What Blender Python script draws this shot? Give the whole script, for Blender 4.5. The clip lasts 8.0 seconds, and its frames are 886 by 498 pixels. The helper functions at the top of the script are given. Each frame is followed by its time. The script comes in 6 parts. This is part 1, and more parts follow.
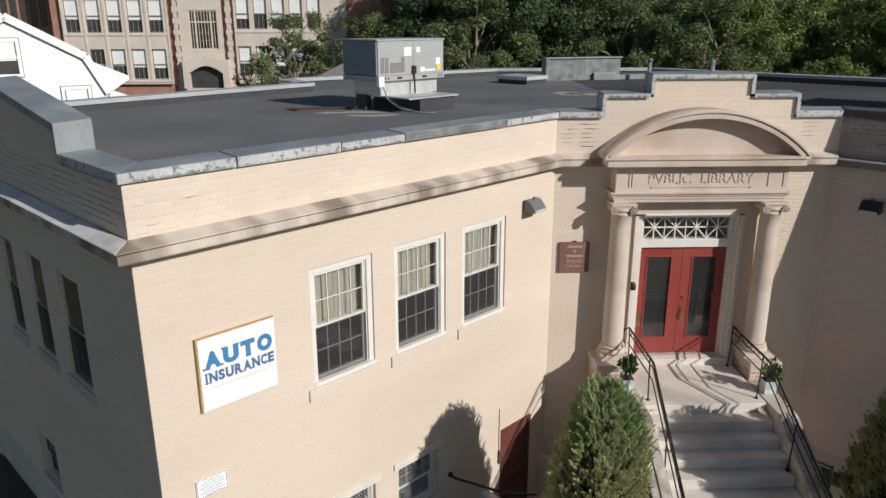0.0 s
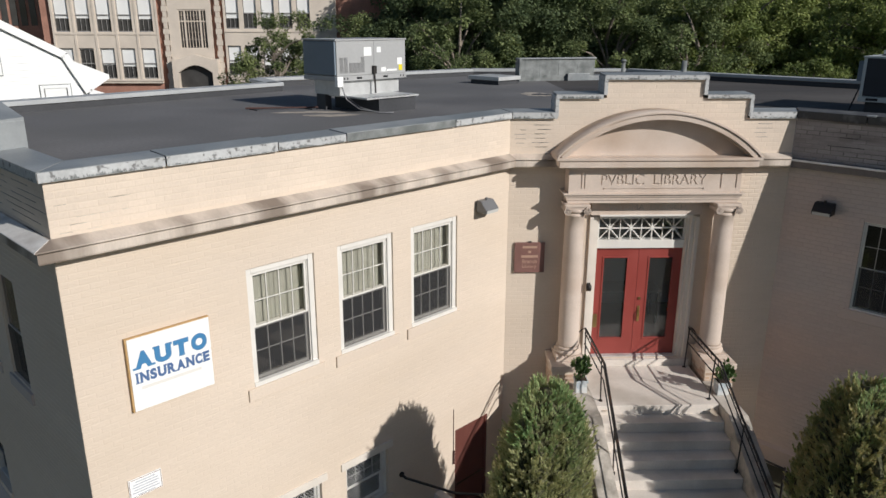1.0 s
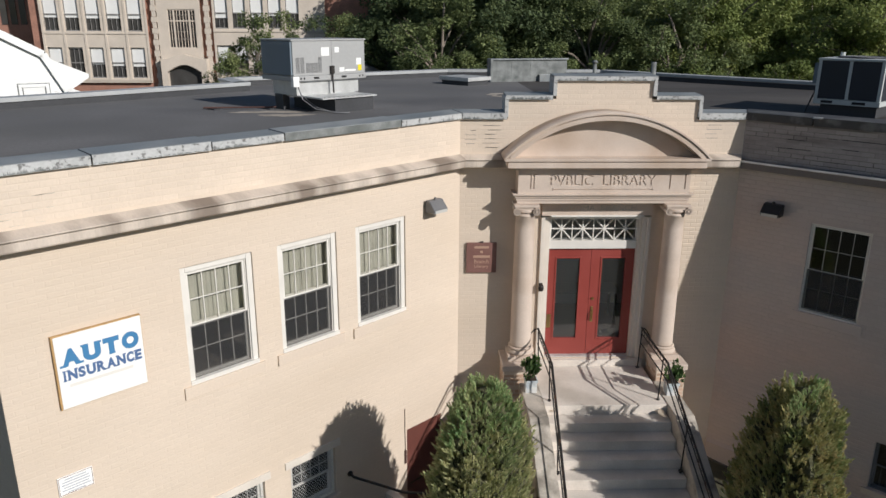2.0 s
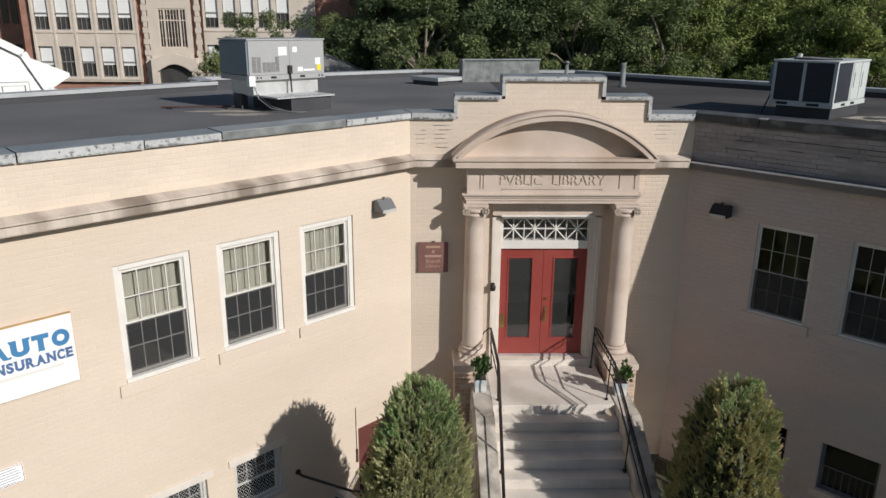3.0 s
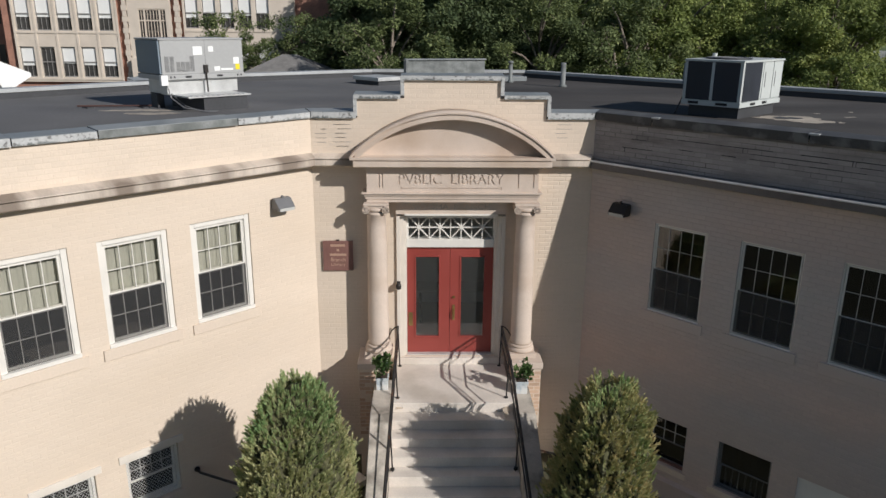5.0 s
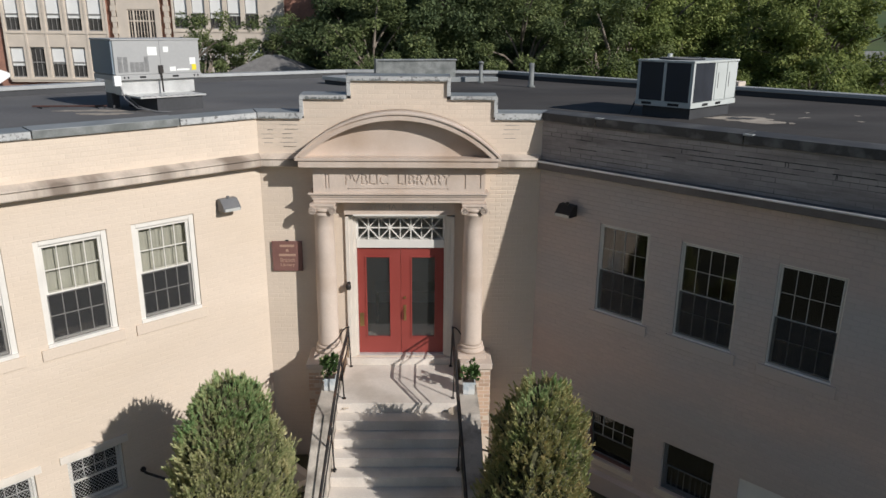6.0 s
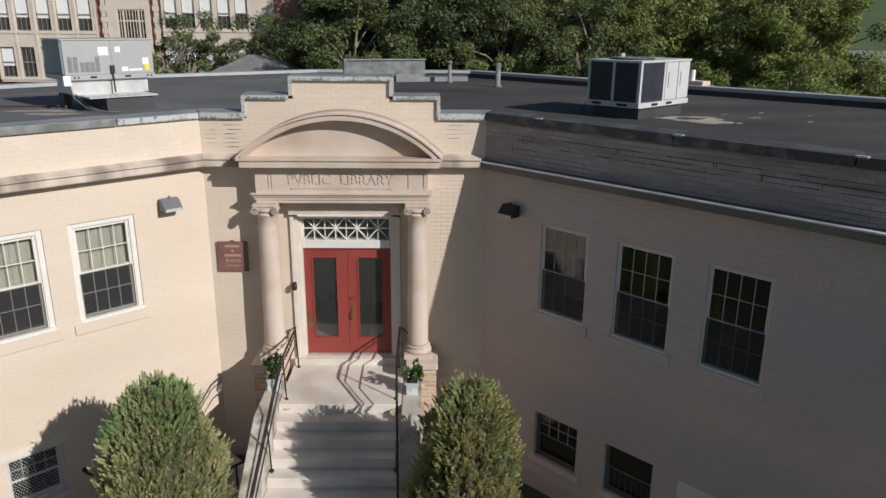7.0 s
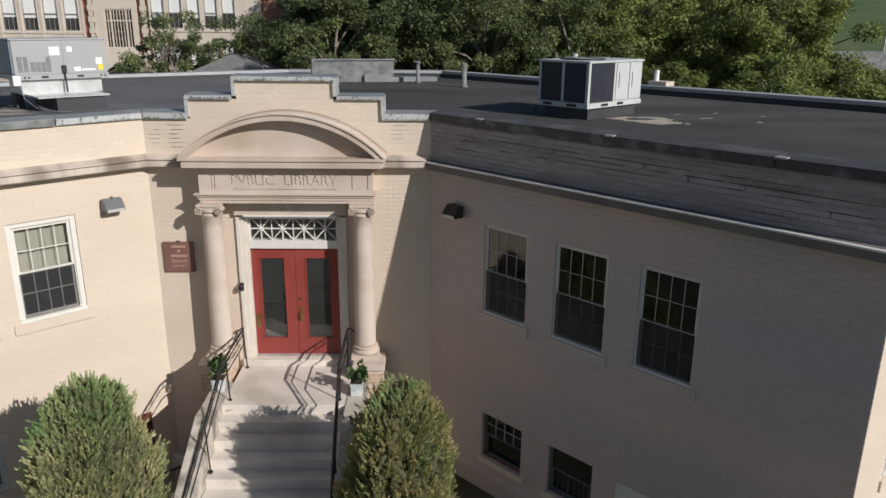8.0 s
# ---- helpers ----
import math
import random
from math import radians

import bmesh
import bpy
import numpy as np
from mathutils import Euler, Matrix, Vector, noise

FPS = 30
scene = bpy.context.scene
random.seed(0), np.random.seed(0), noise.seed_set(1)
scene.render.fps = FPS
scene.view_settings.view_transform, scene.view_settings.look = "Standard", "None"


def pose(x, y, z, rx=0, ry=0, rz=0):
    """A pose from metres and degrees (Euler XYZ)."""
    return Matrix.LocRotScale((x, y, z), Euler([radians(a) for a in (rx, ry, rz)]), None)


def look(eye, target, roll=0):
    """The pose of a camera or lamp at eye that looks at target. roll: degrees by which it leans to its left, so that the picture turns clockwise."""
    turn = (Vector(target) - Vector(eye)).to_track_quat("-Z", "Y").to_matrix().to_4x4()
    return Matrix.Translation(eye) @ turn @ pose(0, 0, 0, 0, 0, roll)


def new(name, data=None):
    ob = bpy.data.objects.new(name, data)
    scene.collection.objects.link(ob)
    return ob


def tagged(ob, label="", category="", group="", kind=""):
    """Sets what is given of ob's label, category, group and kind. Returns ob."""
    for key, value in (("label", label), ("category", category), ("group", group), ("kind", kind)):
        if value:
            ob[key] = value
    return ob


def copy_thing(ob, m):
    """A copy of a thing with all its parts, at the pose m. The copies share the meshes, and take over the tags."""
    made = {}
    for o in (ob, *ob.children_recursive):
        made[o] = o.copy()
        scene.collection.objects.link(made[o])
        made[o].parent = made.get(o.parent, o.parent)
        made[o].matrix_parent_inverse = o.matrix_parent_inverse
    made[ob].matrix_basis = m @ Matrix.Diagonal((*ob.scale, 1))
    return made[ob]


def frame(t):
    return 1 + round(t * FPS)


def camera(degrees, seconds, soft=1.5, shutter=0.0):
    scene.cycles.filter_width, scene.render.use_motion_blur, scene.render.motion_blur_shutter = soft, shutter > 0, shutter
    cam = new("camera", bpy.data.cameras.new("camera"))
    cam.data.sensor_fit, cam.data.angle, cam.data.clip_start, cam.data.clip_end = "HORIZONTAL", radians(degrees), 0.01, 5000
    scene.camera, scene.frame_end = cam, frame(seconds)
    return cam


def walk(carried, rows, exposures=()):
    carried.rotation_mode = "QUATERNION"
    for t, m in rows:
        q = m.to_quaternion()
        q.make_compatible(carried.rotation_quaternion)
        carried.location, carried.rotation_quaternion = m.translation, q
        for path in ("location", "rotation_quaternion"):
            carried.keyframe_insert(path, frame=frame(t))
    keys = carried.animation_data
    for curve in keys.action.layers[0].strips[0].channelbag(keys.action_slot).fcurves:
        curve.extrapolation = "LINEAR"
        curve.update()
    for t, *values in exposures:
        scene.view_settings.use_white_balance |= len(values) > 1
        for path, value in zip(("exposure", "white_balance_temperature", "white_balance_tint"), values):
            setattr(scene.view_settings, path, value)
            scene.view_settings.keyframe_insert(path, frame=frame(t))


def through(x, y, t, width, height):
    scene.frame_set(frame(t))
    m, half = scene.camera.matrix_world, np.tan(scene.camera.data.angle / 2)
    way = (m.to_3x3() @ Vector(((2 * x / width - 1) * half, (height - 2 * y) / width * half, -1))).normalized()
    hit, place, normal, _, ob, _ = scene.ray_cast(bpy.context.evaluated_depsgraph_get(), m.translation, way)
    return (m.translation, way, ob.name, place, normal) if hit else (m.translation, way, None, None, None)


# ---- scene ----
# Branch library at the inner corner of an L, seen from a drone gliding past. Metres, z up, ground at z = 0.
cam = camera(62.3, 8.0)
PATH = [
    (0.0, (-4.959, -12.918, 8.436), (-4.898, -11.008, 7.847), -0.1),
    (0.5, (-4.567, -12.920, 8.434), (-4.502, -11.009, 7.845), 0.0),
    (1.0, (-4.135, -12.944, 8.437), (-4.073, -11.033, 7.848), 0.1),
    (1.5, (-3.703, -12.977, 8.438), (-3.640, -11.066, 7.850), 0.2),
    (3.0, (-2.336, -13.078, 8.444), (-2.276, -11.166, 7.857), 0.5),
    (3.5, (-1.879, -13.106, 8.440), (-1.820, -11.194, 7.854), 0.5),
    (4.0, (-1.415, -13.139, 8.441), (-1.358, -11.227, 7.855), 0.5),
    (4.5, (-0.960, -13.165, 8.440), (-0.906, -11.253, 7.854), 0.5),
    (6.0, (0.481, -13.204, 8.450), (0.528, -11.291, 7.865), 0.5),
    (6.5, (1.008, -13.196, 8.459), (1.052, -11.283, 7.873), 0.5),
    (7.0, (1.560, -13.188, 8.462), (1.598, -11.275, 7.876), 0.45),
    (7.5, (2.070, -13.182, 8.467), (2.106, -11.271, 7.881), 0.5),
    (8.0, (2.552, -13.170, 8.471), (2.590, -11.257, 7.885), 0.5),
]
walk(cam, [(t, look(e, a, r)) for t, e, a, r in PATH], exposures=[(0.0, 0.0), (8.0, 0.0)])

# ---- light: low morning sun from the right front, clear sky ----
SUN = Vector((0.663, -0.584, 0.468)).normalized()
world = bpy.data.worlds.new("sky")
scene.world = world
world.use_nodes = True
wn = world.node_tree.nodes
sky = wn.new("ShaderNodeTexSky")
sky.sky_type, sky.sun_disc = "NISHITA", False
sky.dust_density, sky.ozone_density = 0.4, 2.0
sky.sun_elevation = math.asin(SUN.z)
sky.sun_rotation = math.atan2(SUN.x, SUN.y)
wn["Background"].inputs["Strength"].default_value = 0.058
world.node_tree.links.new(sky.outputs[0], wn["Background"].inputs["Color"])
lamp = bpy.data.lights.new("sun", "SUN")
lamp.energy, lamp.angle, lamp.color = 4.2, radians(0.5), (1.0, 0.97, 0.935)
sun = new("sun", lamp)
sun.matrix_world = look(SUN * 60, (0, 0, 0))


# ---- materials ----
def rgba(c):
    return (*c, 1.0)


def surface(name, colour, rough=0.7, metal=0.0, vary=0.12, scale=1.2, grain=45.0, bump=0.15, stain=None, amount=0.35,
            stain_scale=0.8, per="", spread=0.12, stretch=(1, 1, 1), sharp=0.12, place=False):
    m = bpy.data.materials.new(name)
    m.use_nodes = True
    nt = m.node_tree
    N, L = nt.nodes, nt.links
    b = N["Principled BSDF"]
    b.inputs["Roughness"].default_value, b.inputs["Metallic"].default_value = rough, metal
    co, mp = N.new("ShaderNodeTexCoord"), N.new("ShaderNodeMapping")
    mp.inputs["Scale"].default_value = stretch
    L.new(N.new("ShaderNodeNewGeometry").outputs["Position"] if place else co.outputs["Object"], mp.inputs["Vector"])

    def tex(sc, detail=5.0):
        n = N.new("ShaderNodeTexNoise")
        n.inputs["Scale"].default_value, n.inputs["Detail"].default_value = sc, detail
        L.new(mp.outputs[0], n.inputs["Vector"])
        return n.outputs["Fac"]

    def mix(fac, a, c, kind="MIX"):
        n = N.new("ShaderNodeMix")
        n.data_type, n.blend_type = "RGBA", kind
        for sock, v in ((n.inputs[0], fac), (n.inputs[6], a), (n.inputs[7], c)):
            if isinstance(v, (tuple, list)):
                sock.default_value = rgba(v) if len(v) == 3 else v
            elif isinstance(v, (int, float)):
                sock.default_value = v
            else:
                L.new(v, sock)
        return n.outputs[2]

    def span(v, a, c, lo, hi):
        n = N.new("ShaderNodeMapRange")
        for i, q in enumerate((a, c, lo, hi)):
            n.inputs[i + 1].default_value = q
        L.new(v, n.inputs[0])
        return n.outputs[0]

    big = tex(scale)
    out = mix(span(big, 0.3, 0.7, 0, 1), [c * (1 - vary) for c in colour], [min(1, c * (1 + vary)) for c in colour])
    fine = tex(grain, 3.0)
    g = span(fine, 0.3, 0.7, 1 - vary * 0.6, 1 + vary * 0.6)
    out = mix(1.0, out, g, "MULTIPLY")
    if stain:
        st = tex(stain_scale, 8.0)
        out = mix(span(st, 0.62 - amount * 0.5, 0.62 - amount * 0.5 + sharp, 0, 1), out, stain)
    if per:
        src = N.new("ShaderNodeObjectInfo").outputs["Random"] if per == "object" else N.new("ShaderNodeNewGeometry").outputs["Random Per Island"]
        out = mix(1.0, out, span(src, 0, 1, 1 - spread, 1 + spread), "MULTIPLY")
    L.new(out, b.inputs["Base Color"])
    L.new(span(big, 0.3, 0.7, max(0.02, rough - 0.08), min(1, rough + 0.08)), b.inputs["Roughness"])
    if bump:
        bp = N.new("ShaderNodeBump")
        bp.inputs["Strength"].default_value, bp.inputs["Distance"].default_value = bump, 0.01
        L.new(fine, bp.inputs["Height"])
        L.new(bp.outputs[0], b.inputs["Normal"])
    return m


def foliage(name, colours, scale=0.6, through=0.35):
    """Leaves: each island takes its own tint between the colours, with broad patches."""
    m = bpy.data.materials.new(name)
    m.use_nodes = True
    N, L = m.node_tree.nodes, m.node_tree.links
    b = N["Principled BSDF"]
    b.inputs["Roughness"].default_value = 0.65
    b.inputs["Specular IOR Level"].default_value = 0.3
    geo, co, nz = N.new("ShaderNodeNewGeometry"), N.new("ShaderNodeTexCoord"), N.new("ShaderNodeTexNoise")
    nz.inputs["Scale"].default_value = scale
    L.new(co.outputs["Object"], nz.inputs["Vector"])
    add = N.new("ShaderNodeMath")
    add.operation = "MULTIPLY_ADD"
    add.inputs[1].default_value = 0.45
    L.new(geo.outputs["Random Per Island"], add.inputs[0])
    half = N.new("ShaderNodeMapRange")
    half.inputs[1].default_value, half.inputs[2].default_value, half.inputs[3].default_value, half.inputs[4].default_value = 0.35, 0.65, 0.0, 0.55
    L.new(nz.outputs["Fac"], half.inputs[0])
    L.new(half.outputs[0], add.inputs[2])
    ramp = N.new("ShaderNodeValToRGB")
    for i, c in enumerate(colours):
        e = ramp.color_ramp.elements[i] if i < 2 else ramp.color_ramp.elements.new(0.5)
        e.color = rgba(c)
    for i, e in enumerate(ramp.color_ramp.elements):
        e.position = i / (len(colours) - 1)
    for i, c in enumerate(colours):
        ramp.color_ramp.elements[i].color = rgba(c)
    L.new(add.outputs[0], ramp.inputs[0])
    L.new(ramp.outputs[0], b.inputs["Base Color"])
    tr, mx = N.new("ShaderNodeBsdfTranslucent"), N.new("ShaderNodeMixShader")
    L.new(ramp.outputs[0], tr.inputs["Color"])
    mx.inputs[0].default_value = through
    L.new(b.outputs[0], mx.inputs[1])
    L.new(tr.outputs[0], mx.inputs[2])
    L.new(mx.outputs[0], N["Material Output"].inputs["Surface"])
    return m


def thin_glass(name, tint, gloss=1.0, veil=0.0):
    m = bpy.data.materials.new(name)
    m.use_nodes = True
    N, L = m.node_tree.nodes, m.node_tree.links
    N.remove(N["Principled BSDF"])
    lw, pw, fr = N.new("ShaderNodeLayerWeight"), N.new("ShaderNodeMath"), N.new("ShaderNodeMath")
    tp, gl, mx = N.new("ShaderNodeBsdfTransparent"), N.new("ShaderNodeBsdfGlossy"), N.new("ShaderNodeMixShader")
    lw.inputs["Blend"].default_value = 0.5
    pw.operation, fr.operation = "POWER", "MULTIPLY_ADD"
    pw.inputs[1].default_value, fr.inputs[1].default_value, fr.inputs[2].default_value = 5.0, 0.94, 0.055
    L.new(lw.outputs["Facing"], pw.inputs[0])
    L.new(pw.outputs[0], fr.inputs[0])
    tp.inputs[0].default_value = rgba(tint)
    gl.inputs["Roughness"].default_value = 0.02
    gl.inputs["Color"].default_value = (gloss, gloss, gloss, 1)
    L.new(fr.outputs[0], mx.inputs[0])
    L.new(tp.outputs[0], mx.inputs[1])
    L.new(gl.outputs[0], mx.inputs[2])
    if veil:                                     # an even grey veil that stands in for the pane's reflection
        df, md = N.new("ShaderNodeBsdfDiffuse"), N.new("ShaderNodeMixShader")
        df.inputs["Color"].default_value = (0.55, 0.56, 0.55, 1)
        md.inputs[0].default_value = veil
        L.new(mx.outputs[0], md.inputs[1])
        L.new(df.outputs[0], md.inputs[2])
        L.new(md.outputs[0], N["Material Output"].inputs["Surface"])
        return m
    L.new(mx.outputs[0], N["Material Output"].inputs["Surface"])
    return m


def insect_screen(name):
    m = bpy.data.materials.new(name)
    m.use_nodes = True
    N, L = m.node_tree.nodes, m.node_tree.links
    N["Principled BSDF"].inputs["Base Color"].default_value = (0.026, 0.026, 0.027, 1)
    N["Principled BSDF"].inputs["Roughness"].default_value = 0.7
    tp, mx = N.new("ShaderNodeBsdfTransparent"), N.new("ShaderNodeMixShader")
    mx.inputs[0].default_value = 0.74
    L.new(tp.outputs[0], mx.inputs[1])
    L.new(N["Principled BSDF"].outputs[0], mx.inputs[2])
    L.new(mx.outputs[0], N["Material Output"].inputs["Surface"])
    return m


CREAM = (0.637, 0.534, 0.434)
M = dict(
    paint=surface("cream_painted_masonry", CREAM, 0.75, vary=0.06, scale=0.7, grain=30, bump=0.25, stain=(0.56, 0.455, 0.375), amount=0.25, stain_scale=0.35, sharp=0.3),
    brick=surface("cream_painted_brick", CREAM, 0.75, vary=0.05, scale=0.8, grain=30, bump=0.3, per="object", spread=0.03, place=True),
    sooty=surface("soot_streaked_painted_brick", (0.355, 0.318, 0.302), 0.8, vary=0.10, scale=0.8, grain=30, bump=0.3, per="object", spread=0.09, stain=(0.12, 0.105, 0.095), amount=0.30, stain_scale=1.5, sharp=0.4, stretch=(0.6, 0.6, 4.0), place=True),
    bricks=surface("cream_painted_bricks", CREAM, 0.75, vary=0.05, scale=0.6, grain=30, bump=0.3, per="island", spread=0.014, stain=(0.605, 0.50, 0.395), amount=0.36, stain_scale=0.45, sharp=0.3, stretch=(0.5, 1, 1.6)),
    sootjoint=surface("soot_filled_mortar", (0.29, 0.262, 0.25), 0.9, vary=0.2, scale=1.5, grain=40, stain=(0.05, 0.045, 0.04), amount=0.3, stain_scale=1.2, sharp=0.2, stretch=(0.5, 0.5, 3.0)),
    joint=surface("painted_mortar", CREAM, 0.75, vary=0.05, scale=0.6, grain=30, bump=0.3, stain=(0.605, 0.50, 0.395), amount=0.36, stain_scale=0.45, sharp=0.3, stretch=(0.5, 1, 1.6)),
    stone=surface("cast_stone", (0.585, 0.485, 0.41), 0.7, vary=0.08, scale=1.5, grain=50, bump=0.2, stain=(0.42, 0.31, 0.23), amount=0.2, stain_scale=0.9, sharp=0.25),
    cornice=surface("weathered_cornice_stone", (0.57, 0.49, 0.415), 0.75, vary=0.1, scale=2.0, grain=50, bump=0.25, stain=(0.22, 0.175, 0.14), amount=0.33, stain_scale=1.1, sharp=0.14, stretch=(1, 0.3, 0.3)),
    # sooty stone, dark enough to hold the parapet's shade on the ledge too
    sootshade=surface("sooty_cornice_stone", (0.17, 0.15, 0.14), 0.8, vary=0.12, scale=2.0, grain=50, bump=0.25, stain=(0.10, 0.085, 0.08), amount=0.25, stain_scale=0.9, sharp=0.2, stretch=(1, 0.3, 0.3)),
    # stained cream for the walls away from the sun, some shade darkened into the base
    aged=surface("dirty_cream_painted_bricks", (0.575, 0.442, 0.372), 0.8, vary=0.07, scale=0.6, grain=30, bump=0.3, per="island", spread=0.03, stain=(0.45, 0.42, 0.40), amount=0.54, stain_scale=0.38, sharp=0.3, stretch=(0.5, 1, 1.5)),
    shadejoint=surface("dirty_painted_mortar", (0.545, 0.42, 0.356), 0.85, vary=0.07, scale=0.6, grain=60, stain=(0.43, 0.40, 0.38), amount=0.54, stain_scale=0.38, sharp=0.3, stretch=(0.5, 1, 1.5)),
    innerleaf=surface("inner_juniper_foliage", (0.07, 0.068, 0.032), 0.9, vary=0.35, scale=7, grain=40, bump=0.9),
    # roof membrane lightened to carry the sky's sheen in its colour
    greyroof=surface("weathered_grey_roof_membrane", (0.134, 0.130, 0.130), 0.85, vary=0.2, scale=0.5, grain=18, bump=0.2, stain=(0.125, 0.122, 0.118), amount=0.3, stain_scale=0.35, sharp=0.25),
    white=surface("white_trim_paint", (0.70, 0.67, 0.62), 0.5, vary=0.05, scale=3, grain=60, bump=0.08),
    coping=surface("grey_metal_coping", (0.20, 0.215, 0.22), 0.42, vary=0.15, scale=1.5, grain=30, bump=0.1, stain=(0.30, 0.31, 0.31), amount=0.3, stain_scale=1.2, sharp=0.2),
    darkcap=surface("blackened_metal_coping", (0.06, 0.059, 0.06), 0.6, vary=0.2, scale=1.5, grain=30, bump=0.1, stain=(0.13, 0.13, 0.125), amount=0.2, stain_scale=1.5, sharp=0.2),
    peel=surface("peeling_coping_paint", (0.44, 0.445, 0.44), 0.6, vary=0.15, scale=2, grain=40, bump=0.2, stain=(0.16, 0.158, 0.155), amount=0.12, stain_scale=26.0, sharp=0.10, stretch=(0.6, 1, 0.65)),
    roof=surface("black_roof_membrane", (0.047, 0.041, 0.0385), 0.92, vary=0.25, scale=0.5, grain=18, bump=0.2, stain=(0.085, 0.08, 0.075), amount=0.30, stain_scale=0.55, sharp=0.3, stretch=(0.5, 1, 1)),
    flash=surface("roof_flashing", (0.045, 0.046, 0.05), 0.65, vary=0.2, scale=1, grain=20),
    lightcap=surface("pale_metal_coping", (0.38, 0.39, 0.39), 0.5, vary=0.12, scale=1.5, grain=30, bump=0.1),
    # near-white for the cornice edges: sunlight on them, put into the colour
    sunstrip=surface("chalky_white_flashing", (0.66, 0.64, 0.61), 0.6, vary=0.1, scale=2, grain=30, bump=0.1, stain=(0.48, 0.45, 0.42), amount=0.22, stain_scale=2.5, sharp=0.2),
    rust=surface("rusty_pipe", (0.075, 0.036, 0.03), 0.7, vary=0.2, scale=6),
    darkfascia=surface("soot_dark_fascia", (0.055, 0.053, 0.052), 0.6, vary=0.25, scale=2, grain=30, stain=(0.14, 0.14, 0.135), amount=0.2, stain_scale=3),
    puddle=surface("dried_silt", (0.38, 0.33, 0.275), 0.9, vary=0.25, scale=3, grain=25),
    ruststain=surface("rust_stained_concrete", (0.54, 0.46, 0.37), 0.85, vary=0.15, scale=4, grain=40, stain=(0.46, 0.34, 0.22), amount=0.30, stain_scale=9, sharp=0.4),
    red=surface("red_door_paint", (0.275, 0.052, 0.042), 0.4, vary=0.06, scale=2, grain=50, bump=0.05),
    maroon=surface("brown_red_door_paint", (0.13, 0.045, 0.035), 0.5, vary=0.1, scale=2, grain=50, bump=0.05),
    brass=surface("aged_brass", (0.42, 0.30, 0.13), 0.35, 0.9, vary=0.15),
    iron=surface("black_iron", (0.022, 0.02, 0.02), 0.5, 0.2, vary=0.2, scale=5, stain=(0.10, 0.05, 0.03), amount=0.12, stain_scale=6),
    concrete=surface("pale_concrete", (0.68, 0.615, 0.548), 0.8, vary=0.1, scale=1.2, grain=40, bump=0.2, stain=(0.40, 0.34, 0.28), amount=0.22, stain_scale=0.9, sharp=0.3),
    cheek=surface("weathered_stone_kerb", (0.54, 0.485, 0.42), 0.8, vary=0.15, scale=2.5, grain=40, bump=0.3, stain=(0.22, 0.195, 0.165), amount=0.36, stain_scale=2.6, sharp=0.2),
    rawbrick=surface("tan_brick", (0.53, 0.37, 0.27), 0.85, vary=0.12, grain=40, per="object", spread=0.15),
    sign=surface("white_sign_face", (0.82, 0.82, 0.80), 0.35, vary=0.02, bump=0.02),
    wood=surface("tan_wood_edge", (0.45, 0.28, 0.12), 0.6, vary=0.15, scale=6),
    blue=surface("blue_lettering", (0.055, 0.20, 0.39), 0.45, vary=0.05, bump=0.0),
    navy=surface("navy_lettering", (0.075, 0.14, 0.29), 0.45, vary=0.05, bump=0.0),
    faint=surface("faint_lettering", (0.72, 0.69, 0.64), 0.5, vary=0.03, bump=0.0),
    greytext=surface("grey_lettering", (0.40, 0.41, 0.46), 0.5, vary=0.03, bump=0.0),
    plaque=surface("brown_plaque", (0.20, 0.10, 0.085), 0.5, vary=0.1, scale=4),
    plaquetext=surface("tan_plaque_lettering", (0.42, 0.27, 0.20), 0.5, vary=0.05, bump=0.0),
    unit=surface("grey_unit_sheet_metal", (0.36, 0.36, 0.355), 0.45, 0.0, vary=0.05, scale=1, grain=20, bump=0.05),
    unitdark=surface("slate_blue_sheet_metal", (0.16, 0.20, 0.235), 0.5, vary=0.08, bump=0.05),
    galv=surface("galvanised_steel", (0.55, 0.55, 0.54), 0.4, 0.3, vary=0.12, scale=4),
    unitwhite=surface("white_unit_sheet_metal", (0.50, 0.525, 0.51), 0.5, vary=0.05, bump=0.05),
    coil=surface("dark_coil_guard", (0.018, 0.021, 0.03), 0.55, vary=0.2, scale=3, grain=80),
    louvre=surface("grey_louvre", (0.20, 0.20, 0.20), 0.5, vary=0.05),
    label=surface("white_label", (0.8, 0.8, 0.78), 0.5, vary=0.02, bump=0.0),
    yellow=surface("yellow_label", (0.75, 0.62, 0.03), 0.5, vary=0.03, bump=0.0),
    dark=surface("dark_slot", (0.012, 0.012, 0.013), 0.7, vary=0.1),
    lead=surface("weathered_lead_grey", (0.21, 0.22, 0.215), 0.6, vary=0.2, scale=2.5, grain=30, stain=(0.10, 0.11, 0.105), amount=0.42, stain_scale=4.0, sharp=0.3),
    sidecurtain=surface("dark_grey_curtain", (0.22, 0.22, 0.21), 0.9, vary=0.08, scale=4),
    board=surface("pale_board", (0.60, 0.57, 0.52), 0.7, vary=0.08, scale=2, grain=30),
    curtain=surface("grey_curtain", (0.47, 0.46, 0.40), 0.9, vary=0.08, scale=4),
    room=surface("dim_plaster", (0.50, 0.48, 0.44), 0.9, vary=0.08),
    lobby=surface("white_lobby_plaster", (0.74, 0.72, 0.68), 0.8, vary=0.05),
    floor=surface("brown_carpet", (0.19, 0.16, 0.14), 0.95, vary=0.15),
    lampdark=surface("dark_bronze_housing", (0.035, 0.03, 0.028), 0.45, 0.3, vary=0.1),
    lampgrey=surface("grey_lamp_housing", (0.16, 0.16, 0.165), 0.45, 0.2, vary=0.12),
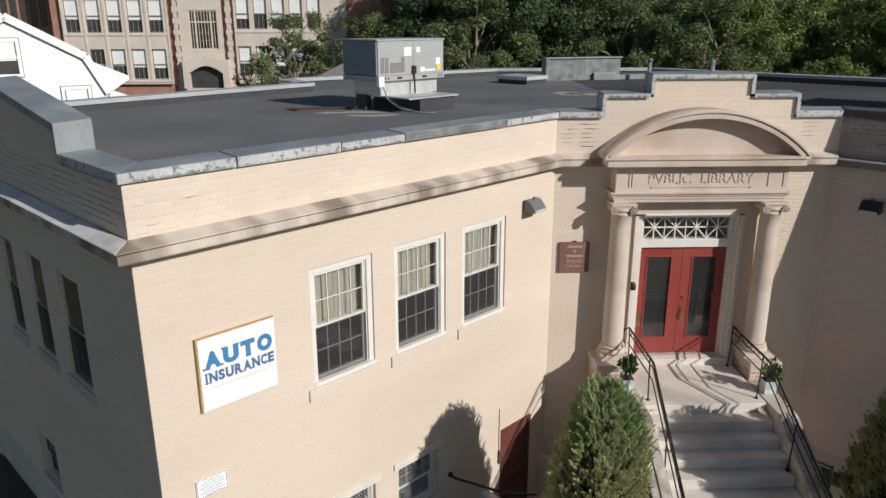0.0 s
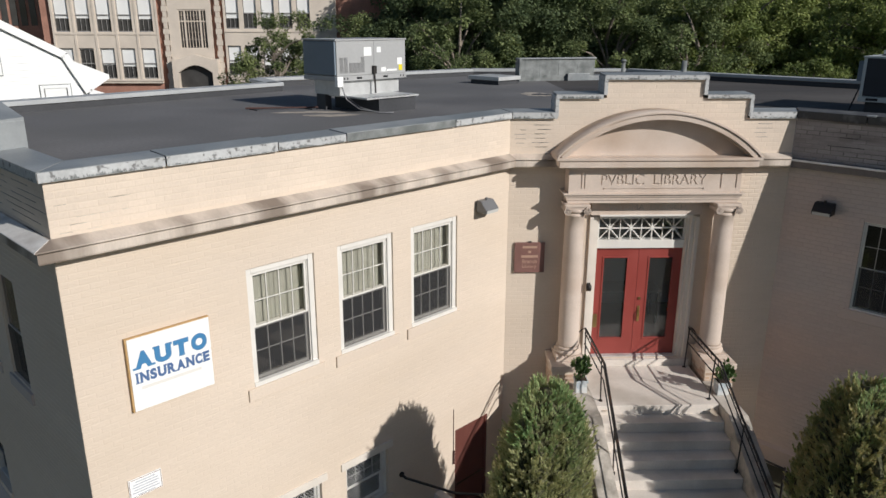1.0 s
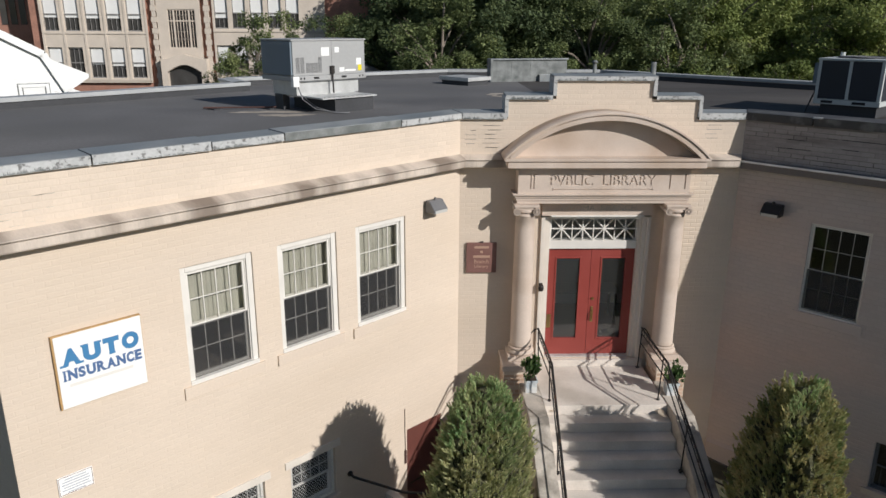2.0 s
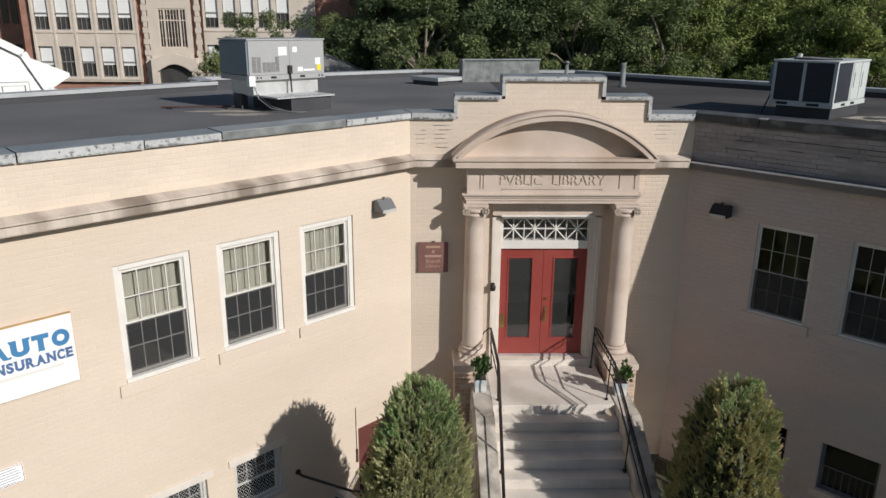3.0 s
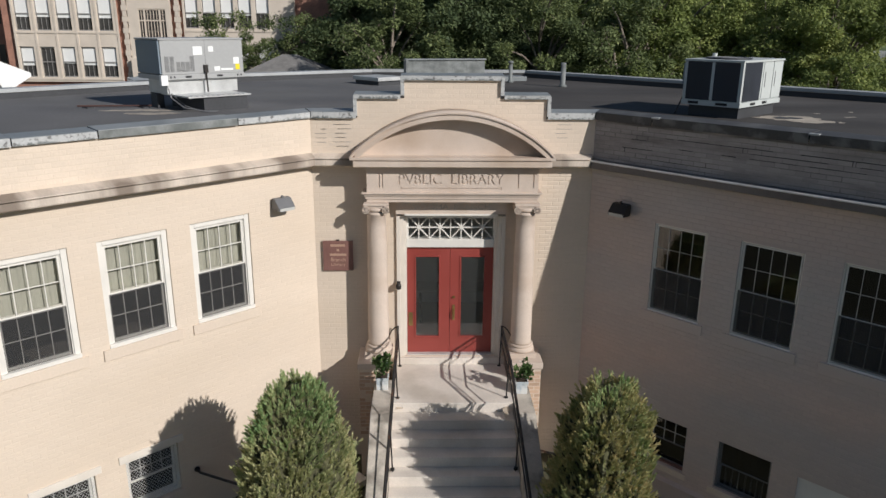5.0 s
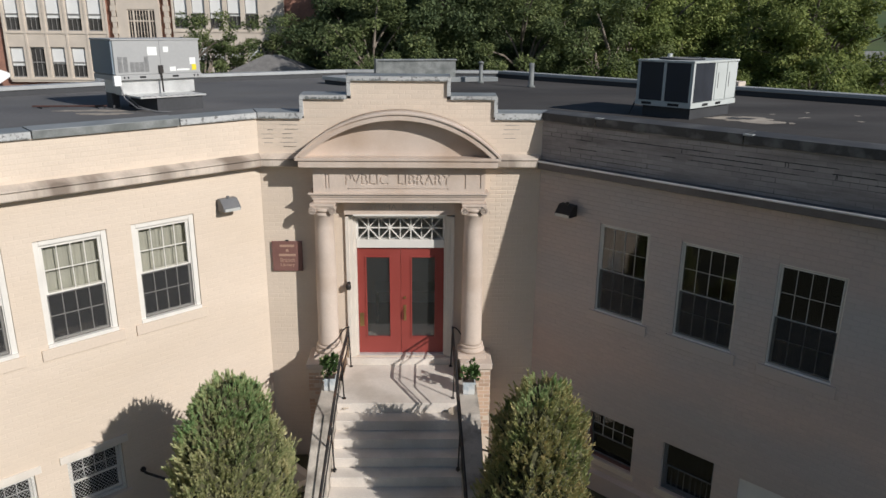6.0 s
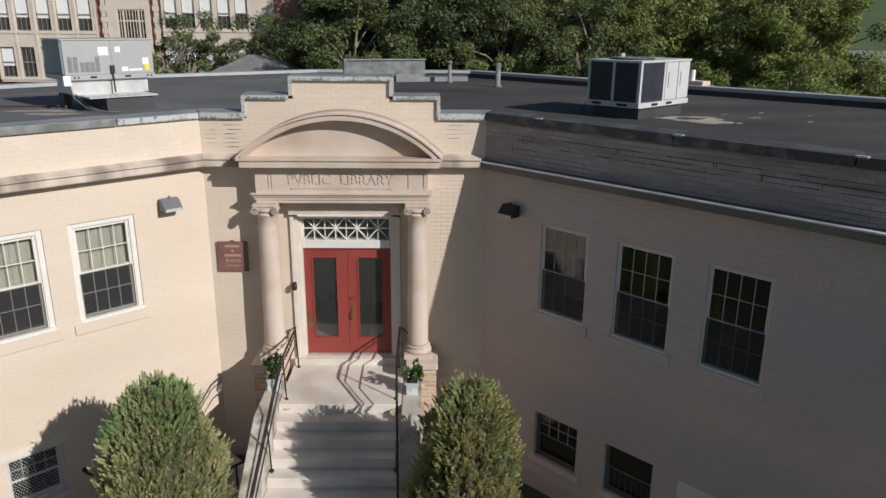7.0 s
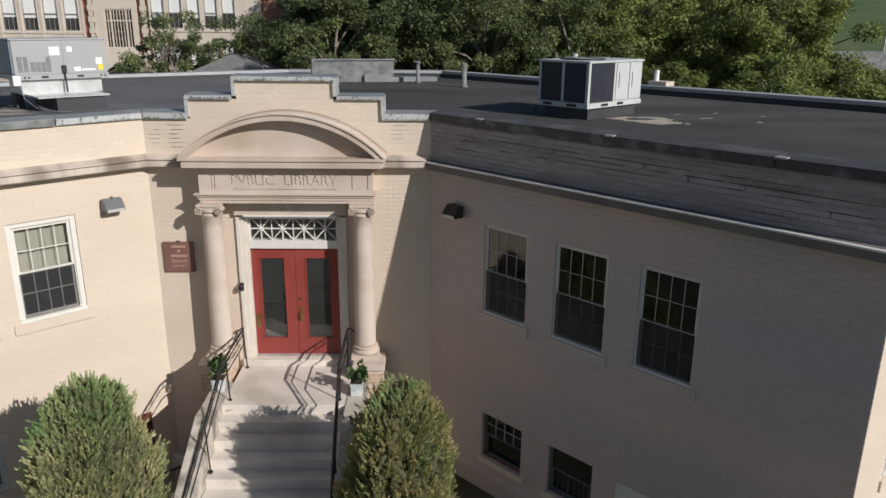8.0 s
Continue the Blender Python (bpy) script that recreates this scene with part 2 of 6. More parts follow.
    lens=surface("lamp_lens", (0.5, 0.5, 0.48), 0.15, vary=0.03, bump=0.0),
    pot=surface("pale_blue_pot", (0.42, 0.47, 0.50), 0.6, vary=0.2, scale=8, stain=(0.62, 0.62, 0.6), amount=0.4, stain_scale=5),
    soil=surface("soil", (0.05, 0.035, 0.025), 1.0, vary=0.3, scale=9),
    grass=surface("lawn", (0.060, 0.057, 0.034), 0.95, vary=0.3, scale=0.5, grain=12, bump=0.4, stain=(0.09, 0.08, 0.04), amount=0.3, stain_scale=0.2, sharp=0.3),
    lush=surface("green_grass", (0.055, 0.095, 0.028), 0.95, vary=0.3, scale=0.4, grain=12, bump=0.4, stain=(0.09, 0.11, 0.04), amount=0.3, stain_scale=0.15, sharp=0.3),
    asphalt=surface("asphalt", (0.05, 0.05, 0.052), 0.9, vary=0.15, scale=0.6, grain=25),
    bark=surface("bark", (0.21, 0.175, 0.14), 0.95, vary=0.25, scale=3, grain=20, bump=0.6, stretch=(1, 1, 0.25)),
    siding=surface("white_siding", (0.80, 0.80, 0.78), 0.55, vary=0.03),
    shingle=surface("grey_shingles", (0.20, 0.19, 0.18), 0.9, vary=0.2, scale=3, grain=14, bump=0.3),
    schoolbrick=surface("red_school_brick", (0.36, 0.185, 0.135), 0.9, vary=0.18, scale=1.2, grain=9, bump=0.2),
    limestone=surface("school_limestone", (0.62, 0.54, 0.455), 0.8, vary=0.08, scale=0.8, grain=12, bump=0.1),
    blind=surface("white_roller_blind", (0.78, 0.78, 0.76), 0.8, vary=0.04),
    schoolglass=surface("dark_window", (0.06, 0.058, 0.056), 0.12, vary=0.2, bump=0.0),
    sash=surface("grey_sash_bars", (0.26, 0.25, 0.24), 0.5, vary=0.05, bump=0.0),
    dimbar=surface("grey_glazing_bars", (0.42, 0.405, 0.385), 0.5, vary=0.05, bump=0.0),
    leafA=foliage("broadleaf_green", [(0.06, 0.085, 0.038), (0.15, 0.19, 0.075), (0.31, 0.345, 0.14)], 0.5, 0.34),
    leafB=foliage("broadleaf_yellow_green", [(0.088, 0.122, 0.04), (0.21, 0.26, 0.078), (0.41, 0.43, 0.145)], 0.5, 0.34),
    leafC=foliage("broadleaf_dark", [(0.048, 0.072, 0.036), (0.115, 0.155, 0.068), (0.24, 0.28, 0.12)], 0.5, 0.34),
    juniper=foliage("juniper_sprays", [(0.27, 0.37, 0.17), (0.56, 0.545, 0.29), (0.76, 0.69, 0.43)], 1.6, 0.35),
    # darker copy of the sprays, with the shade inside the bush in its colour
    shadejuniper=foliage("shaded_juniper_sprays", [(0.17, 0.265, 0.105), (0.36, 0.38, 0.18), (0.50, 0.47, 0.26)], 1.6, 0.35),
    crownjuniper=foliage("fresh_juniper_sprays", [(0.17, 0.31, 0.12), (0.32, 0.43, 0.19), (0.50, 0.53, 0.28)], 1.6, 0.35),
    brownjuniper=foliage("browned_juniper_sprays", [(0.13, 0.235, 0.07), (0.41, 0.375, 0.16), (0.66, 0.52, 0.29)], 2.6, 0.3),
    petal=surface("white_petals", (0.75, 0.74, 0.68), 0.7, vary=0.05, bump=0.0),
    potleaf=foliage("pot_plant_leaves", [(0.03, 0.065, 0.02), (0.08, 0.14, 0.045), (0.20, 0.26, 0.10)], 3, 0.25),
    screen=insect_screen("grey_insect_screen"),
    jamb=surface("pale_cream_trim_paint", (0.66, 0.60, 0.53), 0.55, vary=0.05, scale=3, grain=60, bump=0.08),
    glass=thin_glass("window_glass", (0.84, 0.84, 0.82)),
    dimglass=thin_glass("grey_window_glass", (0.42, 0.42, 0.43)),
    # door panes lifted by a diffuse grey in place of reflected light
    doorglass=thin_glass("door_glass", (0.88, 0.90, 0.90), veil=0.025),
)


# ---- mesh helpers ----
def box(bm, x0, x1, y0, y1, z0, z1, bevel=0.0):
    made = bmesh.ops.create_cube(bm, size=1.0, matrix=Matrix.Translation(((x0 + x1) / 2, (y0 + y1) / 2, (z0 + z1) / 2)) @ Matrix.Diagonal((abs(x1 - x0), abs(y1 - y0), abs(z1 - z0), 1)))
    if bevel:
        edges = {e for v in made["verts"] for e in v.link_edges}
        bmesh.ops.bevel(bm, geom=list(edges), offset=bevel, segments=2, affect="EDGES", profile=0.6)
    return made["verts"]


def rod(bm, a, b, r, r2=None, n=10):
    a, b = Vector(a), Vector(b)
    d = b - a
    m = Matrix.Translation((a + b) / 2) @ d.to_track_quat("Z", "Y").to_matrix().to_4x4()
    bmesh.ops.create_cone(bm, cap_ends=True, segments=n, radius1=r, radius2=r if r2 is None else r2, depth=d.length, matrix=m)


def tube(bm, pts, r, n=8):
    for a, b in zip(pts, pts[1:]):
        rod(bm, a, b, r, n=n)
    for p in pts[1:-1]:
        bmesh.ops.create_icosphere(bm, subdivisions=1, radius=r * 1.03, matrix=Matrix.Translation(p))


def lathe(bm, profile, n=28, centre=(0, 0)):
    """A solid of revolution from (radius, z) pairs."""
    rings = []
    for r, z in profile:
        rings.append([bm.verts.new((centre[0] + r * math.cos(2 * math.pi * i / n), centre[1] + r * math.sin(2 * math.pi * i / n), z)) for i in range(n)])
    for a, b in zip(rings, rings[1:]):
        for i in range(n):
            f = bm.faces.new((a[i], a[(i + 1) % n], b[(i + 1) % n], b[i]))
            f.smooth = True
    bm.faces.new(list(reversed(rings[0])))
    bm.faces.new(rings[-1])


def sweep(bm, profile, xa, ka, xb, kb):
    """A moulding: a closed (y, z) profile drawn along x; the ends are mitred by ka and kb per metre of projection."""
    va = [bm.verts.new((xa - ka * y, y, z)) for y, z in profile]
    vb = [bm.verts.new((xb - kb * y, y, z)) for y, z in profile]
    n = len(profile)
    for i in range(n):
        bm.faces.new((va[i], va[(i + 1) % n], vb[(i + 1) % n], vb[i]))
    bm.faces.new(list(reversed(va)))
    bm.faces.new(vb)
    bmesh.ops.recalc_face_normals(bm, faces=bm.faces)


def slab(bm, outline, z0, z1):
    lo = [bm.verts.new((x, y, z0)) for x, y in outline]
    hi = [bm.verts.new((x, y, z1)) for x, y in outline]
    n = len(outline)
    for i in range(n):
        bm.faces.new((lo[i], lo[(i + 1) % n], hi[(i + 1) % n], hi[i]))
    bm.faces.new(list(reversed(lo)))
    bm.faces.new(hi)
    bmesh.ops.recalc_face_normals(bm, faces=bm.faces)


def pierced(bm, x0, x1, y0, y1, z0, z1, holes):
    """A wall from x0 to x1 with openings (hx0, hx1, hz0, hz1) right through it."""
    xs = sorted({x0, x1, *[min(max(h[i], x0), x1) for h in holes for i in (0, 1)]})
    zs = sorted({z0, z1, *[min(max(h[i], z0), z1) for h in holes for i in (2, 3)]})
    full = lambda i, j: 0 <= i < len(xs) - 1 and 0 <= j < len(zs) - 1 and not any(
        h[0] < (xs[i] + xs[i + 1]) / 2 < h[1] and h[2] < (zs[j] + zs[j + 1]) / 2 < h[3] for h in holes)
    quad = lambda *p: bm.faces.new([bm.verts.new(q) for q in p])
    for i in range(len(xs) - 1):
        for j in range(len(zs) - 1):
            if not full(i, j):
                continue
            a, b, c, d = xs[i], xs[i + 1], zs[j], zs[j + 1]
            quad((a, y0, c), (b, y0, c), (b, y0, d), (a, y0, d))
            quad((b, y1, c), (a, y1, c), (a, y1, d), (b, y1, d))
            if not full(i - 1, j):
                quad((a, y1, c), (a, y0, c), (a, y0, d), (a, y1, d))
            if not full(i + 1, j):
                quad((b, y0, c), (b, y1, c), (b, y1, d), (b, y0, d))
            if not full(i, j - 1):
                quad((a, y1, c), (b, y1, c), (b, y0, c), (a, y0, c))
            if not full(i, j + 1):
                quad((a, y0, d), (b, y0, d), (b, y1, d), (a, y1, d))
    bmesh.ops.remove_doubles(bm, verts=bm.verts, dist=1e-5)


def mesh_of(name, bm, material):
    me = bpy.data.meshes.new(name)
    bm.to_mesh(me)
    bm.free()
    me.materials.append(material)
    return me


def quads_mesh(name, verts, faces, material):
    me = bpy.data.meshes.new(name)
    me.from_pydata([tuple(v) for v in verts], [], faces)
    me.materials.append(material)
    return me


def part(name, bm, material, parent, label=""):
    """One mesh under a thing or under a part."""
    ob = new(name, bm if isinstance(bm, bpy.types.Mesh) else mesh_of(name, bm, material))
    ob.parent = parent
    return tagged(ob, label)


def thing(name, m, label, category, group="", kind=""):
    ob = new(name)
    ob.empty_display_size = 0.2
    ob.matrix_world = m
    return tagged(ob, label, category, group, kind)


def whole(name, bm, material, m, label, category, kind="", group=""):
    ob = new(name, bm if isinstance(bm, bpy.types.Mesh) else mesh_of(name, bm, material))
    ob.matrix_world = m
    return tagged(ob, label, category, group, kind)


def lettering(text, width, height, depth, weight=0.0):
    """Letters as a mesh in the xz plane, facing -y, their box centred on the origin."""
    cu = bpy.data.curves.new("letters", "FONT")
    cu.body, cu.size, cu.extrude, cu.offset = text, 1.0, 0.5, weight
    ob = bpy.data.objects.new("letters", cu)
    scene.collection.objects.link(ob)
    bpy.context.view_layer.update()
    me = bpy.data.meshes.new_from_object(ob.evaluated_get(bpy.context.evaluated_depsgraph_get()))
    bpy.data.objects.remove(ob)
    co = np.array([v.co for v in me.vertices])
    lo, hi = co.min(0), co.max(0)
    size = np.maximum(hi - lo, 1e-6)
    for v, c in zip(me.vertices, co):
        q = (c - (lo + hi) / 2) / size
        v.co = (q[0] * width, -q[2] * depth, q[1] * height)
    bm = bmesh.new()
    bm.from_mesh(me)
    bpy.data.meshes.remove(me)
    return bm


def moved(bm, x, y, z):
    bmesh.ops.translate(bm, vec=(x, y, z), verts=bm.verts)
    return bm


# ---- plan ----
CL, CR = (-2.53, 0.0), (2.58, 0.0)          # ends of the entrance wall
ENT = Matrix.Identity(4)
WL = pose(CL[0], CL[1], 0, 0, 0, 43.46)       # wing on the sunny side
WR = pose(CR[0], CR[1], 0, 0, 0, -46.51)      # wing in shade
RL, RR = pose(-2.44, 0, 0, 0, 0, 43), pose(2.67, 0, 0, 0, 0, -47)   # the roof units and the back walls stand to these
LEN_L, LEN_R, DEEP_L, DEEP_R = 7.664, 7.591, 7.9, 8.9
SIDE_L = WL @ pose(-LEN_L, 0, 0, 0, 0, -90)
SIDE_R = WR @ pose(LEN_R, 0, 0, 0, 0, 90)
KL, KR = math.tan(radians(21.73)), math.tan(radians(23.25))
ROOF_Z, PAR_Z = 6.72, 6.845
WIN_Z, EAST_Z, SIDE_Z = (3.60, 5.32), (3.57, 5.185), (3.70, 5.27)
SMALL_Z = (0.66, 1.58)
at = lambda m, x, y: tuple((m @ Vector((x, y, 0)))[:2])
LEFT_WINDOWS = [(-5.39, -4.30), (-3.885, -2.805), (-2.42, -1.34)]
RIGHT_WINDOWS = [(1.355, 2.32), (2.88, 3.865), (4.41, 5.35)]
LEFT_SMALL = [(-5.235, -4.375), (-3.895, -3.005)]
RIGHT_SMALL = [(1.41, 2.36), (2.94, 3.86)]
SIDE_WINDOWS = [(-2.60, -1.85), (-3.88, -3.24), (-5.14, -4.56)]
SIDE_SMALL = (-5.0, -4.15, 1.0, 1.85)
BOARDED = (4.28, 5.22, 0.62, 1.52)

# back outline of the roof
BACK = [at(WR, LEN_R, DEEP_R), at(RR, -6.2, DEEP_R), (3.0, 12.75), (-2.3, 12.75), (-8.55, 8.35), (-7.75, 6.85), at(WL, -LEN_L, DEEP_L)]
OUTLINE = [at(WL, -LEN_L + 0.05, 0.05), (CL[0] + 0.02, 0.05), (CR[0] - 0.02, 0.05), at(WR, LEN_R - 0.05, 0.05)] + BACK

# ---- ground: one sheet to the horizon, with a basement stairwell sunk into it ----
WELL = (-1.75, -0.15, -1.25, 0.0)             # in the sunny wing's frame
bm = bmesh.new()
FAR = 1500.0
wx0, wx1, wy0, wy1 = WELL
for a, b, c, d in ((-FAR, FAR, -FAR, wy0), (-FAR, FAR, wy1, FAR), (-FAR, wx0, wy0, wy1), (wx1, FAR, wy0, wy1)):
    bm.faces.new([bm.verts.new(p) for p in ((a, c, 0), (b, c, 0), (b, d, 0), (a, d, 0))])
bmesh.ops.remove_doubles(bm, verts=bm.verts, dist=1e-4)
whole("ground", bm, M["grass"], WL, "mown lawn and bare soil round the building", "ground", "structure")
bm = bmesh.new()
box(bm, wx0 - 0.15, wx1 + 0.15, wy0 - 0.15, wy0, -1.0, 0.12)
box(bm, wx0 - 0.15, wx0, wy0, wy1, -1.0, 0.12)
box(bm, wx1, wx1 + 0.15, wy0, wy1, -1.0, 0.12)
box(bm, wx0 - 0.15, wx1 + 0.15, wy0 - 0.15, wy1 + 0.1, -1.1, -1.0)
whole("trim_1", bm, M["concrete"], WL, "concrete walls of a sunken basement entry", "stairwell", "structure")
bm = bmesh.new()
slab(bm, [(-60, -34), (60, -34), (60, -24), (-60, -24)], 0.0, 0.03)
whole("road", bm, M["asphalt"], ENT, "grey asphalt street in front of the library", "road", "structure")
bm = bmesh.new()
slab(bm, [(26, 24), (90, 24), (90, 40.5), (30.5, 40.5)], 0.0, 0.03)
whole("road_2", bm, M["asphalt"], ENT, "grey asphalt car park beyond the trees", "car park", "structure")


# ---- masonry ----
BW, BH, JOINT = 0.205, 0.068, 0.010


def courses(x0, x1, z0, z1, holes=(), ends=(0.0, 0.0)):
    """The bricks of a running bond as (x0, x1, z), cut at the openings."""
    out, row, z = [], 0, z0
    while z + BH <= z1 + 0.02:
        x = x0 - (BW + JOINT) * (0.5 if row % 2 else 0.0)
        while x < x1:
            a, b = max(x, x0), min(x + BW, x1)
            pieces = [(a, b)]
            for h in holes:
                if h[2] < z + BH and h[3] > z:
                    pieces = [q for p, r in pieces for q in ((p, min(r, h[0])), (max(p, h[1]), r))]
            out += [(p, q, z) for p, q in pieces if q - p > 0.03]
            x += BW + JOINT
        row, z = row + 1, z + BH + JOINT
    return out


def brickwork(name, rows, parent, material, rng, proud=0.003):
    """Bricks that can't be counted, joined: each a shallow block with its own unevenness."""
    verts, faces = [], []
    for a, b, z in rows:
        y = -(proud(a) if callable(proud) else proud) - rng.uniform(0.0, 0.0006)
        c, i = 0.007, len(verts)
        t = rng.uniform(-0.0002, 0.0002)
        verts += [(a, 0.0, z), (b, 0.0, z), (b, 0.0, z + BH), (a, 0.0, z + BH),
                  (a + c, y + t, z + c), (b - c, y - t, z + c), (b - c, y - t, z + BH - c), (a + c, y + t, z + BH - c)]
        faces += [(i + 4, i + 5, i + 6, i + 7), (i, i + 1, i + 5, i + 4), (i + 1, i + 2, i + 6, i + 5), (i + 2, i + 3, i + 7, i + 6), (i + 3, i, i + 4, i + 7)]
    ob = part(name, quads_mesh(name, verts, faces, material), material, parent)
    return tagged(ob, kind="stuff")


def one_brick(material, length=BW):
    bm = bmesh.new()
    c = 0.007
    v = [bm.verts.new(p) for p in ((0, 0, 0), (length, 0, 0), (length, 0, BH), (0, 0, BH), (c, -0.0013, c), (length - c, -0.0013, c), (length - c, -0.0013, BH - c), (c, -0.0013, BH - c))]
    for f in ((4, 5, 6, 7), (0, 1, 5, 4), (1, 2, 6, 5), (2, 3, 7, 6), (3, 0, 4, 7)):
        bm.faces.new([v[i] for i in f])
    return mesh_of("brick", bm, material)


BRICKS = {}


def laid(rows, parent, material, rng):
    """Bricks as pieces of their own, one mesh for each length."""
    for a, b, z in rows:
        key = (round(b - a, 2), material.name)
        if key not in BRICKS:
            BRICKS[key] = one_brick(material, key[0])
        ob = new("brick", BRICKS[key])
        ob.parent = parent
        ob.location = (a, -rng.uniform(0.0, 0.0009), z)


def window_holes(spans, z):
    return [(a, b, z[0], z[1]) for a, b in spans]


LATER = []                                     # single bricks are laid last


def masonry(name, m, x0, x1, top, holes, label, pieces=None, thick=0.35, bare=(), trim=(0.0, 0.0), brick="brick", field="bricks"):
    bm = bmesh.new()
    pierced(bm, x0 + trim[0], x1 - trim[1], 0.0, thick, -1.05 if name == "wall_west" else -0.2, top, holes)
    wall = whole(name, bm, M["shadejoint" if field == "aged" else "joint"], m, label, "wall", "structure")
    rng = random.Random(name)
    rows = courses(x0, x1, 0.02, top - 0.01, [*holes, *bare])
    chosen = [r for r in rows if pieces and pieces[0] <= r[0] and r[1] <= pieces[1] and pieces[2] <= r[2] <= pieces[3]][:330]
    keep = set(chosen)
    brickwork("brickwork", [r for r in rows if r not in keep], wall, M[field], rng, {"wall_front": lambda a: 0.0030 if a > 1.65 else 0.0009, "wall_side_west": 0.003, "wall_east": 0.0040}.get(name, 0.0006))
    if chosen:
        LATER.append((chosen, wall, M[brick], rng))
    return wall


CORN_E = [(0.0, 5.99), (-0.185, 5.985), (-0.20, 6.0), (-0.20, 6.085), (-0.212, 6.09), (-0.212, 6.120), (0.0, 6.128)]
CORN = [(0.0, 6.015), (-0.20, 6.005), (-0.215, 6.012), (-0.222, 6.03), (-0.222, 6.122), (-0.206, 6.126), (-0.206, 6.134), (-0.236, 6.137), (-0.246, 6.148), (-0.24, 6.157), (0.0, 6.215)]
RED_DOOR = (-1.354, -0.454, -1.0, 1.20)
holes_l = window_holes(LEFT_WINDOWS, WIN_Z) + window_holes(LEFT_SMALL, SMALL_Z) + [RED_DOOR]
holes_r = window_holes(RIGHT_WINDOWS, EAST_Z) + window_holes(RIGHT_SMALL, SMALL_Z) + [BOARDED]
holes_s = window_holes(SIDE_WINDOWS, SIDE_Z) + [SIDE_SMALL]
DOORWAY = (-1.02, 1.02, 2.2, 5.2)
wall_west = masonry("wall_west", WL, -LEN_L, 0.0, PAR_Z, holes_l, "cream-painted brick wing wall in full sun", (-LEN_L, -0.2, 6.22, 6.8), trim=(0.005, 0.0))
# this wing's brick and mortar colours hold part of its shade
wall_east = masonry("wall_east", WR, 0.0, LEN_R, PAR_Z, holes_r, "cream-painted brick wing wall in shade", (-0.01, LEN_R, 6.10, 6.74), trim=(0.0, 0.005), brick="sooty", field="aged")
wall_front = masonry("wall_front", ENT, CL[0], CR[0], PAR_Z, [DOORWAY], "cream-painted brick entrance wall between the wings", (CL[0], CR[0], 6.22, 6.8))
wall_side = masonry("wall_side_west", SIDE_L, -DEEP_L, 0.0, PAR_Z, holes_s, "cream-painted brick end wall in shade", (-3.0, 0.0, 6.22, 6.8), trim=(0.0, 0.005))
SIDE_R_WINDOWS = [(1.3, 2.2), (3.0, 3.9)]
wall_side_r = masonry("wall_side_east", SIDE_R, 0.0, DEEP_R, PAR_Z, window_holes(SIDE_R_WINDOWS, (2.6, 4.4)), "cream-painted brick end wall in sun", trim=(0.005, 0.0))

# soot-dark mortar between the parapet bricks of the shaded wing, and its course of upright bricks
bm = bmesh.new()
box(bm, 0.02, LEN_R - 0.01, -0.0003, 0.0, 6.13, PAR_Z - 0.005)
part("parapet_mortar", bm, M["sootjoint"], wall_east)
bm = bmesh.new()
box(bm, 0.0, 0.066, -0.008, 0.0, 0.0, 0.205, 0.003)
SOLDIER = mesh_of("brick", bm, M["aged"])
for k in range(19):
    if k in (6, 12, 13):
        continue
    LATER.append(("single", SOLDIER, wall_east, Matrix.Translation((5.58 + k * 0.075, 0.004 * ((k * 7) % 3) / 3, 5.24))))

# open, soot-dark joints in the shaded parapet and beside the pediment
jrng = random.Random(31)
for k in range(54):
    a = jrng.uniform(0.5, LEN_R - 0.7) if k < 18 else jrng.uniform(2.2, LEN_R - 0.7)
    row = jrng.choice((3, 4, 5, 5, 6, 6) if k < 18 else (4, 5, 5, 5, 6, 6))
    z = 0.02 + 0.078 * (79 + row) - 0.009
    bm = bmesh.new()
    box(bm, a, a + jrng.uniform(0.15, 0.6), -0.0040, -0.0008, z, z + jrng.uniform(0.006, 0.012))
    if k % 7 == 0:
        box(bm, a + 0.05, a + 0.058, -0.0039, -0.0008, z - 0.07, z - 0.001)
    part("open_joint", bm, M["dark"], wall_east)
for xa, xb, z, n in ((-2.16, -1.76, 6.33, 7), (-2.10, -1.74, 6.33, 6), (1.80, 2.20, 6.50, 4), (-2.46, -2.25, 6.40, 4)):
    for k in range(n):
        a = xa + jrng.uniform(0, 0.12)
        bm = bmesh.new()
        box(bm, a, min(xb, a + jrng.uniform(0.12, 0.3)), -0.0045, -0.001, z + k * 0.078, z + k * 0.078 + 0.007)
        part("open_joint", bm, M["sootjoint"], wall_front)

for row in range(81, 87):                       # worn bed joints along the end wall's parapet
    z = 0.02 + 0.078 * row - 0.009
    a = -5.6 + jrng.uniform(0, 0.8)
    while a < -0.3:
        b = min(-0.02, a + jrng.uniform(0.5, 1.6))
        bm = bmesh.new()
        box(bm, a, b, -0.0036, -0.0005, z, z + 0.006)
        part("open_joint", bm, M["sootjoint"], wall_side)
        a = b + jrng.uniform(0.05, 0.5)

for k in range(16):
    row = jrng.choice((79, 80, 80, 81, 82, 84))
    a = -LEN_L + jrng.uniform(0.02, 0.85) ** 1.3
    z = 0.02 + 0.078 * row - 0.009
    bm = bmesh.new()
    box(bm, a, a + jrng.uniform(0.06, 0.2), -0.0026, -0.0004, z, z + 0.006)
    part("open_joint", bm, M["cheek"], wall_west)

# stepped parapet over the entrance and over the end wall
STEPS = [(1.69, PAR_Z, 7.19), (0.85, 7.19, 7.515)]
bm = bmesh.new()
for half, z0, z1 in STEPS:
    box(bm, -half, half, 0.0, 0.35, z0, z1)
step_wall = part("stepped_parapet", bm, M["joint"], wall_front)
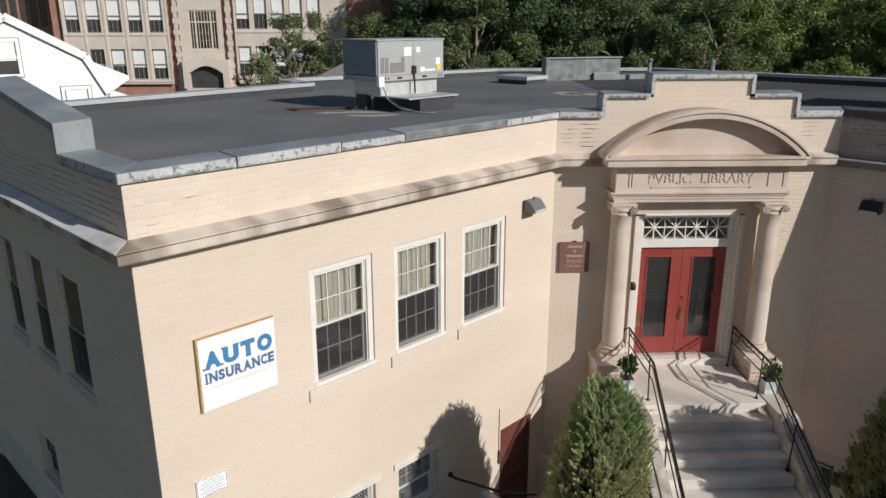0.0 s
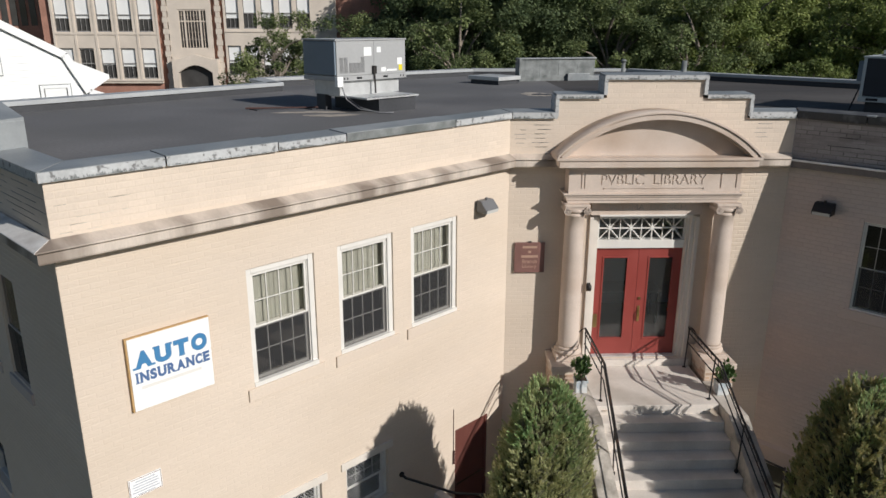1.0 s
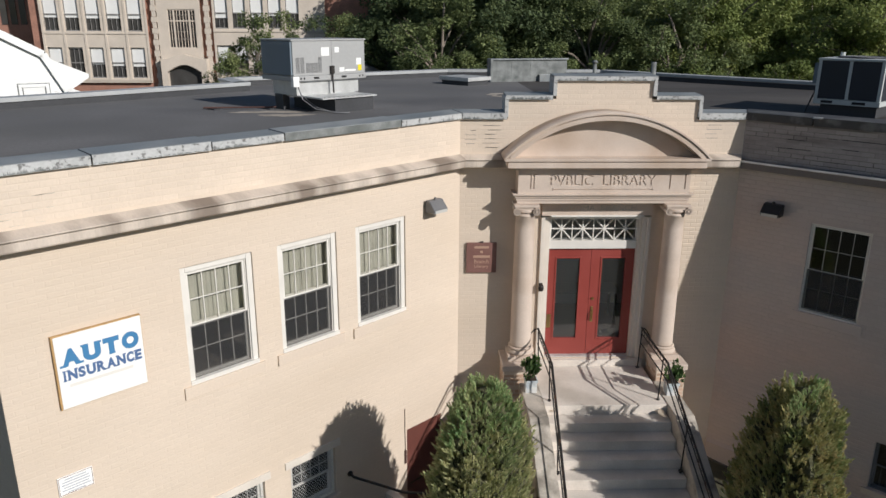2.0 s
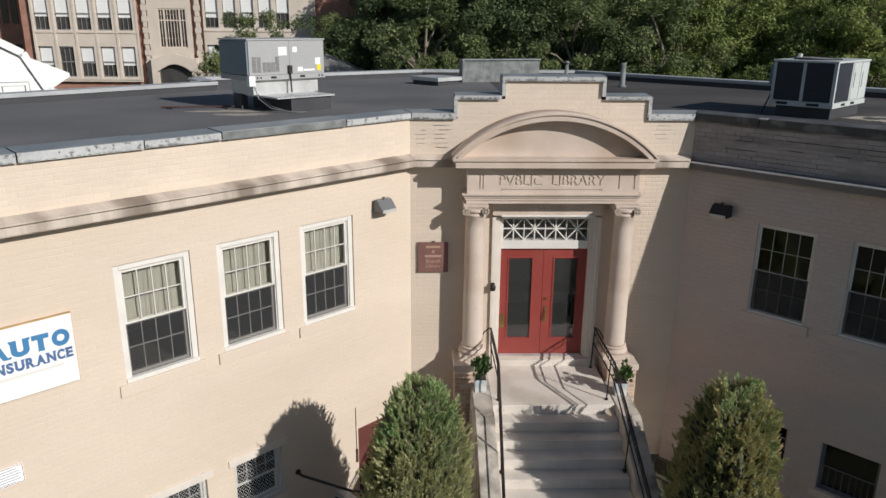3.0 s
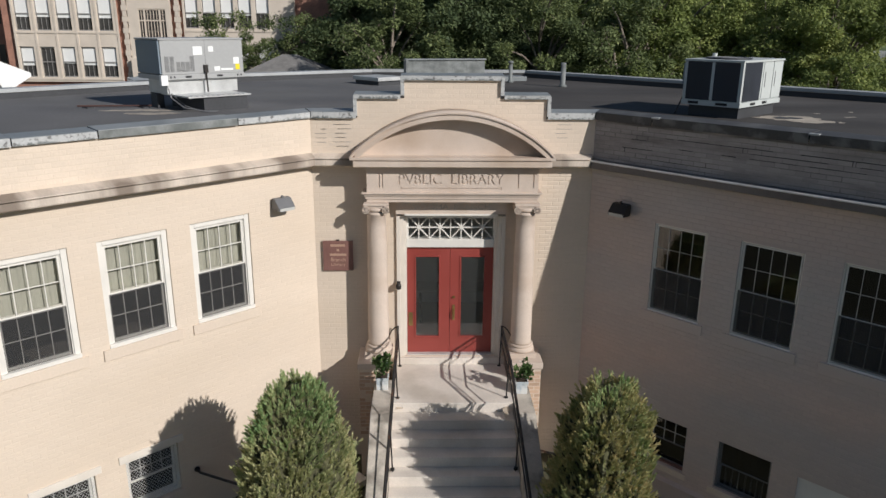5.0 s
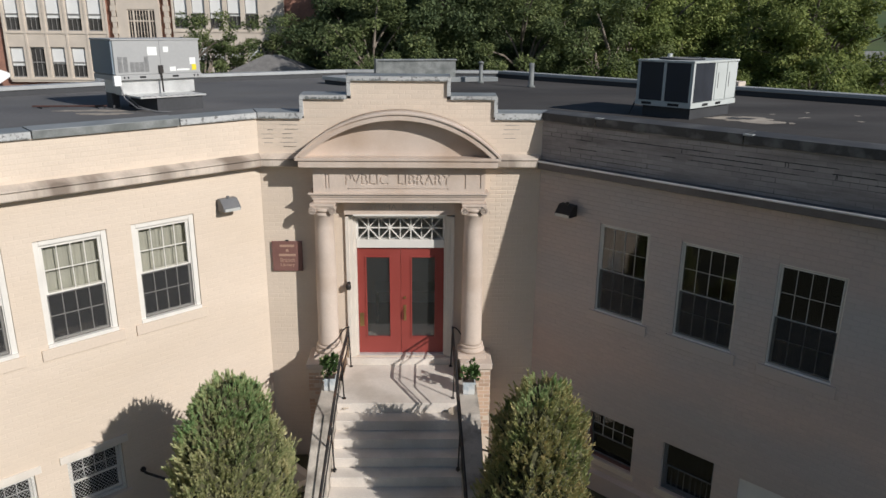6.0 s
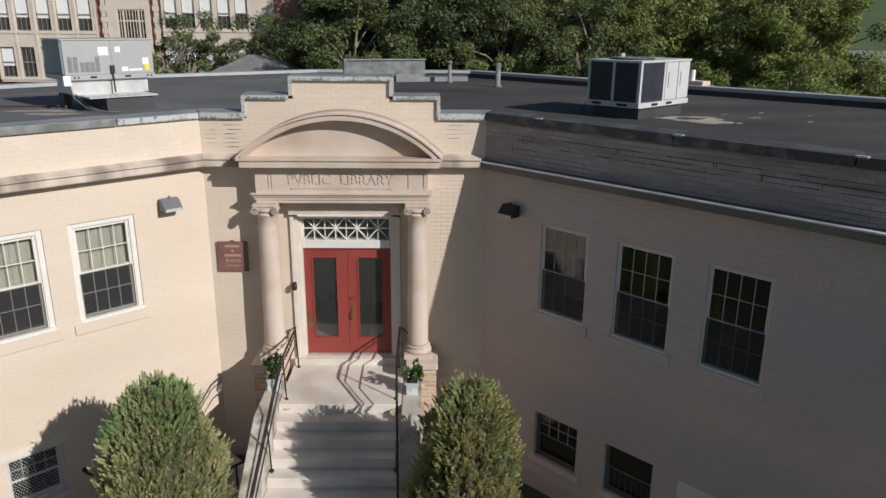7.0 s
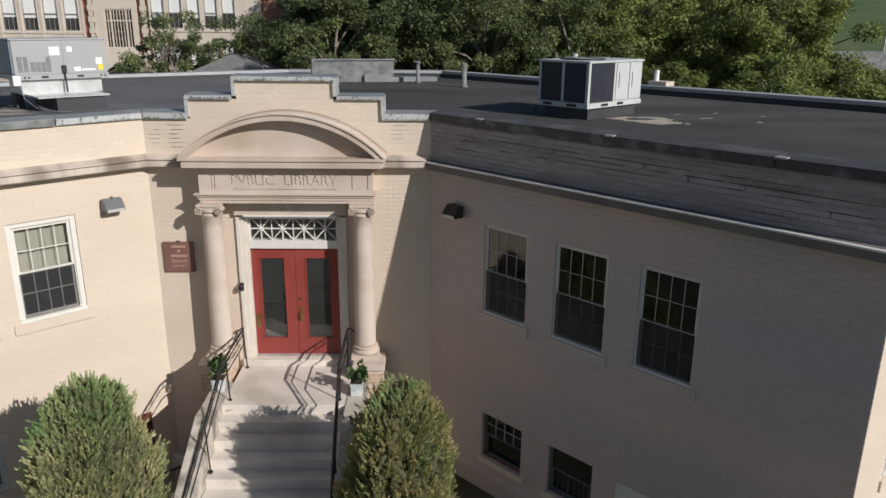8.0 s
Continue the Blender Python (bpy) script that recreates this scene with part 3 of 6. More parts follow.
srng = random.Random(5)
srows = [r for half, z0, z1 in STEPS for r in courses(-half, half, z0 + 0.01, z1)]
LATER.append((srows, step_wall, M["brick"], srng))
GX0, GX1, GZ, GRISE = -6.88, -1.72, 7.22, 0.147     # a low gable, rising to its middle
GXM = (GX0 + GX1) / 2
gable_z = lambda x: GZ + GRISE * ((GX1 - GXM) - abs(x - GXM))
bm = bmesh.new()
f = [bm.verts.new((x, 0.0, z)) for x, z in ((GX0, PAR_Z), (GX1, PAR_Z), (GX1, GZ), (GXM, gable_z(GXM)), (GX0, GZ))]
g = [bm.verts.new((v.co.x, 0.35, v.co.z)) for v in f]
bm.faces.new(f)
bm.faces.new(list(reversed(g)))
for i in range(5):
    bm.faces.new((f[i], f[(i + 1) % 5], g[(i + 1) % 5], g[i]))
bmesh.ops.recalc_face_normals(bm, faces=bm.faces)
side_step = part("raised_parapet", bm, M["joint"], wall_side)
brickwork("brickwork", [r for r in courses(GX0, GX1, PAR_Z + 0.01, 7.7) if max(gable_z(r[0]), gable_z(r[1])) - 0.06 > r[2] + BH and min(gable_z(r[0]), gable_z(r[1])) > r[2] + BH], side_step, M["bricks"], srng)
for xa, xb in ((GX0 - 0.05, GXM), (GXM, GX1 + 0.05)):
    bm = bmesh.new()
    va = [bm.verts.new((xa, y, gable_z(xa) + dz)) for y, dz in ((-0.055, -0.01), (0.40, -0.01), (0.40, 0.125), (-0.055, 0.10))]
    vb = [bm.verts.new((xb, y, gable_z(xb) + dz)) for y, dz in ((-0.055, -0.01), (0.40, -0.01), (0.40, 0.125), (-0.055, 0.10))]
    for i in range(4):
        bm.faces.new((va[i], va[(i + 1) % 4], vb[(i + 1) % 4], vb[i]))
    bm.faces.new(list(reversed(va)))
    bm.faces.new(vb)
    bmesh.ops.recalc_face_normals(bm, faces=bm.faces)
    part("coping", bm, M["coping"], side_step)


# ---- cornice, continuous round the front ----
def cornice(name, m, xa, ka, xb, kb, label, stone="cornice", profile=CORN):
    bm = bmesh.new()
    sweep(bm, profile, xa, ka, xb, kb)
    return whole(name, bm, M[stone], m, label, "cornice", "structure")


cornice("trim_2", WL, -LEN_L, -1.0, 0.0, -KL, "stained stone cornice with dark weather streaks")
shade_cornice = cornice("trim_3", WR, 0.0, KR, LEN_R, 1.0, "soot-dark stone cornice with a painted sunlit edge", "sootshade", CORN_E)
# added white lip that paints the sun grazing the cornice edge
bm = bmesh.new()
sweep(bm, [(-0.224, 6.104), (-0.228, 6.112), (-0.226, 6.129), (-0.165, 6.133), (-0.165, 6.124), (-0.213, 6.122), (-0.213, 6.104)], 0.0, KR, LEN_R, 1.0)
part("cap_flashing", bm, M["sunstrip"], shade_cornice, "pale edge strip with sunlight put into its colour")
end_cornice = cornice("trim_4", SIDE_L, -DEEP_L, 0.0, 0.0, 1.0, "stone cornice of the end wall with a painted sunlit edge")
# added white strip, painting the sunlit slope of this cornice
bm = bmesh.new()
sweep(bm, [(-0.250, 6.146), (-0.252, 6.160), (-0.243, 6.166), (-0.03, 6.217), (-0.03, 6.211), (-0.24, 6.1595), (-0.247, 6.146)], -DEEP_L, 0.0, -0.01, 1.0)
part("cap_flashing", bm, M["sunstrip"], end_cornice, "pale edge strip with sunlight put into its colour")
cornice("trim_5", SIDE_R, 0.0, -1.0, DEEP_R, 0.0, "stone cornice of the sunny end wall")
cornice("trim_6", ENT, CL[0], KL, -1.62, 0.0, "short stone cornice beside the entrance pediment")
cornice("trim_7", ENT, 1.62, 0.0, CR[0], -KR, "short stone cornice beside the entrance pediment")

# water table ledge along the end wall
bm = bmesh.new()
sweep(bm, [(0.0, 0.62), (-0.14, 0.62), (-0.14, 0.78), (0.0, 0.86)], -DEEP_L, 0.0, 0.0, 1.0)
whole("trim_8", bm, M["stone"], SIDE_L, "stone plinth ledge along the foot of the end wall", "plinth", "structure")
bm = bmesh.new()
sweep(bm, [(0.0, 0.0), (-0.08, 0.0), (-0.08, 0.36), (0.0, 0.42)], 0.0, KR, LEN_R, 1.0)
whole("trim_9", bm, M["shadejoint"], WR, "low stone plinth along the shaded wing", "plinth", "structure")


# ---- copings: sheet-metal caps in lengths, each with its peeling fascia ----
def coping(wall, x0, x1, z, ka=0.0, kb=0.0, length=1.55, back=0.36, front=0.055, tall=0.10, face="peel", top="coping"):
    n = max(1, round((x1 - x0) / length))
    rng = random.Random(f"{wall.name}{x0}")
    for i in range(n):
        a, b = x0 + (x1 - x0) * i / n, x0 + (x1 - x0) * (i + 1) / n
        lift = rng.uniform(0, 0.014)
        bm = bmesh.new()
        sweep(bm, [(-front, z + tall - 0.03 + lift), (-front, z + tall + lift), (back, z + tall + 0.02 + lift), (back, z - 0.05), (back - 0.03, z - 0.05), (back - 0.03, z + tall - 0.03)],
              a + 0.009, ka if i == 0 else 0, b - 0.009, kb if i == n - 1 else 0)
        cap = part("coping", bm, M[top], wall)
        bm = bmesh.new()
        sweep(bm, [(-front + 0.006 - lift, z - 0.01), (-front - 0.006, z - 0.005), (-front - 0.006, z + tall - 0.008 + lift), (-front + 0.008, z + tall - 0.012 + lift)],
              a + 0.009, ka if i == 0 else 0, b - 0.009, kb if i == n - 1 else 0)
        fascia = part("fascia", bm, M[face], cap)
        if face == "peel" and b - a > 0.4:       # paint peeled off along the drip edge
            y, w, x, tongue = -front - 0.0085, 0.012, a + 0.05, 0.0
            verts, faces = [], []
            bare = rng.uniform(0.2, 1.0)
            while x < b - 0.06:
                bare = min(1.0, max(0.0, bare + rng.uniform(-0.13, 0.13)))
                tongue = max(0.0, 0.55 * tongue + rng.uniform(-0.014, 0.024) * (0.3 + bare) + (0.03 * bare if rng.random() < 0.12 else 0.0))
                high = min(tongue, 0.8 * tall)
                if high > 0.004:
                    k = len(verts)
                    verts += [(x, y, z - 0.004), (x + w, y, z - 0.004), (x + w * rng.uniform(0.6, 1.0), y, z + high * rng.uniform(0.7, 1.0)), (x + w * rng.uniform(0.0, 0.4), y, z + high)]
                    faces.append((k, k + 1, k + 2, k + 3))
                x += w
            if faces:
                part("peeled_paint", quads_mesh("peeled_paint", verts, faces, M["lead"]), None, wall, "dark bare metal where paint peeled")


WEST_SEAMS = (-LEN_L, -6.33, -4.80, -3.68, -1.45, 0.0)
for a, b in zip(WEST_SEAMS, WEST_SEAMS[1:]):   # the fourth length has lost its paint
    coping(wall_west, a, b, PAR_Z, -1.0 if a == -LEN_L else 0.0, -KL if b == 0.0 else 0.0, 4.0, face="lead" if a == -3.68 else "peel")
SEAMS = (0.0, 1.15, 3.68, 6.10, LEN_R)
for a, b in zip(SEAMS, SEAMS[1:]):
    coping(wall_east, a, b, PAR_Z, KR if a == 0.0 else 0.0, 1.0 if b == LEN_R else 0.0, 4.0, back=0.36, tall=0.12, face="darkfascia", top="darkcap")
for a in SEAMS[1:-1]:
    bm = bmesh.new()
    box(bm, a - 0.02, a + 0.13, -0.064, 0.02, PAR_Z + 0.112, PAR_Z + 0.138, 0.004)
    part("seam_cover", bm, M["lightcap"], wall_east, "pale metal seam patch")
coping(wall_front, CL[0], -1.70, PAR_Z, KL, 0.0)
coping(wall_front, 1.70, CR[0], PAR_Z, 0.0, -KR)
coping(step_wall, -1.75, -0.91, 7.19, tall=0.062)
coping(step_wall, 0.91, 1.75, 7.19, tall=0.062)
coping(step_wall, -0.92, 0.92, 7.515, length=2.5, tall=0.062)
coping(wall_side, -1.72, 0.0, PAR_Z, 0.0, 1.0)
coping(wall_side_r, 0.0, DEEP_R, PAR_Z, -1.0, 0.0, 2.3)
# upright flashings on the steps
for s in (-1, 1):
    for half, z0, z1 in ((1.69, 6.88, 7.245), (0.85, 7.245, 7.57)):
        bm = bmesh.new()
        a, b = sorted((s * half, s * (half + 0.065)))
        box(bm, a, b, -0.055, 0.40, z0, z1 - 0.012, 0.004)
        part("step_flashing", bm, M["peel"], step_wall)
bm = bmesh.new()
box(bm, -1.72, -1.665, -0.055, 0.40, 6.88, 7.30, 0.004)
part("step_flashing", bm, M["coping"], side_step)

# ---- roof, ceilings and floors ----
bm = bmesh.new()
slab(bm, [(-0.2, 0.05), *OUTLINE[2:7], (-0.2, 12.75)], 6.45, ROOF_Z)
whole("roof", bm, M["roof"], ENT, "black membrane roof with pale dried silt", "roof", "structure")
# roof split at x = -0.2; this half has sheen painted in as lighter grey
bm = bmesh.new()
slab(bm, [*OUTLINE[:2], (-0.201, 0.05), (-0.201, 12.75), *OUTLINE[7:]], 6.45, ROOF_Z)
whole("roof_2", bm, M["greyroof"], ENT, "membrane roof of the sunny wing, sky sheen put into its grey", "roof", "structure")
bm = bmesh.new()
slab(bm, OUTLINE, 1.95, 2.18)
whole("floor", bm, M["floor"], ENT, "dark carpeted floor inside the library", "floor", "structure")
bm = bmesh.new()
slab(bm, OUTLINE, -1.2, -1.0)
whole("floor_2", bm, M["floor"], ENT, "dark basement floor", "floor", "structure")
for i, (a, b) in enumerate(zip(BACK, BACK[1:])):
    d = Vector(b) - Vector(a)
    m = pose(b[0], b[1], 0, 0, 0, math.degrees(math.atan2(-d.y, -d.x)))
    bm = bmesh.new()
    box(bm, -0.02, d.length + 0.02, 0.0, 0.3, -0.2, 6.86)
    w = whole(f"wall_back_{i + 1}", bm, M["bricks"], m, "back wall of the library with a low parapet", "wall", "structure")
    bm = bmesh.new()
    box(bm, -0.03, d.length + 0.03, -0.06, 0.36, 6.86, 6.95, 0.008)
    part("coping", bm, M["lightcap"], w, "pale grey metal coping")
    bm = bmesh.new()
    box(bm, 0.0, d.length, -0.03, 0.0, ROOF_Z, 6.85)
    part("flashing", bm, M["flash"], w)
# inner faces of the front parapets, dressed with roofing
for m, a, b in ((WL, -LEN_L + 0.35, -0.15), (WR, 0.15, LEN_R - 0.35), (ENT, CL[0] + 0.1, CR[0] - 0.1)):
    bm = bmesh.new()
    box(bm, a, b, 0.352, 0.39, ROOF_Z - 0.05, PAR_Z - 0.02)
    whole("trim_10", bm, M["flash"], m, "black roofing turned up behind the parapet", "flashing", "structure")
# partitions that keep the rooms apart
for m, x0, x1, y in ((WL, -7.3, -0.2, 5.0), (WR, 0.2, 7.1, 5.0)):
    bm = bmesh.new()
    box(bm, x0, x1, y, y + 0.1, -1.0, 6.45)
    whole("wall_inner", bm, M["room"], m, "plain inner wall of the library", "wall", "structure")
bm = bmesh.new()
box(bm, -2.2, 2.4, 3.0, 3.1, 2.18, 6.45)
whole("wall_inner_2", bm, M["lobby"], ENT, "plain inner wall behind the lobby", "wall", "structure")


def silt(name, cx, cy, rx, ry, seed, angle=0.0, z=ROOF_Z, stuff="puddle", label="pale dried silt patch on the black roof"):
    rng = random.Random(seed)
    bm = bmesh.new()
    ph = [rng.uniform(0, 6.3) for _ in range(4)]
    c = bm.verts.new((cx, cy, z + 0.004))
    ring = []
    for i in range(48):
        t = 2 * math.pi * i / 48
        r = 1 + 0.22 * math.sin(2 * t + ph[0]) + 0.16 * math.sin(3 * t + ph[1]) + 0.10 * math.sin(7 * t + ph[2]) + 0.06 * math.sin(13 * t + ph[3])
        x, y = rx * r * math.cos(t), ry * r * math.sin(t)
        ring.append(bm.verts.new((cx + x * math.cos(angle) - y * math.sin(angle), cy + x * math.sin(angle) + y * math.cos(angle), z + 0.004)))
    for i in range(48):
        bm.faces.new((c, ring[i], ring[(i + 1) % 48]))
    whole(name, bm, M[stuff], ENT, label, "stain", "stuff")


silt("silt_patch", -6.25, 2.02, 0.62, 0.20, 3, 0.05)
silt("silt_patch", -5.85, 1.48, 0.42, 0.22, 8, 0.1)
silt("silt_patch", 6.78, 1.16, 0.70, 0.46, 5, -0.3)
for k, (x, y, r) in enumerate(((7.7, 2.1, 0.10), (8.1, 1.5, 0.13), (8.6, 2.4, 0.09), (7.4, 0.6, 0.12), (8.9, 0.9, 0.11), (6.2, 2.2, 0.10), (9.4, 1.9, 0.08))):
    silt("silt_patch", x, y, r, r * 0.45, 20 + k, 0.3 * k)
silt("silt_patch", -1.05, 5.78, 0.46, 0.50, 9, 0.1)
for x, y in ((-1.05, 5.78), (6.68, 1.30)):
    silt("roof_stain", x, y, 0.24, 0.20, 61, 0.4, ROOF_Z + 0.004, "flash", "dark damp ring round a roof drain")


# ---- windows ----
PANES = {}


def pane_mesh(w, h, material):
    key = (round(w, 3), round(h, 3), material.name)
    if key not in PANES:
        bm = bmesh.new()
        box(bm, 0, w, 0, 0.004, 0, h)
        PANES[key] = mesh_of("pane", bm, material)
    return PANES[key]


def glaze(parent, x0, x1, z0, z1, y, cols, rows, material, bar=0.018):
    """Panes and glazing bars that fill a sash opening."""
    w, h = (x1 - x0) / cols, (z1 - z0) / rows
    for i in range(cols):
        for j in range(rows):
            ob = part("pane", pane_mesh(w - 0.004, h - 0.004, material), None, parent)
            ob.location = (x0 + i * w + 0.002, y, z0 + j * h + 0.002)
            ob.visible_shadow = False
    return w, h


def sash(parent, name, x0, x1, z0, z1, y, cols, rows, stile=0.035, bar=0.006, paint="white", glass="glass"):
    bm = bmesh.new()
    for a, b, c, d in ((x0, x0 + stile, z0, z1), (x1 - stile, x1, z0, z1), (x0 + stile, x1 - stile, z0, z0 + stile), (x0 + stile, x1 - stile, z1 - stile, z1)):
        box(bm, a, b, y, y + 0.04, c, d, 0.004)
    ob = part(name, bm, M[paint], parent)
    ix0, ix1, iz0, iz1 = x0 + stile, x1 - stile, z0 + stile, z1 - stile
    w, h = glaze(ob, ix0, ix1, iz0, iz1, y + 0.018, cols, rows, M[glass])
    if cols > 1 or rows > 1:
        bm = bmesh.new()
        for i in range(1, cols):
            box(bm, ix0 + i * w - bar, ix0 + i * w + bar, y + 0.008, y + 0.030, iz0, iz1)
        for j in range(1, rows):
            box(bm, ix0, ix1, y + 0.0095, y + 0.0285, iz0 + j * h - bar, iz0 + j * h + bar)
        # bars with grey glass get a greyed paint that puts their dimness into colour
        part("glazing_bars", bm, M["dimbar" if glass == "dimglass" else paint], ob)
    return ob


def curtain(parent, x0, x1, z0, z1, y, seed, cloth="curtain"):
    rng = random.Random(seed)
    n = 120
    ph = rng.uniform(0, 6)
    top, low = [], []
    for i in range(n + 1):
        x = x0 + (x1 - x0) * i / n
        d = 0.011 * math.sin(i * 0.42 + ph + 0.8 * math.sin(i * 0.07)) + 0.003 * math.sin(i * 1.3)
        top.append((x, y + d * 0.7, z1))
        low.append((x, y + d, z0))
    faces = [(i, i + 1, n + 2 + i, n + 1 + i) for i in range(n)]
    ob = part("curtain", quads_mesh("curtain", low + top, faces, M[cloth]), None, parent, "pleated grey curtain")
    for p in ob.data.polygons:
        p.use_smooth = True


COUNT = {"window": 0}


def sash_window(m, x0, x1, z0, z1, label, cols=4, rows=2, low_rows=2, drape=None, slim=False, curtain_from=0.5, paint="white", cloth="curtain"):
    COUNT["window"] += 1
    win = thing(f"window_{COUNT['window']}", m, label, "window", kind="structure")
    rv = 0.050 if slim else 0.055                # depth of the frame behind the wall face
    bm = bmesh.new()
    f, bead = (0.026, 0.010) if slim else (0.085, 0.015)
    for a, b, c, d in ((x0 - 0.002, x0 + f, z0, z1), (x1 - f, x1 + 0.002, z0, z1), (x0 + f, x1 - f, z1 - f, z1 + 0.002)):
        box(bm, a, b, rv - 0.025, rv + 0.13, c, d, 0.006)
    for a, b, c, d in ((x0 + f, x0 + f + bead, z0, z1 - f), (x1 - f - bead, x1 - f, z0, z1 - f), (x0 + f + bead, x1 - f - bead, z1 - f - bead, z1 - f)):
        box(bm, a, b, rv + 0.005, rv + 0.11, c, d)
    part("window_frame", bm, M[paint], win)
    bm = bmesh.new()
    box(bm, x0 + 0.002, x1 - 0.002, 0.0 if slim else -0.012, rv + 0.12, z0 - 0.002, z0 + (0.03 if slim else 0.06), 0.006)
    part("window_sill", bm, M[paint], win)
    bm = bmesh.new()
    box(bm, x0 - 0.11, x1 + 0.09, -0.035, 0.04, z0 - 0.18, z0 - 0.004, 0.008)
    part("stone_sill", bm, M["aged" if slim else "paint"], win, "cream-painted stone sill")
    mid = (z0 + z1) / 2 - 0.02
    a, b = x0 + f + bead, x1 - f - bead
    st = 0.022 if slim else 0.035
    set_in = -0.020 if slim else 0.015
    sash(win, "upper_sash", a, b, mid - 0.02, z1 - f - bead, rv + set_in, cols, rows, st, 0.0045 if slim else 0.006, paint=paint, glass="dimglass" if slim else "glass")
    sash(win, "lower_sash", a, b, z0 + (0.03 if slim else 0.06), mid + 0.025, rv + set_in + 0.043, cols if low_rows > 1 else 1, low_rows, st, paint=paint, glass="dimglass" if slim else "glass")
    scr = part("insect_screen", quads_mesh("insect_screen", [(a, rv + set_in - 0.003, z0 + 0.05), (b, rv + set_in - 0.003, z0 + 0.05), (b, rv + set_in - 0.003, mid), (a, rv + set_in - 0.003, mid)], [(0, 1, 2, 3)], M["screen"]), None, win)
    scr.visible_shadow = False
    if drape is not None:
        curtain(win, x0 + 0.02, x1 - 0.02, z0 + (z1 - z0) * curtain_from, z1, rv + 0.15, drape, cloth)
    return win


for i, (a, b) in enumerate(LEFT_WINDOWS):
    sash_window(WL, a, b, *WIN_Z, "white double-hung window, grey curtain drawn in its upper half, in the sunny wall", drape=i + 1, curtain_from=0.48)
for i, (a, b) in enumerate(RIGHT_WINDOWS):
    sash_window(WR, a, b, *EAST_Z, "white double-hung window with dark panes in the shaded wall", low_rows=2, slim=True)
for a, b in SIDE_WINDOWS:
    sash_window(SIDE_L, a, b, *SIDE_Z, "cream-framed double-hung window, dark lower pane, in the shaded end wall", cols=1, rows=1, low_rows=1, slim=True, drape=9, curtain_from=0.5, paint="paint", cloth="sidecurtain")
for a, b in SIDE_R_WINDOWS:
    sash_window(SIDE_R, a, b, 2.6, 4.4, "double-hung window with a drawn curtain in the sunny end wall", low_rows=1, drape=12, curtain_from=0.02)


def small_window(m, x0, x1, z0, z1, label, guard, frame_mat, rows=2, head=True):
    COUNT["window"] += 1
    win = thing(f"window_{COUNT['window']}", m, label, "window", kind="structure")
    rv, f = 0.06, 0.05 if head else 0.028
    bm = bmesh.new()
    for a, b, c, d in ((x0 - 0.002, x0 + f, z0, z1), (x1 - f, x1 + 0.002, z0, z1), (x0 + f, x1 - f, z1 - f, z1 + 0.002), (x0 + f, x1 - f, z0, z0 + f)):
        box(bm, a, b, rv, rv + 0.12, c, d, 0.005)
    part("window_frame", bm, frame_mat, win)
    mid = (z0 + z1) / 2
    sash(win, "upper_sash", x0 + f, x1 - f, mid - 0.02, z1 - f, rv + 0.03, 4 if rows > 1 else 1, rows, 0.035 if head else 0.022, paint="white" if head else "lampgrey", glass="dimglass")
    sash(win, "lower_sash", x0 + f, x1 - f, z0 + f, mid + 0.02, rv + 0.07, 1, 1, 0.035 if head else 0.022, paint="white" if head else "lampgrey", glass="dimglass")
    bm = bmesh.new()
    box(bm, x0 - 0.08, x1 + 0.08, -0.04, 0.06, z0 - 0.12, z0 - 0.003, 0.008)
    part("stone_sill", bm, M["paint"], win)
    if head:
        bm = bmesh.new()
        box(bm, x0 - 0.10, x1 + 0.10, -0.030, 0.03, z1 + 0.003, z1 + 0.13, 0.006)
        part("lintel", bm, M["jamb"], win)
    if guard:
        bm = bmesh.new()
        for k in range(-20, 34):
            for sgn in (-1, 1):
                p0, p1 = Vector((x0 + k * 0.055, rv - 0.012, z0)), Vector((x0 + k * 0.055 + sgn * (z1 - z0) * 0.8, rv - 0.012, z1))
                lo, hi = 0.0, 1.0
                dx = p1.x - p0.x
                for lim, s in ((x0 + 0.01, 1), (x1 - 0.01, -1)):
                    t = (lim - p0.x) / dx
                    if (dx > 0) == (s > 0):
                        lo = max(lo, t)
                    else:
                        hi = min(hi, t)
                if hi - lo > 0.03:
                    rod(bm, p0.lerp(p1, lo), p0.lerp(p1, hi), 0.0028, n=4)
        part("wire_guard", bm, M["galv"], win, "diamond wire guard")
    return win


for a, b in LEFT_SMALL:
    small_window(WL, a, b, *SMALL_Z, "basement window behind a diamond wire guard", True, M["white"], 2)
small_window(WR, *RIGHT_SMALL[0], *SMALL_Z, "dark basement window with small panes in shade", False, M["plaque"], 2, False)
win = small_window(WR, *RIGHT_SMALL[1], *SMALL_Z, "dim grey basement window with a curtained upper pane", False, M["lampgrey"], 1, False)
curtain(win, RIGHT_SMALL[1][0] + 0.03, RIGHT_SMALL[1][1] - 0.03, 0.70, 1.56, 0.16, 5, "sidecurtain")
small_window(SIDE_L, *SIDE_SMALL, "basement window with a pale frame in the shaded end wall", False, M["board"], 1, False)
boarded = thing("window_15", WR, "basement opening closed with a pale board", "window", kind="structure")
bm = bmesh.new()
box(bm, BOARDED[0] + 0.002, BOARDED[1] - 0.002, 0.03, 0.06, BOARDED[2] + 0.002, BOARDED[3] - 0.002, 0.004)
part("board", bm, M["white"], boarded)
bm = bmesh.new()
box(bm, BOARDED[0] - 0.08, BOARDED[1] + 0.08, -0.04, 0.028, BOARDED[2] - 0.12, BOARDED[2] - 0.003, 0.008)
part("stone_sill", bm, M["paint"], boarded)

# ---- basement door ----
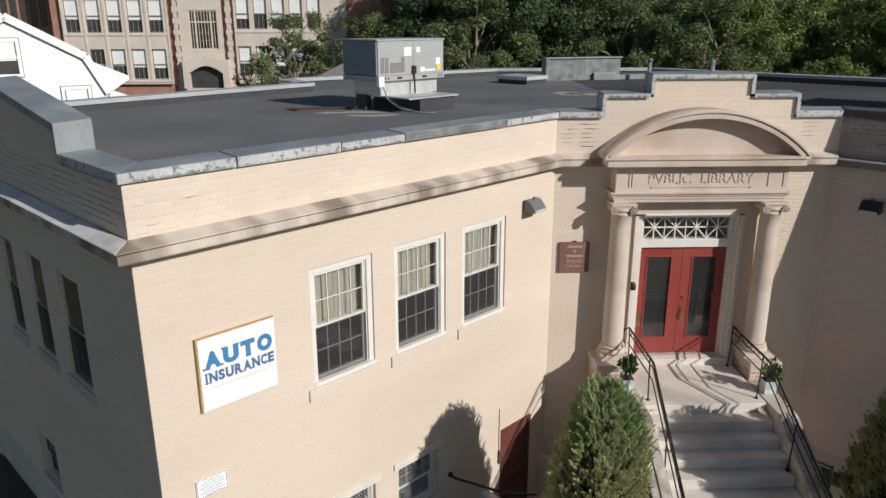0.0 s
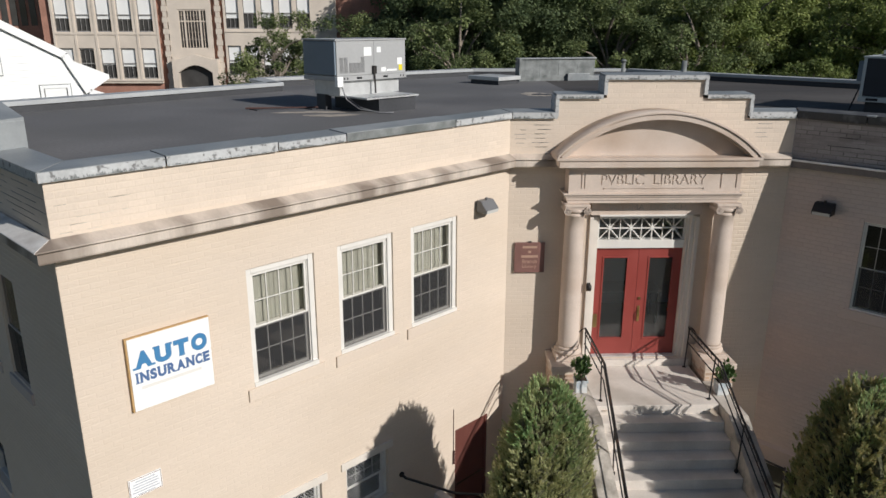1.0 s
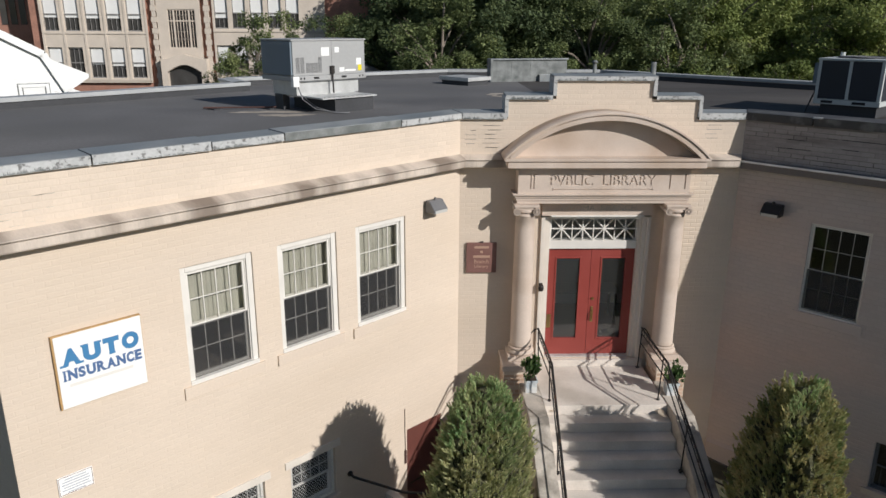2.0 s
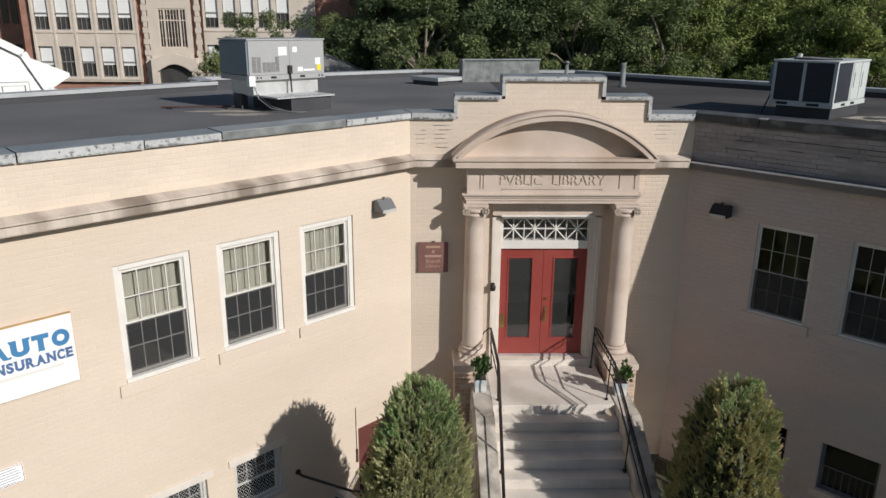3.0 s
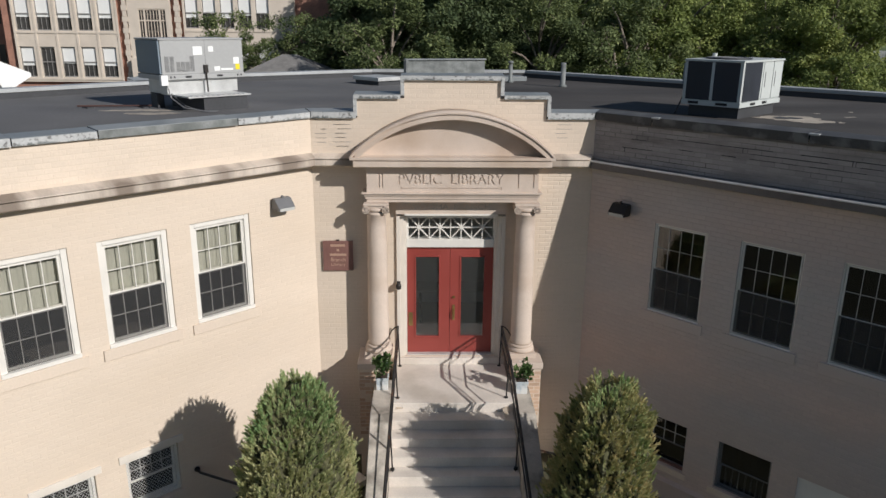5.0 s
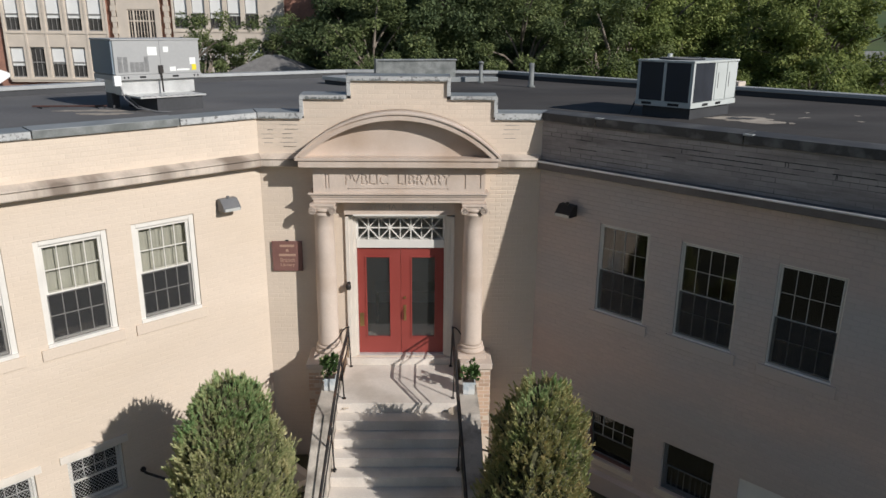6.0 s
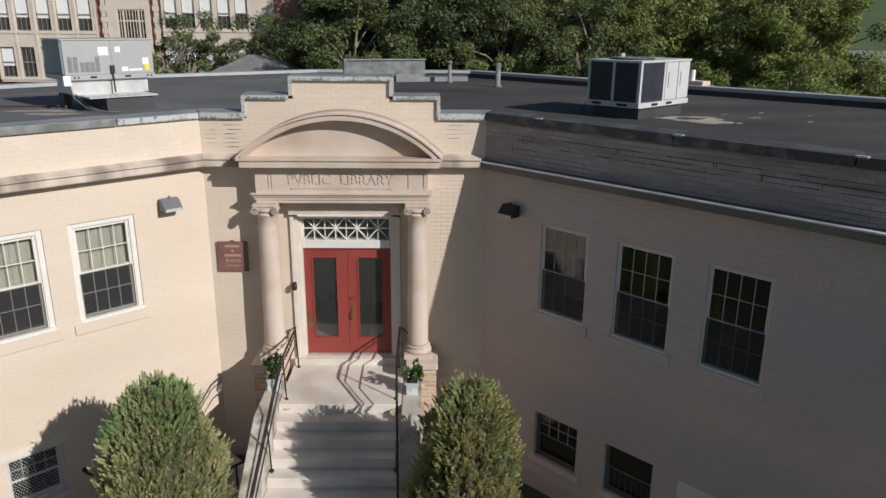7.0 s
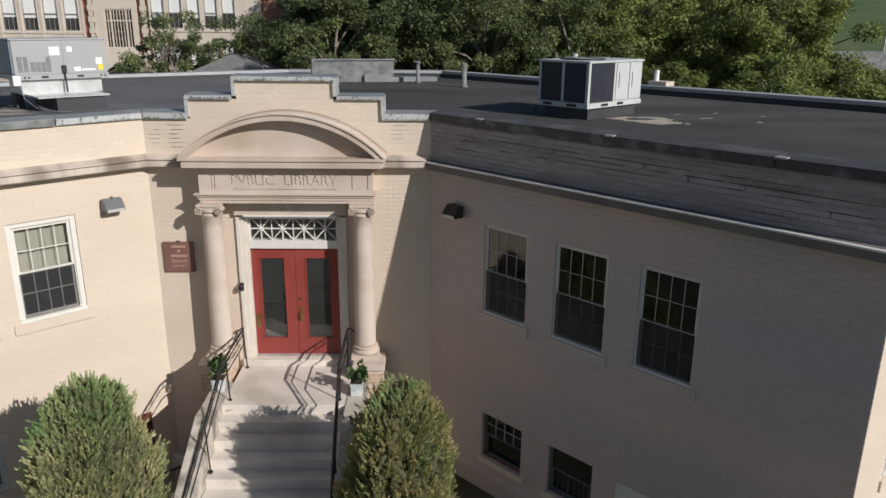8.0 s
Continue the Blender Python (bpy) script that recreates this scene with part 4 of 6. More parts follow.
bdoor = thing("door_2", WL @ Matrix.Translation((0.066, 0, 0)), "brown-red basement door below ground level", "door", kind="structure")
bm = bmesh.new()
box(bm, -1.36, -0.58, 0.03, 0.08, -0.99, 1.14, 0.004)
leaf = part("door_leaf", bm, M["maroon"], bdoor)
bm = bmesh.new()
for a, b, c, d in ((-1.42, -1.36, -1.0, 1.20), (-0.58, -0.52, -1.0, 1.20), (-1.36, -0.58, 1.14, 1.20)):
    box(bm, a, b, 0.01, 0.14, c, d, 0.004)
part("door_frame", bm, M["maroon"], bdoor)

bm = bmesh.new()
tube(bm, [(-1.405, -0.008, 1.66), (-1.407, -0.010, 1.2), (-1.402, -0.012, 0.80)], 0.006)
box(bm, -1.425, -1.385, -0.03, -0.004, 0.52, 0.80, 0.006)
whole("door_bell_cable", bm, M["rust"], WL, "thin brown cable and small box beside the basement door", "cable")

# ---- entrance portal ----
portal = thing("portal", ENT, "classical stone portal with curved pediment and inscription", "portal", kind="structure")
PY = -0.42                                      # face of the entablature
bm = bmesh.new()
for y, z0, z1 in ((PY + 0.05, 5.39, 5.45), (PY + 0.03, 5.45, 5.505), (PY + 0.005, 5.505, 5.55), (PY - 0.03, 5.55, 5.575)):
    box(bm, -1.53 - (PY + 0.05 - y), 1.53 + (PY + 0.05 - y), y, 0.0, z0, z1, 0.004)
part("architrave", bm, M["stone"], portal)
# frieze with the incised inscription
bm = bmesh.new()
box(bm, -1.52, 1.54, PY + 0.03, 0.0, 5.575, 6.02)
frieze_me = mesh_of("frieze", bm, M["stone"])
frieze = part("frieze", frieze_me, None, portal)
cut = lettering("PVBLIC  LIBRARY", 1.87, 0.185, 0.044, 0.0)
bmesh.ops.remove_doubles(cut, verts=cut.verts, dist=1e-5)
moved(cut, -0.018, PY + 0.03, 5.815)
for x in (-1.30, -1.245, 1.176, 1.45):
    box(cut, x - 0.014, x + 0.014, PY + 0.0, PY + 0.046, 5.66, 5.93)
for x in (-0.905, 0.87):
    box(cut, x - 0.012, x + 0.012, PY + 0.0, PY + 0.044, 5.630, 5.668)
box(cut, -0.89, 0.855, PY + 0.0, PY + 0.043, 5.645, 5.657)
bmesh.ops.recalc_face_normals(cut, faces=cut.faces)
cutter = new("cutter", mesh_of("cutter", cut, M["stone"]))
mod = frieze.modifiers.new("carve", "BOOLEAN")
mod.operation, mod.object, mod.solver = "DIFFERENCE", cutter, "EXACT"
bpy.context.view_layer.update()
carved = bpy.data.meshes.new_from_object(frieze.evaluated_get(bpy.context.evaluated_depsgraph_get()))
frieze.modifiers.clear()
if len(carved.polygons) > 6:
    frieze.data = carved
bpy.data.objects.remove(cutter)
# horizontal cornice of the pediment
bm = bmesh.new()
for y, hx, z0, z1 in ((PY - 0.05, 1.58, 6.02, 6.065), (PY - 0.17, 1.735, 6.065, 6.165), (PY - 0.15, 1.715, 6.165, 6.185), (PY - 0.19, 1.79, 6.185, 6.235)):
    box(bm, -hx, hx, y, 0.0, z0, z1, 0.006)
part("pediment_cornice", bm, M["stone"], portal)


def arc_band(bm, r0, r1, y0, y1, cz, half_angle, n=56):
    ring = []
    for i in range(n + 1):
        t = -half_angle + 2 * half_angle * i / n
        s, c = math.sin(t), math.cos(t)
        ring.append([bm.verts.new((r * s, y, cz + r * c)) for r, y in ((r0, y0), (r1, y0), (r1, y1), (r0, y1))])
    for a, b in zip(ring, ring[1:]):
        for k in range(4):
            f = bm.faces.new((a[k], b[k], b[(k + 1) % 4], a[(k + 1) % 4]))
            f.smooth = k % 2 == 1
    bm.faces.new(ring[0])
    bm.faces.new(list(reversed(ring[-1])))
    bmesh.ops.recalc_face_normals(bm, faces=bm.faces)


RISE, CHORD = 0.775, 1.80
RAD = (CHORD ** 2 + RISE ** 2) / (2 * RISE)
CZ = 7.01 - RAD
bm = bmesh.new()
for r0, r1, y in ((RAD - 0.028, RAD, PY - 0.19), (RAD - 0.050, RAD - 0.028, PY - 0.135), (RAD - 0.125, RAD - 0.050, PY - 0.165), (RAD - 0.150, RAD - 0.125, PY - 0.02)):
    arc_band(bm, r0, r1, y, 0.0, CZ, math.acos((6.23 - CZ) / ((r0 + r1) / 2)))
part("pediment_arch", bm, M["stone"], portal)
bm = bmesh.new()
r, ha = RAD - 0.14, math.acos((6.22 - CZ) / (RAD - 0.14))
pts = [(r * math.sin(-ha + 2 * ha * i / 40), CZ + r * math.cos(-ha + 2 * ha * i / 40)) for i in range(41)]
for y in (PY + 0.08,):
    front = [bm.verts.new((x, y, z)) for x, z in pts]
    back = [bm.verts.new((x, 0.0, z)) for x, z in pts]
    bm.faces.new(list(reversed(front)))
    bm.faces.new(back)
    for i in range(41):
        j = (i + 1) % 41
        bm.faces.new((front[i], front[j], back[j], back[i]))
bmesh.ops.recalc_face_normals(bm, faces=bm.faces)
part("tympanum", bm, M["stone"], portal)
# soffit behind the architrave and panel over the door
bm = bmesh.new()
box(bm, -1.02, 1.02, -0.10, 0.20, 5.10, 5.388)
over = part("door_panel", bm, M["stone"], portal)
part("worn_lettering", moved(lettering("WYOMA  BRANCH", 1.42, 0.10, 0.006), 0.0, -0.102, 5.245), M["cheek"], over, "worn lettering")


def column(x):
    col = thing("column", pose(x, -0.30, 0), "smooth stone Ionic column beside the entrance", "column", "entrance columns")
    bm = bmesh.new()
    box(bm, -0.26, 0.26, -0.26, 0.26, 2.40, 2.50, 0.012)
    part("plinth", bm, M["stone"], col)
    bm = bmesh.new()
    lathe(bm, [(0.252, 2.50), (0.258, 2.53), (0.252, 2.56), (0.222, 2.575), (0.216, 2.59), (0.232, 2.605), (0.234, 2.63), (0.205, 2.645)])
    part("base", bm, M["stone"], col)
    bm = bmesh.new()
    lathe(bm, [(0.204, 2.645), (0.195, 2.68)] + [(0.195 - 0.025 * (k / 10) ** 1.6, 2.68 + 2.48 * k / 10) for k in range(1, 11)] + [(0.178, 5.165), (0.182, 5.18), (0.170, 5.22)])
    part("shaft", bm, M["stone"], col)
    bm = bmesh.new()
    lathe(bm, [(0.15, 5.22), (0.18, 5.235), (0.20, 5.26), (0.19, 5.30)])
    box(bm, -0.20, 0.20, -0.185, 0.185, 5.295, 5.34, 0.01)
    box(bm, -0.225, 0.225, -0.205, 0.205, 5.342, 5.388, 0.012)
    cap = part("capital", bm, M["stone"], col)
    for s in (-1, 1):
        bm = bmesh.new()
        for k in range(34):                     # the spiral of a volute, front to back
            t = k * 0.40
            r = 0.062 * (1 - k / 42)
            p = Vector((s * (0.168 + r * math.sin(t) * 1.0), 0, 5.272 + r * math.cos(t)))
            u = 0.015 * (1 - k / 60)
            box(bm, p.x - u, p.x + u, -0.215, -0.165, p.z - u, p.z + u)
        rod(bm, (s * 0.168, -0.185, 5.272), (s * 0.168, 0.19, 5.272), 0.054, n=18)
        rod(bm, (s * 0.168, -0.225, 5.272), (s * 0.168, -0.18, 5.272), 0.018, n=12)
        part("volute", bm, M["stone"], cap)
    return col


for x in (-1.36, 1.35):
    column(x)


def pedestal(x):
    ped = thing("pedestal", pose(x, 0, 0), "tan brick pedestal with a stone cap under the column", "pedestal", "column pedestals")
    bm = bmesh.new()
    box(bm, -0.27, 0.27, -0.72, -0.02, 0.0, 2.28)
    body = part("core", bm, M["joint"], ped)
    bm = bmesh.new()
    box(bm, -0.30, 0.30, -0.76, 0.0, 2.282, 2.398, 0.015)
    part("cap", bm, M["stone"], ped)
    return ped, body


for x in (-1.44, 1.43):
    ped, body = pedestal(x)
    rng = random.Random(int(x * 10))
    for (ox, oy, turn, width) in ((-0.27, -0.72, 0, 0.54), (0.27, -0.72, 90, 0.70), (-0.27, -0.02, -90, 0.70)):
        for a, b, z in courses(0, width, 0.9, 2.27):
            key = (round(b - a, 2), M["rawbrick"].name)
            if key not in BRICKS:
                BRICKS[key] = one_brick(M["rawbrick"], key[0])
            LATER.append(("single", BRICKS[key], body, pose(ox, oy, z, 0, 0, turn) @ Matrix.Translation((a, rng.uniform(-0.002, 0.002), 0))))

# door surround: deep reveals, white architrave, transom grille
surround = thing("door_surround", ENT, "cream-painted door surround with a star-pattern transom grille", "door surround", kind="structure")
bm = bmesh.new()
for s in (-1, 1):
    for x0, x1, y0, y1 in ((0.83, 0.88, 0.06, 0.34), (0.88, 0.95, 0.00, 0.34), (0.95, 1.018, -0.05, 0.34)):
        a, b = sorted((s * x0, s * x1))
        box(bm, a, b, y0, y1, 2.2, 5.05, 0.006)
part("jamb", bm, M["jamb"], surround)
bm = bmesh.new()
box(bm, -0.86, 0.86, -0.12, 0.30, 5.075, 5.108, 0.005)
box(bm, -0.83, 0.83, -0.03, 0.30, 5.012, 5.073, 0.006)
part("head_moulding", bm, M["white"], surround)
bm = bmesh.new()
box(bm, -0.828, 0.828, 0.10, 0.30, 4.403, 4.562, 0.008)
part("transom_bar", bm, M["white"], surround)
bm = bmesh.new()
X0, X1, Z0, Z1 = -0.80, 0.80, 4.566, 5.008
n = 4
w = (X1 - X0) / n
zc = (Z0 + Z1) / 2
for a, b, c, d in ((-0.83, X0, Z0, Z1), (X1, 0.83, Z0, Z1), (X0, X1, zc - 0.011, zc + 0.011)):
    box(bm, a, b, 0.13, 0.16, c, d)
for i in range(n):
    x0, x1 = X0 + i * w, X0 + (i + 1) * w
    xm = (x0 + x1) / 2
    box(bm, xm - 0.011, xm + 0.011, 0.131, 0.159, Z0, Z1)
    box(bm, x0 - 0.008, x0 + 0.008, 0.131, 0.159, Z0, Z1)
    for p, q in (((x0, Z0), (x1, Z1)), ((x0, Z1), (x1, Z0))):
        rod(bm, (p[0], 0.145, p[1]), (q[0], 0.145, q[1]), 0.013, n=6)
    rod(bm, (xm, 0.125, zc), (xm, 0.16, zc), 0.035, n=12)
part("transom_grille", bm, M["white"], surround)
ob = part("transom_pane", pane_mesh(1.60, 0.44, M["doorglass"]), None, surround)
ob.location, ob.visible_shadow = (-0.80, 0.19, 4.566), False

door = thing("door_1", ENT, "pair of closed red doors with tall glass panels", "door", kind="structure")
for s in (-1, 1):
    x0, x1 = (-0.826, -0.003) if s < 0 else (0.003, 0.826)
    gx0, gx1 = (-0.655, -0.215) if s < 0 else (0.215, 0.655)
    bm = bmesh.new()
    pierced(bm, x0, x1, 0.16, 0.205, 2.215, 4.400, [(gx0, gx1, 2.56, 4.195)])
    leaf = part("door_leaf", bm, M["red"], door)
    bm = bmesh.new()
    for a, b, c, d in ((gx0 - 0.03, gx0, 2.53, 4.225), (gx1, gx1 + 0.03, 2.53, 4.225), (gx0, gx1, 2.53, 2.56), (gx0, gx1, 4.195, 4.225)):
        box(bm, a, b, 0.148, 0.21, c, d, 0.004)
    part("glazing_bead", bm, M["red"], leaf)
    ob = part("pane", pane_mesh(gx1 - gx0, 1.635, M["doorglass"]), None, leaf)
    ob.location, ob.visible_shadow = (gx0, 0.18, 2.56), False
    bm = bmesh.new()
    if s > 0:
        box(bm, 0.05, 0.10, 0.146, 0.16, 2.90, 3.22, 0.006)
        tube(bm, [(0.075, 0.16, 2.95), (0.075, 0.10, 2.98), (0.075, 0.095, 3.10), (0.075, 0.16, 3.14)], 0.012)
        rod(bm, (0.075, 0.14, 3.38), (0.075, 0.16, 3.38), 0.028, n=14)
        part("door_handle", bm, M["brass"], leaf, "brass lever and lock plate")
    else:
        box(bm, -0.80, -0.72, 0.150, 0.16, 2.78, 3.06, 0.004)
        part("push_plate", bm, M["brass"], leaf, "brass push plate")
bm = bmesh.new()
box(bm, -0.83, 0.83, 0.05, 0.34, 2.18, 2.214, 0.004)
part("threshold", bm, M["galv"], door)

# small box lamp on the jamb
bell = thing("wall_light", ENT, "small dark lantern fixed to the door jamb", "wall light")
bm = bmesh.new()
box(bm, -1.015, -0.945, -0.075, -0.05, 3.62, 3.78, 0.006)
part("back_plate", bm, M["lampdark"], bell)
bm = bmesh.new()
lathe(bm, [(0.03, 3.64), (0.05, 3.66), (0.05, 3.73), (0.035, 3.76)], 14, (-0.98, -0.115))
part("housing", bm, M["lampdark"], bell)

# ---- steps ----
steps = thing("front_steps", ENT, "pale concrete landing and steps down from the red doors", "steps", kind="structure")
LZ, LY = 2.06, -1.63                            # the landing's height and front edge
bm = bmesh.new()
box(bm, -1.08, 1.08, LY, -0.082, 0.0, LZ, 0.01)
part("landing", bm, M["concrete"], steps)
bm = bmesh.new()
box(bm, -1.075, 1.075, -0.08, 0.34, 0.0, 2.19, 0.012)
part("door_step", bm, M["concrete"], steps)
NSTEP, RISER, TREAD = 12, 0.1717, 0.30
for i in range(NSTEP - 1):
    z = LZ - RISER * (i + 1)
    y = LY - TREAD * i
    bm = bmesh.new()
    box(bm, -1.08, 1.08, y - TREAD, y - 0.001, 0.0, z, 0.012)
    part("step", bm, M["concrete"], steps)
END_Y = LY - TREAD * NSTEP
SLOPE = RISER / TREAD


def step_z(y):
    return 2.19 if y > -0.08 else LZ if y > LY else LZ + (y - LY) * SLOPE


for s in (-1, 1):
    bm = bmesh.new()
    prof = [(-0.765, 0.0), (-0.765, 2.075), (-2.04, 2.075), (-5.755, 0.12), (-5.755, 0.0)]
    a, b = sorted((s * 1.085, s * 1.42))
    va, vb = [bm.verts.new((a, y, z)) for y, z in prof], [bm.verts.new((b, y, z)) for y, z in prof]
    for i in range(5):
        j = (i + 1) % 5
        bm.faces.new((va[i], va[j], vb[j], vb[i]))
    bm.faces.new(list(reversed(va)))
    bm.faces.new(vb)
    bmesh.ops.recalc_face_normals(bm, faces=bm.faces)
    bmesh.ops.bevel(bm, geom=list(bm.edges), offset=0.012, segments=2, affect="EDGES")
    part("cheek_wall", bm, M["cheek"], steps, "weathered grey stone cheek wall")


def railing(s):
    rail = thing("railing", ENT, "black wrought-iron stair railing with three bars and scrolled spacers", "railing", "stair railings")
    xs = lambda y: s * (1.0 if y > -1.6 else 1.0 + 0.045 * (-1.6 - y))
    bend, foot = -1.66, -5.10
    drop = lambda y: 0.0 if y > bend else (y - bend) * 0.565
    zt = lambda y: 2.88 + drop(y)
    for name, off, r in (("handrail", 0.0, 0.020), ("middle_bar", -0.105, 0.011), ("lower_bar", -0.31, 0.012)):
        bm = bmesh.new()
        tube(bm, [(xs(y), y, zt(y) + off) for y in (-0.13, -0.8, bend, -2.4, -3.3, foot)], r)
        part(name, bm, M["iron"], rail)
    for y in (-0.16, -1.44, -2.68, -3.9, foot + 0.05):
        bm = bmesh.new()
        z = step_z(y) - (0.0 if y > LY else 0.03)
        tube(bm, [(xs(y) - s * 0.03, y, z - 0.05), (xs(y), y, zt(y))], 0.013)
        rod(bm, (xs(y) - s * 0.03, y, z - 0.02), (xs(y) - s * 0.03, y, z + 0.014), 0.035, n=12)
        part("post", bm, M["iron"], rail)
    y, lean = -0.30, 1
    while y > foot + 0.1:                        # slanting iron pieces between the two upper bars
        bm = bmesh.new()
        tube(bm, [(xs(y), y - 0.03 * lean, zt(y) - 0.10), (xs(y), y, zt(y) - 0.05), (xs(y), y + 0.03 * lean, zt(y) - 0.012)], 0.006)
        part("spacer", bm, M["iron"], rail)
        y, lean = y - 0.16, -lean
    bm = bmesh.new()                             # curl back to the wall
    tube(bm, [(xs(0) + s * 0.06 * k, -0.13 + 0.012 * k, 2.88 - 0.022 * k * k) for k in range(5)], 0.012)
    part("scroll", bm, M["iron"], rail)
    return rail


railing(-1)
railing(1)


# ---- potted plants on the cheek walls ----
def leaf_cloud(n, centre, radii, size, rng, lift=0.3):
    verts, faces = [], []
    for _ in range(n):
        d = Vector((rng.gauss(0, 1), rng.gauss(0, 1), rng.gauss(0, 1))).normalized()
        r = rng.uniform(0.25, 1.0) ** 0.5
        p = Vector((centre[0] + d.x * radii[0] * r, centre[1] + d.y * radii[1] * r, centre[2] + d.z * radii[2] * r))
        u = (d + Vector((rng.uniform(-.6, .6), rng.uniform(-.6, .6), rng.uniform(-.2, .8) + lift))).normalized()
        v = u.cross(Vector((rng.uniform(-1, 1), rng.uniform(-1, 1), rng.uniform(-1, 1)))).normalized()
        l, w = size * rng.uniform(0.7, 1.4), size * rng.uniform(0.25, 0.45)
        i = len(verts)
        verts += [p, p + u * l * 0.5 + v * w, p + u * l, p + u * l * 0.5 - v * w]
        faces.append((i, i + 1, i + 2, i + 3))
    return verts, faces


for s, seed in ((-1, 1), (1, 2)):
    pot = thing("potted_plant", pose(s * 1.26, -1.08 if s < 0 else -1.24, 2.075) @ Matrix.Diagonal((0.74, 0.74, 0.80, 1)), "leafy green plant in a pale blue-white square pot", "potted plant", "pots beside the steps")
    bm = bmesh.new()
    box(bm, -0.14, 0.14, -0.14, 0.14, 0.0, 0.27, 0.012)
    box(bm, -0.16, 0.16, -0.16, 0.16, 0.25, 0.30, 0.01)
    part("pot", bm, M["pot"], pot)
    bm = bmesh.new()
    box(bm, -0.13, 0.13, -0.13, 0.13, 0.30, 0.315)
    part("soil", bm, M["soil"], pot)
    r = random.Random(seed)
    v, f = [], []
    for _ in range(10):                          # loose tufts at their own heights
        c = (r.uniform(-0.15, 0.15), r.uniform(-0.15, 0.15), r.uniform(0.36, 0.70))
        q = r.uniform(0.04, 0.10)
        tv, tf = leaf_cloud(38, c, (q, q, q * 1.4), r.uniform(0.07, 0.12), r, 0.6)
        f += [tuple(k + len(v) for k in face) for face in tf]
        v += tv
    part("leaves", quads_mesh("leaves", v, f, M["potleaf"]), None, pot)
    for _ in range(9 if s < 0 else 3):
        bm = bmesh.new()
        bmesh.ops.create_icosphere(bm, subdivisions=1, radius=r.uniform(0.018, 0.03), matrix=Matrix.Translation((r.uniform(-0.15, 0.15), r.uniform(-0.15, 0.15), r.uniform(0.45, 0.72))) @ Matrix.Diagonal((1, 1, 0.5, 1)))
        part("flower", bm, M["petal"], pot, "small white flower")
    bm = bmesh.new()
    r = random.Random(seed + 7)
    for _ in range(9):
        rod(bm, (0, 0, 0.31), (r.uniform(-0.13, 0.13), r.uniform(-0.13, 0.13), r.uniform(0.45, 0.62)), 0.006, 0.003, 5)
    part("stems", bm, M["bark"], pot)

# ---- signs and lamps on the walls ----
sign = thing("insurance_sign", WL, "white signboard with blue lettering and a tan wooden edge", "sign")
SX0, SX1, SZ0, SZ1 = -7.075, -5.995, 3.90, 4.865
bm = bmesh.new()
box(bm, SX0, SX1, -0.055, -0.008, SZ0, SZ1, 0.003)
part("board", bm, M["wood"], sign)
bm = bmesh.new()
box(bm, SX0 + 0.022, SX1 - 0.008, -0.062, -0.0555, SZ0 + 0.008, SZ1 - 0.012)
part("face", bm, M["sign"], sign)
SC = (SX0 + SX1) / 2 + 0.012
WIDE = {"A": 1.0, "U": 0.98, "T": 0.92, "O": 0.98, "I": 0.42, "N": 0.98, "S": 0.74, "R": 0.95, "C": 0.84, "E": 0.78}
FEET = {"A": ((0.06, 0), (0.94, 0)), "U": ((0.12, 1), (0.88, 1)), "T": ((0.5, 0),), "I": ((0.5, 0), (0.5, 1)), "N": ((0.1, 0), (0.1, 1), (0.9, 1)), "R": ((0.14, 0), (0.9, 0)), "E": ((0.14, 0), (0.14, 1))}


def slab_lettering(text, width, height, weight):
    """Bold letters with slab serifs, set side by side."""
    gap = 0.10
    unit = width / (sum(WIDE[c] for c in text) + gap * (len(text) - 1))
    bm, x = bmesh.new(), -width / 2
    for c in text:
        w = WIDE[c] * unit
        one = moved(lettering(c, w * (0.5 if c == "I" else 0.96), height, 0.004, weight), x + w / 2, 0, 0)
        tmp = mesh_of("letter", one, M["blue"])
        bm.from_mesh(tmp)
        bpy.data.meshes.remove(tmp)
        for fx, top in FEET.get(c, ()):
            s = 0.17 * unit
            z = height / 2 - 0.06 * height if top else -height / 2 + 0.06 * height
            box(bm, x + fx * w - s, x + fx * w + s, -0.0021, 0.0019, z - 0.06 * height, z + 0.06 * height)
        x += w + gap * unit
    return bm


for text, w, h, z, mat, wt in (("AUTO", 0.945, 0.225, 4.562, "blue", 0.075), ("INSURANCE", 0.97, 0.14, 4.335, "navy", 0.05)):
    part("lettering", moved(slab_lettering(text, w, h, wt), SC, -0.0645, z), M[mat], sign)
bm = bmesh.new()
box(bm, SC - 0.42, SC + 0.36, -0.0635, -0.0625, 4.175, 4.215)
part("faded_line", bm, M["faint"], sign)

note = thing("notice_plate", WL, "small white metal notice with grey lines", "sign")
bm = bmesh.new()
box(bm, -7.248, -6.824, -0.022, -0.008, 2.735, 3.0, 0.003)
part("plate", bm, M["sign"], note)
bm = bmesh.new()
for a, b, c, d in ((-7.24, -6.832, 2.985, 2.991), (-7.24, -6.832, 2.744, 2.750), (-7.24, -7.234, 2.75, 2.985), (-6.838, -6.832, 2.75, 2.985)):
    box(bm, a, b, -0.0242, -0.0222, c, d)
part("border", bm, M["plaque"], note)
for k, w in enumerate((0.26, 0.32, 0.34, 0.30, 0.34, 0.22)):
    bm = bmesh.new()
    box(bm, -7.036 - w / 2, -7.036 + w / 2, -0.0245, -0.0225, 2.945 - k * 0.037, 2.957 - k * 0.037)
    part("text_bar", bm, M["greytext"], note)

plq = thing("plaque", pose(0.0, 0, 0.03), "brown plaque with tan lettering beside the door", "plaque")
bm = bmesh.new()
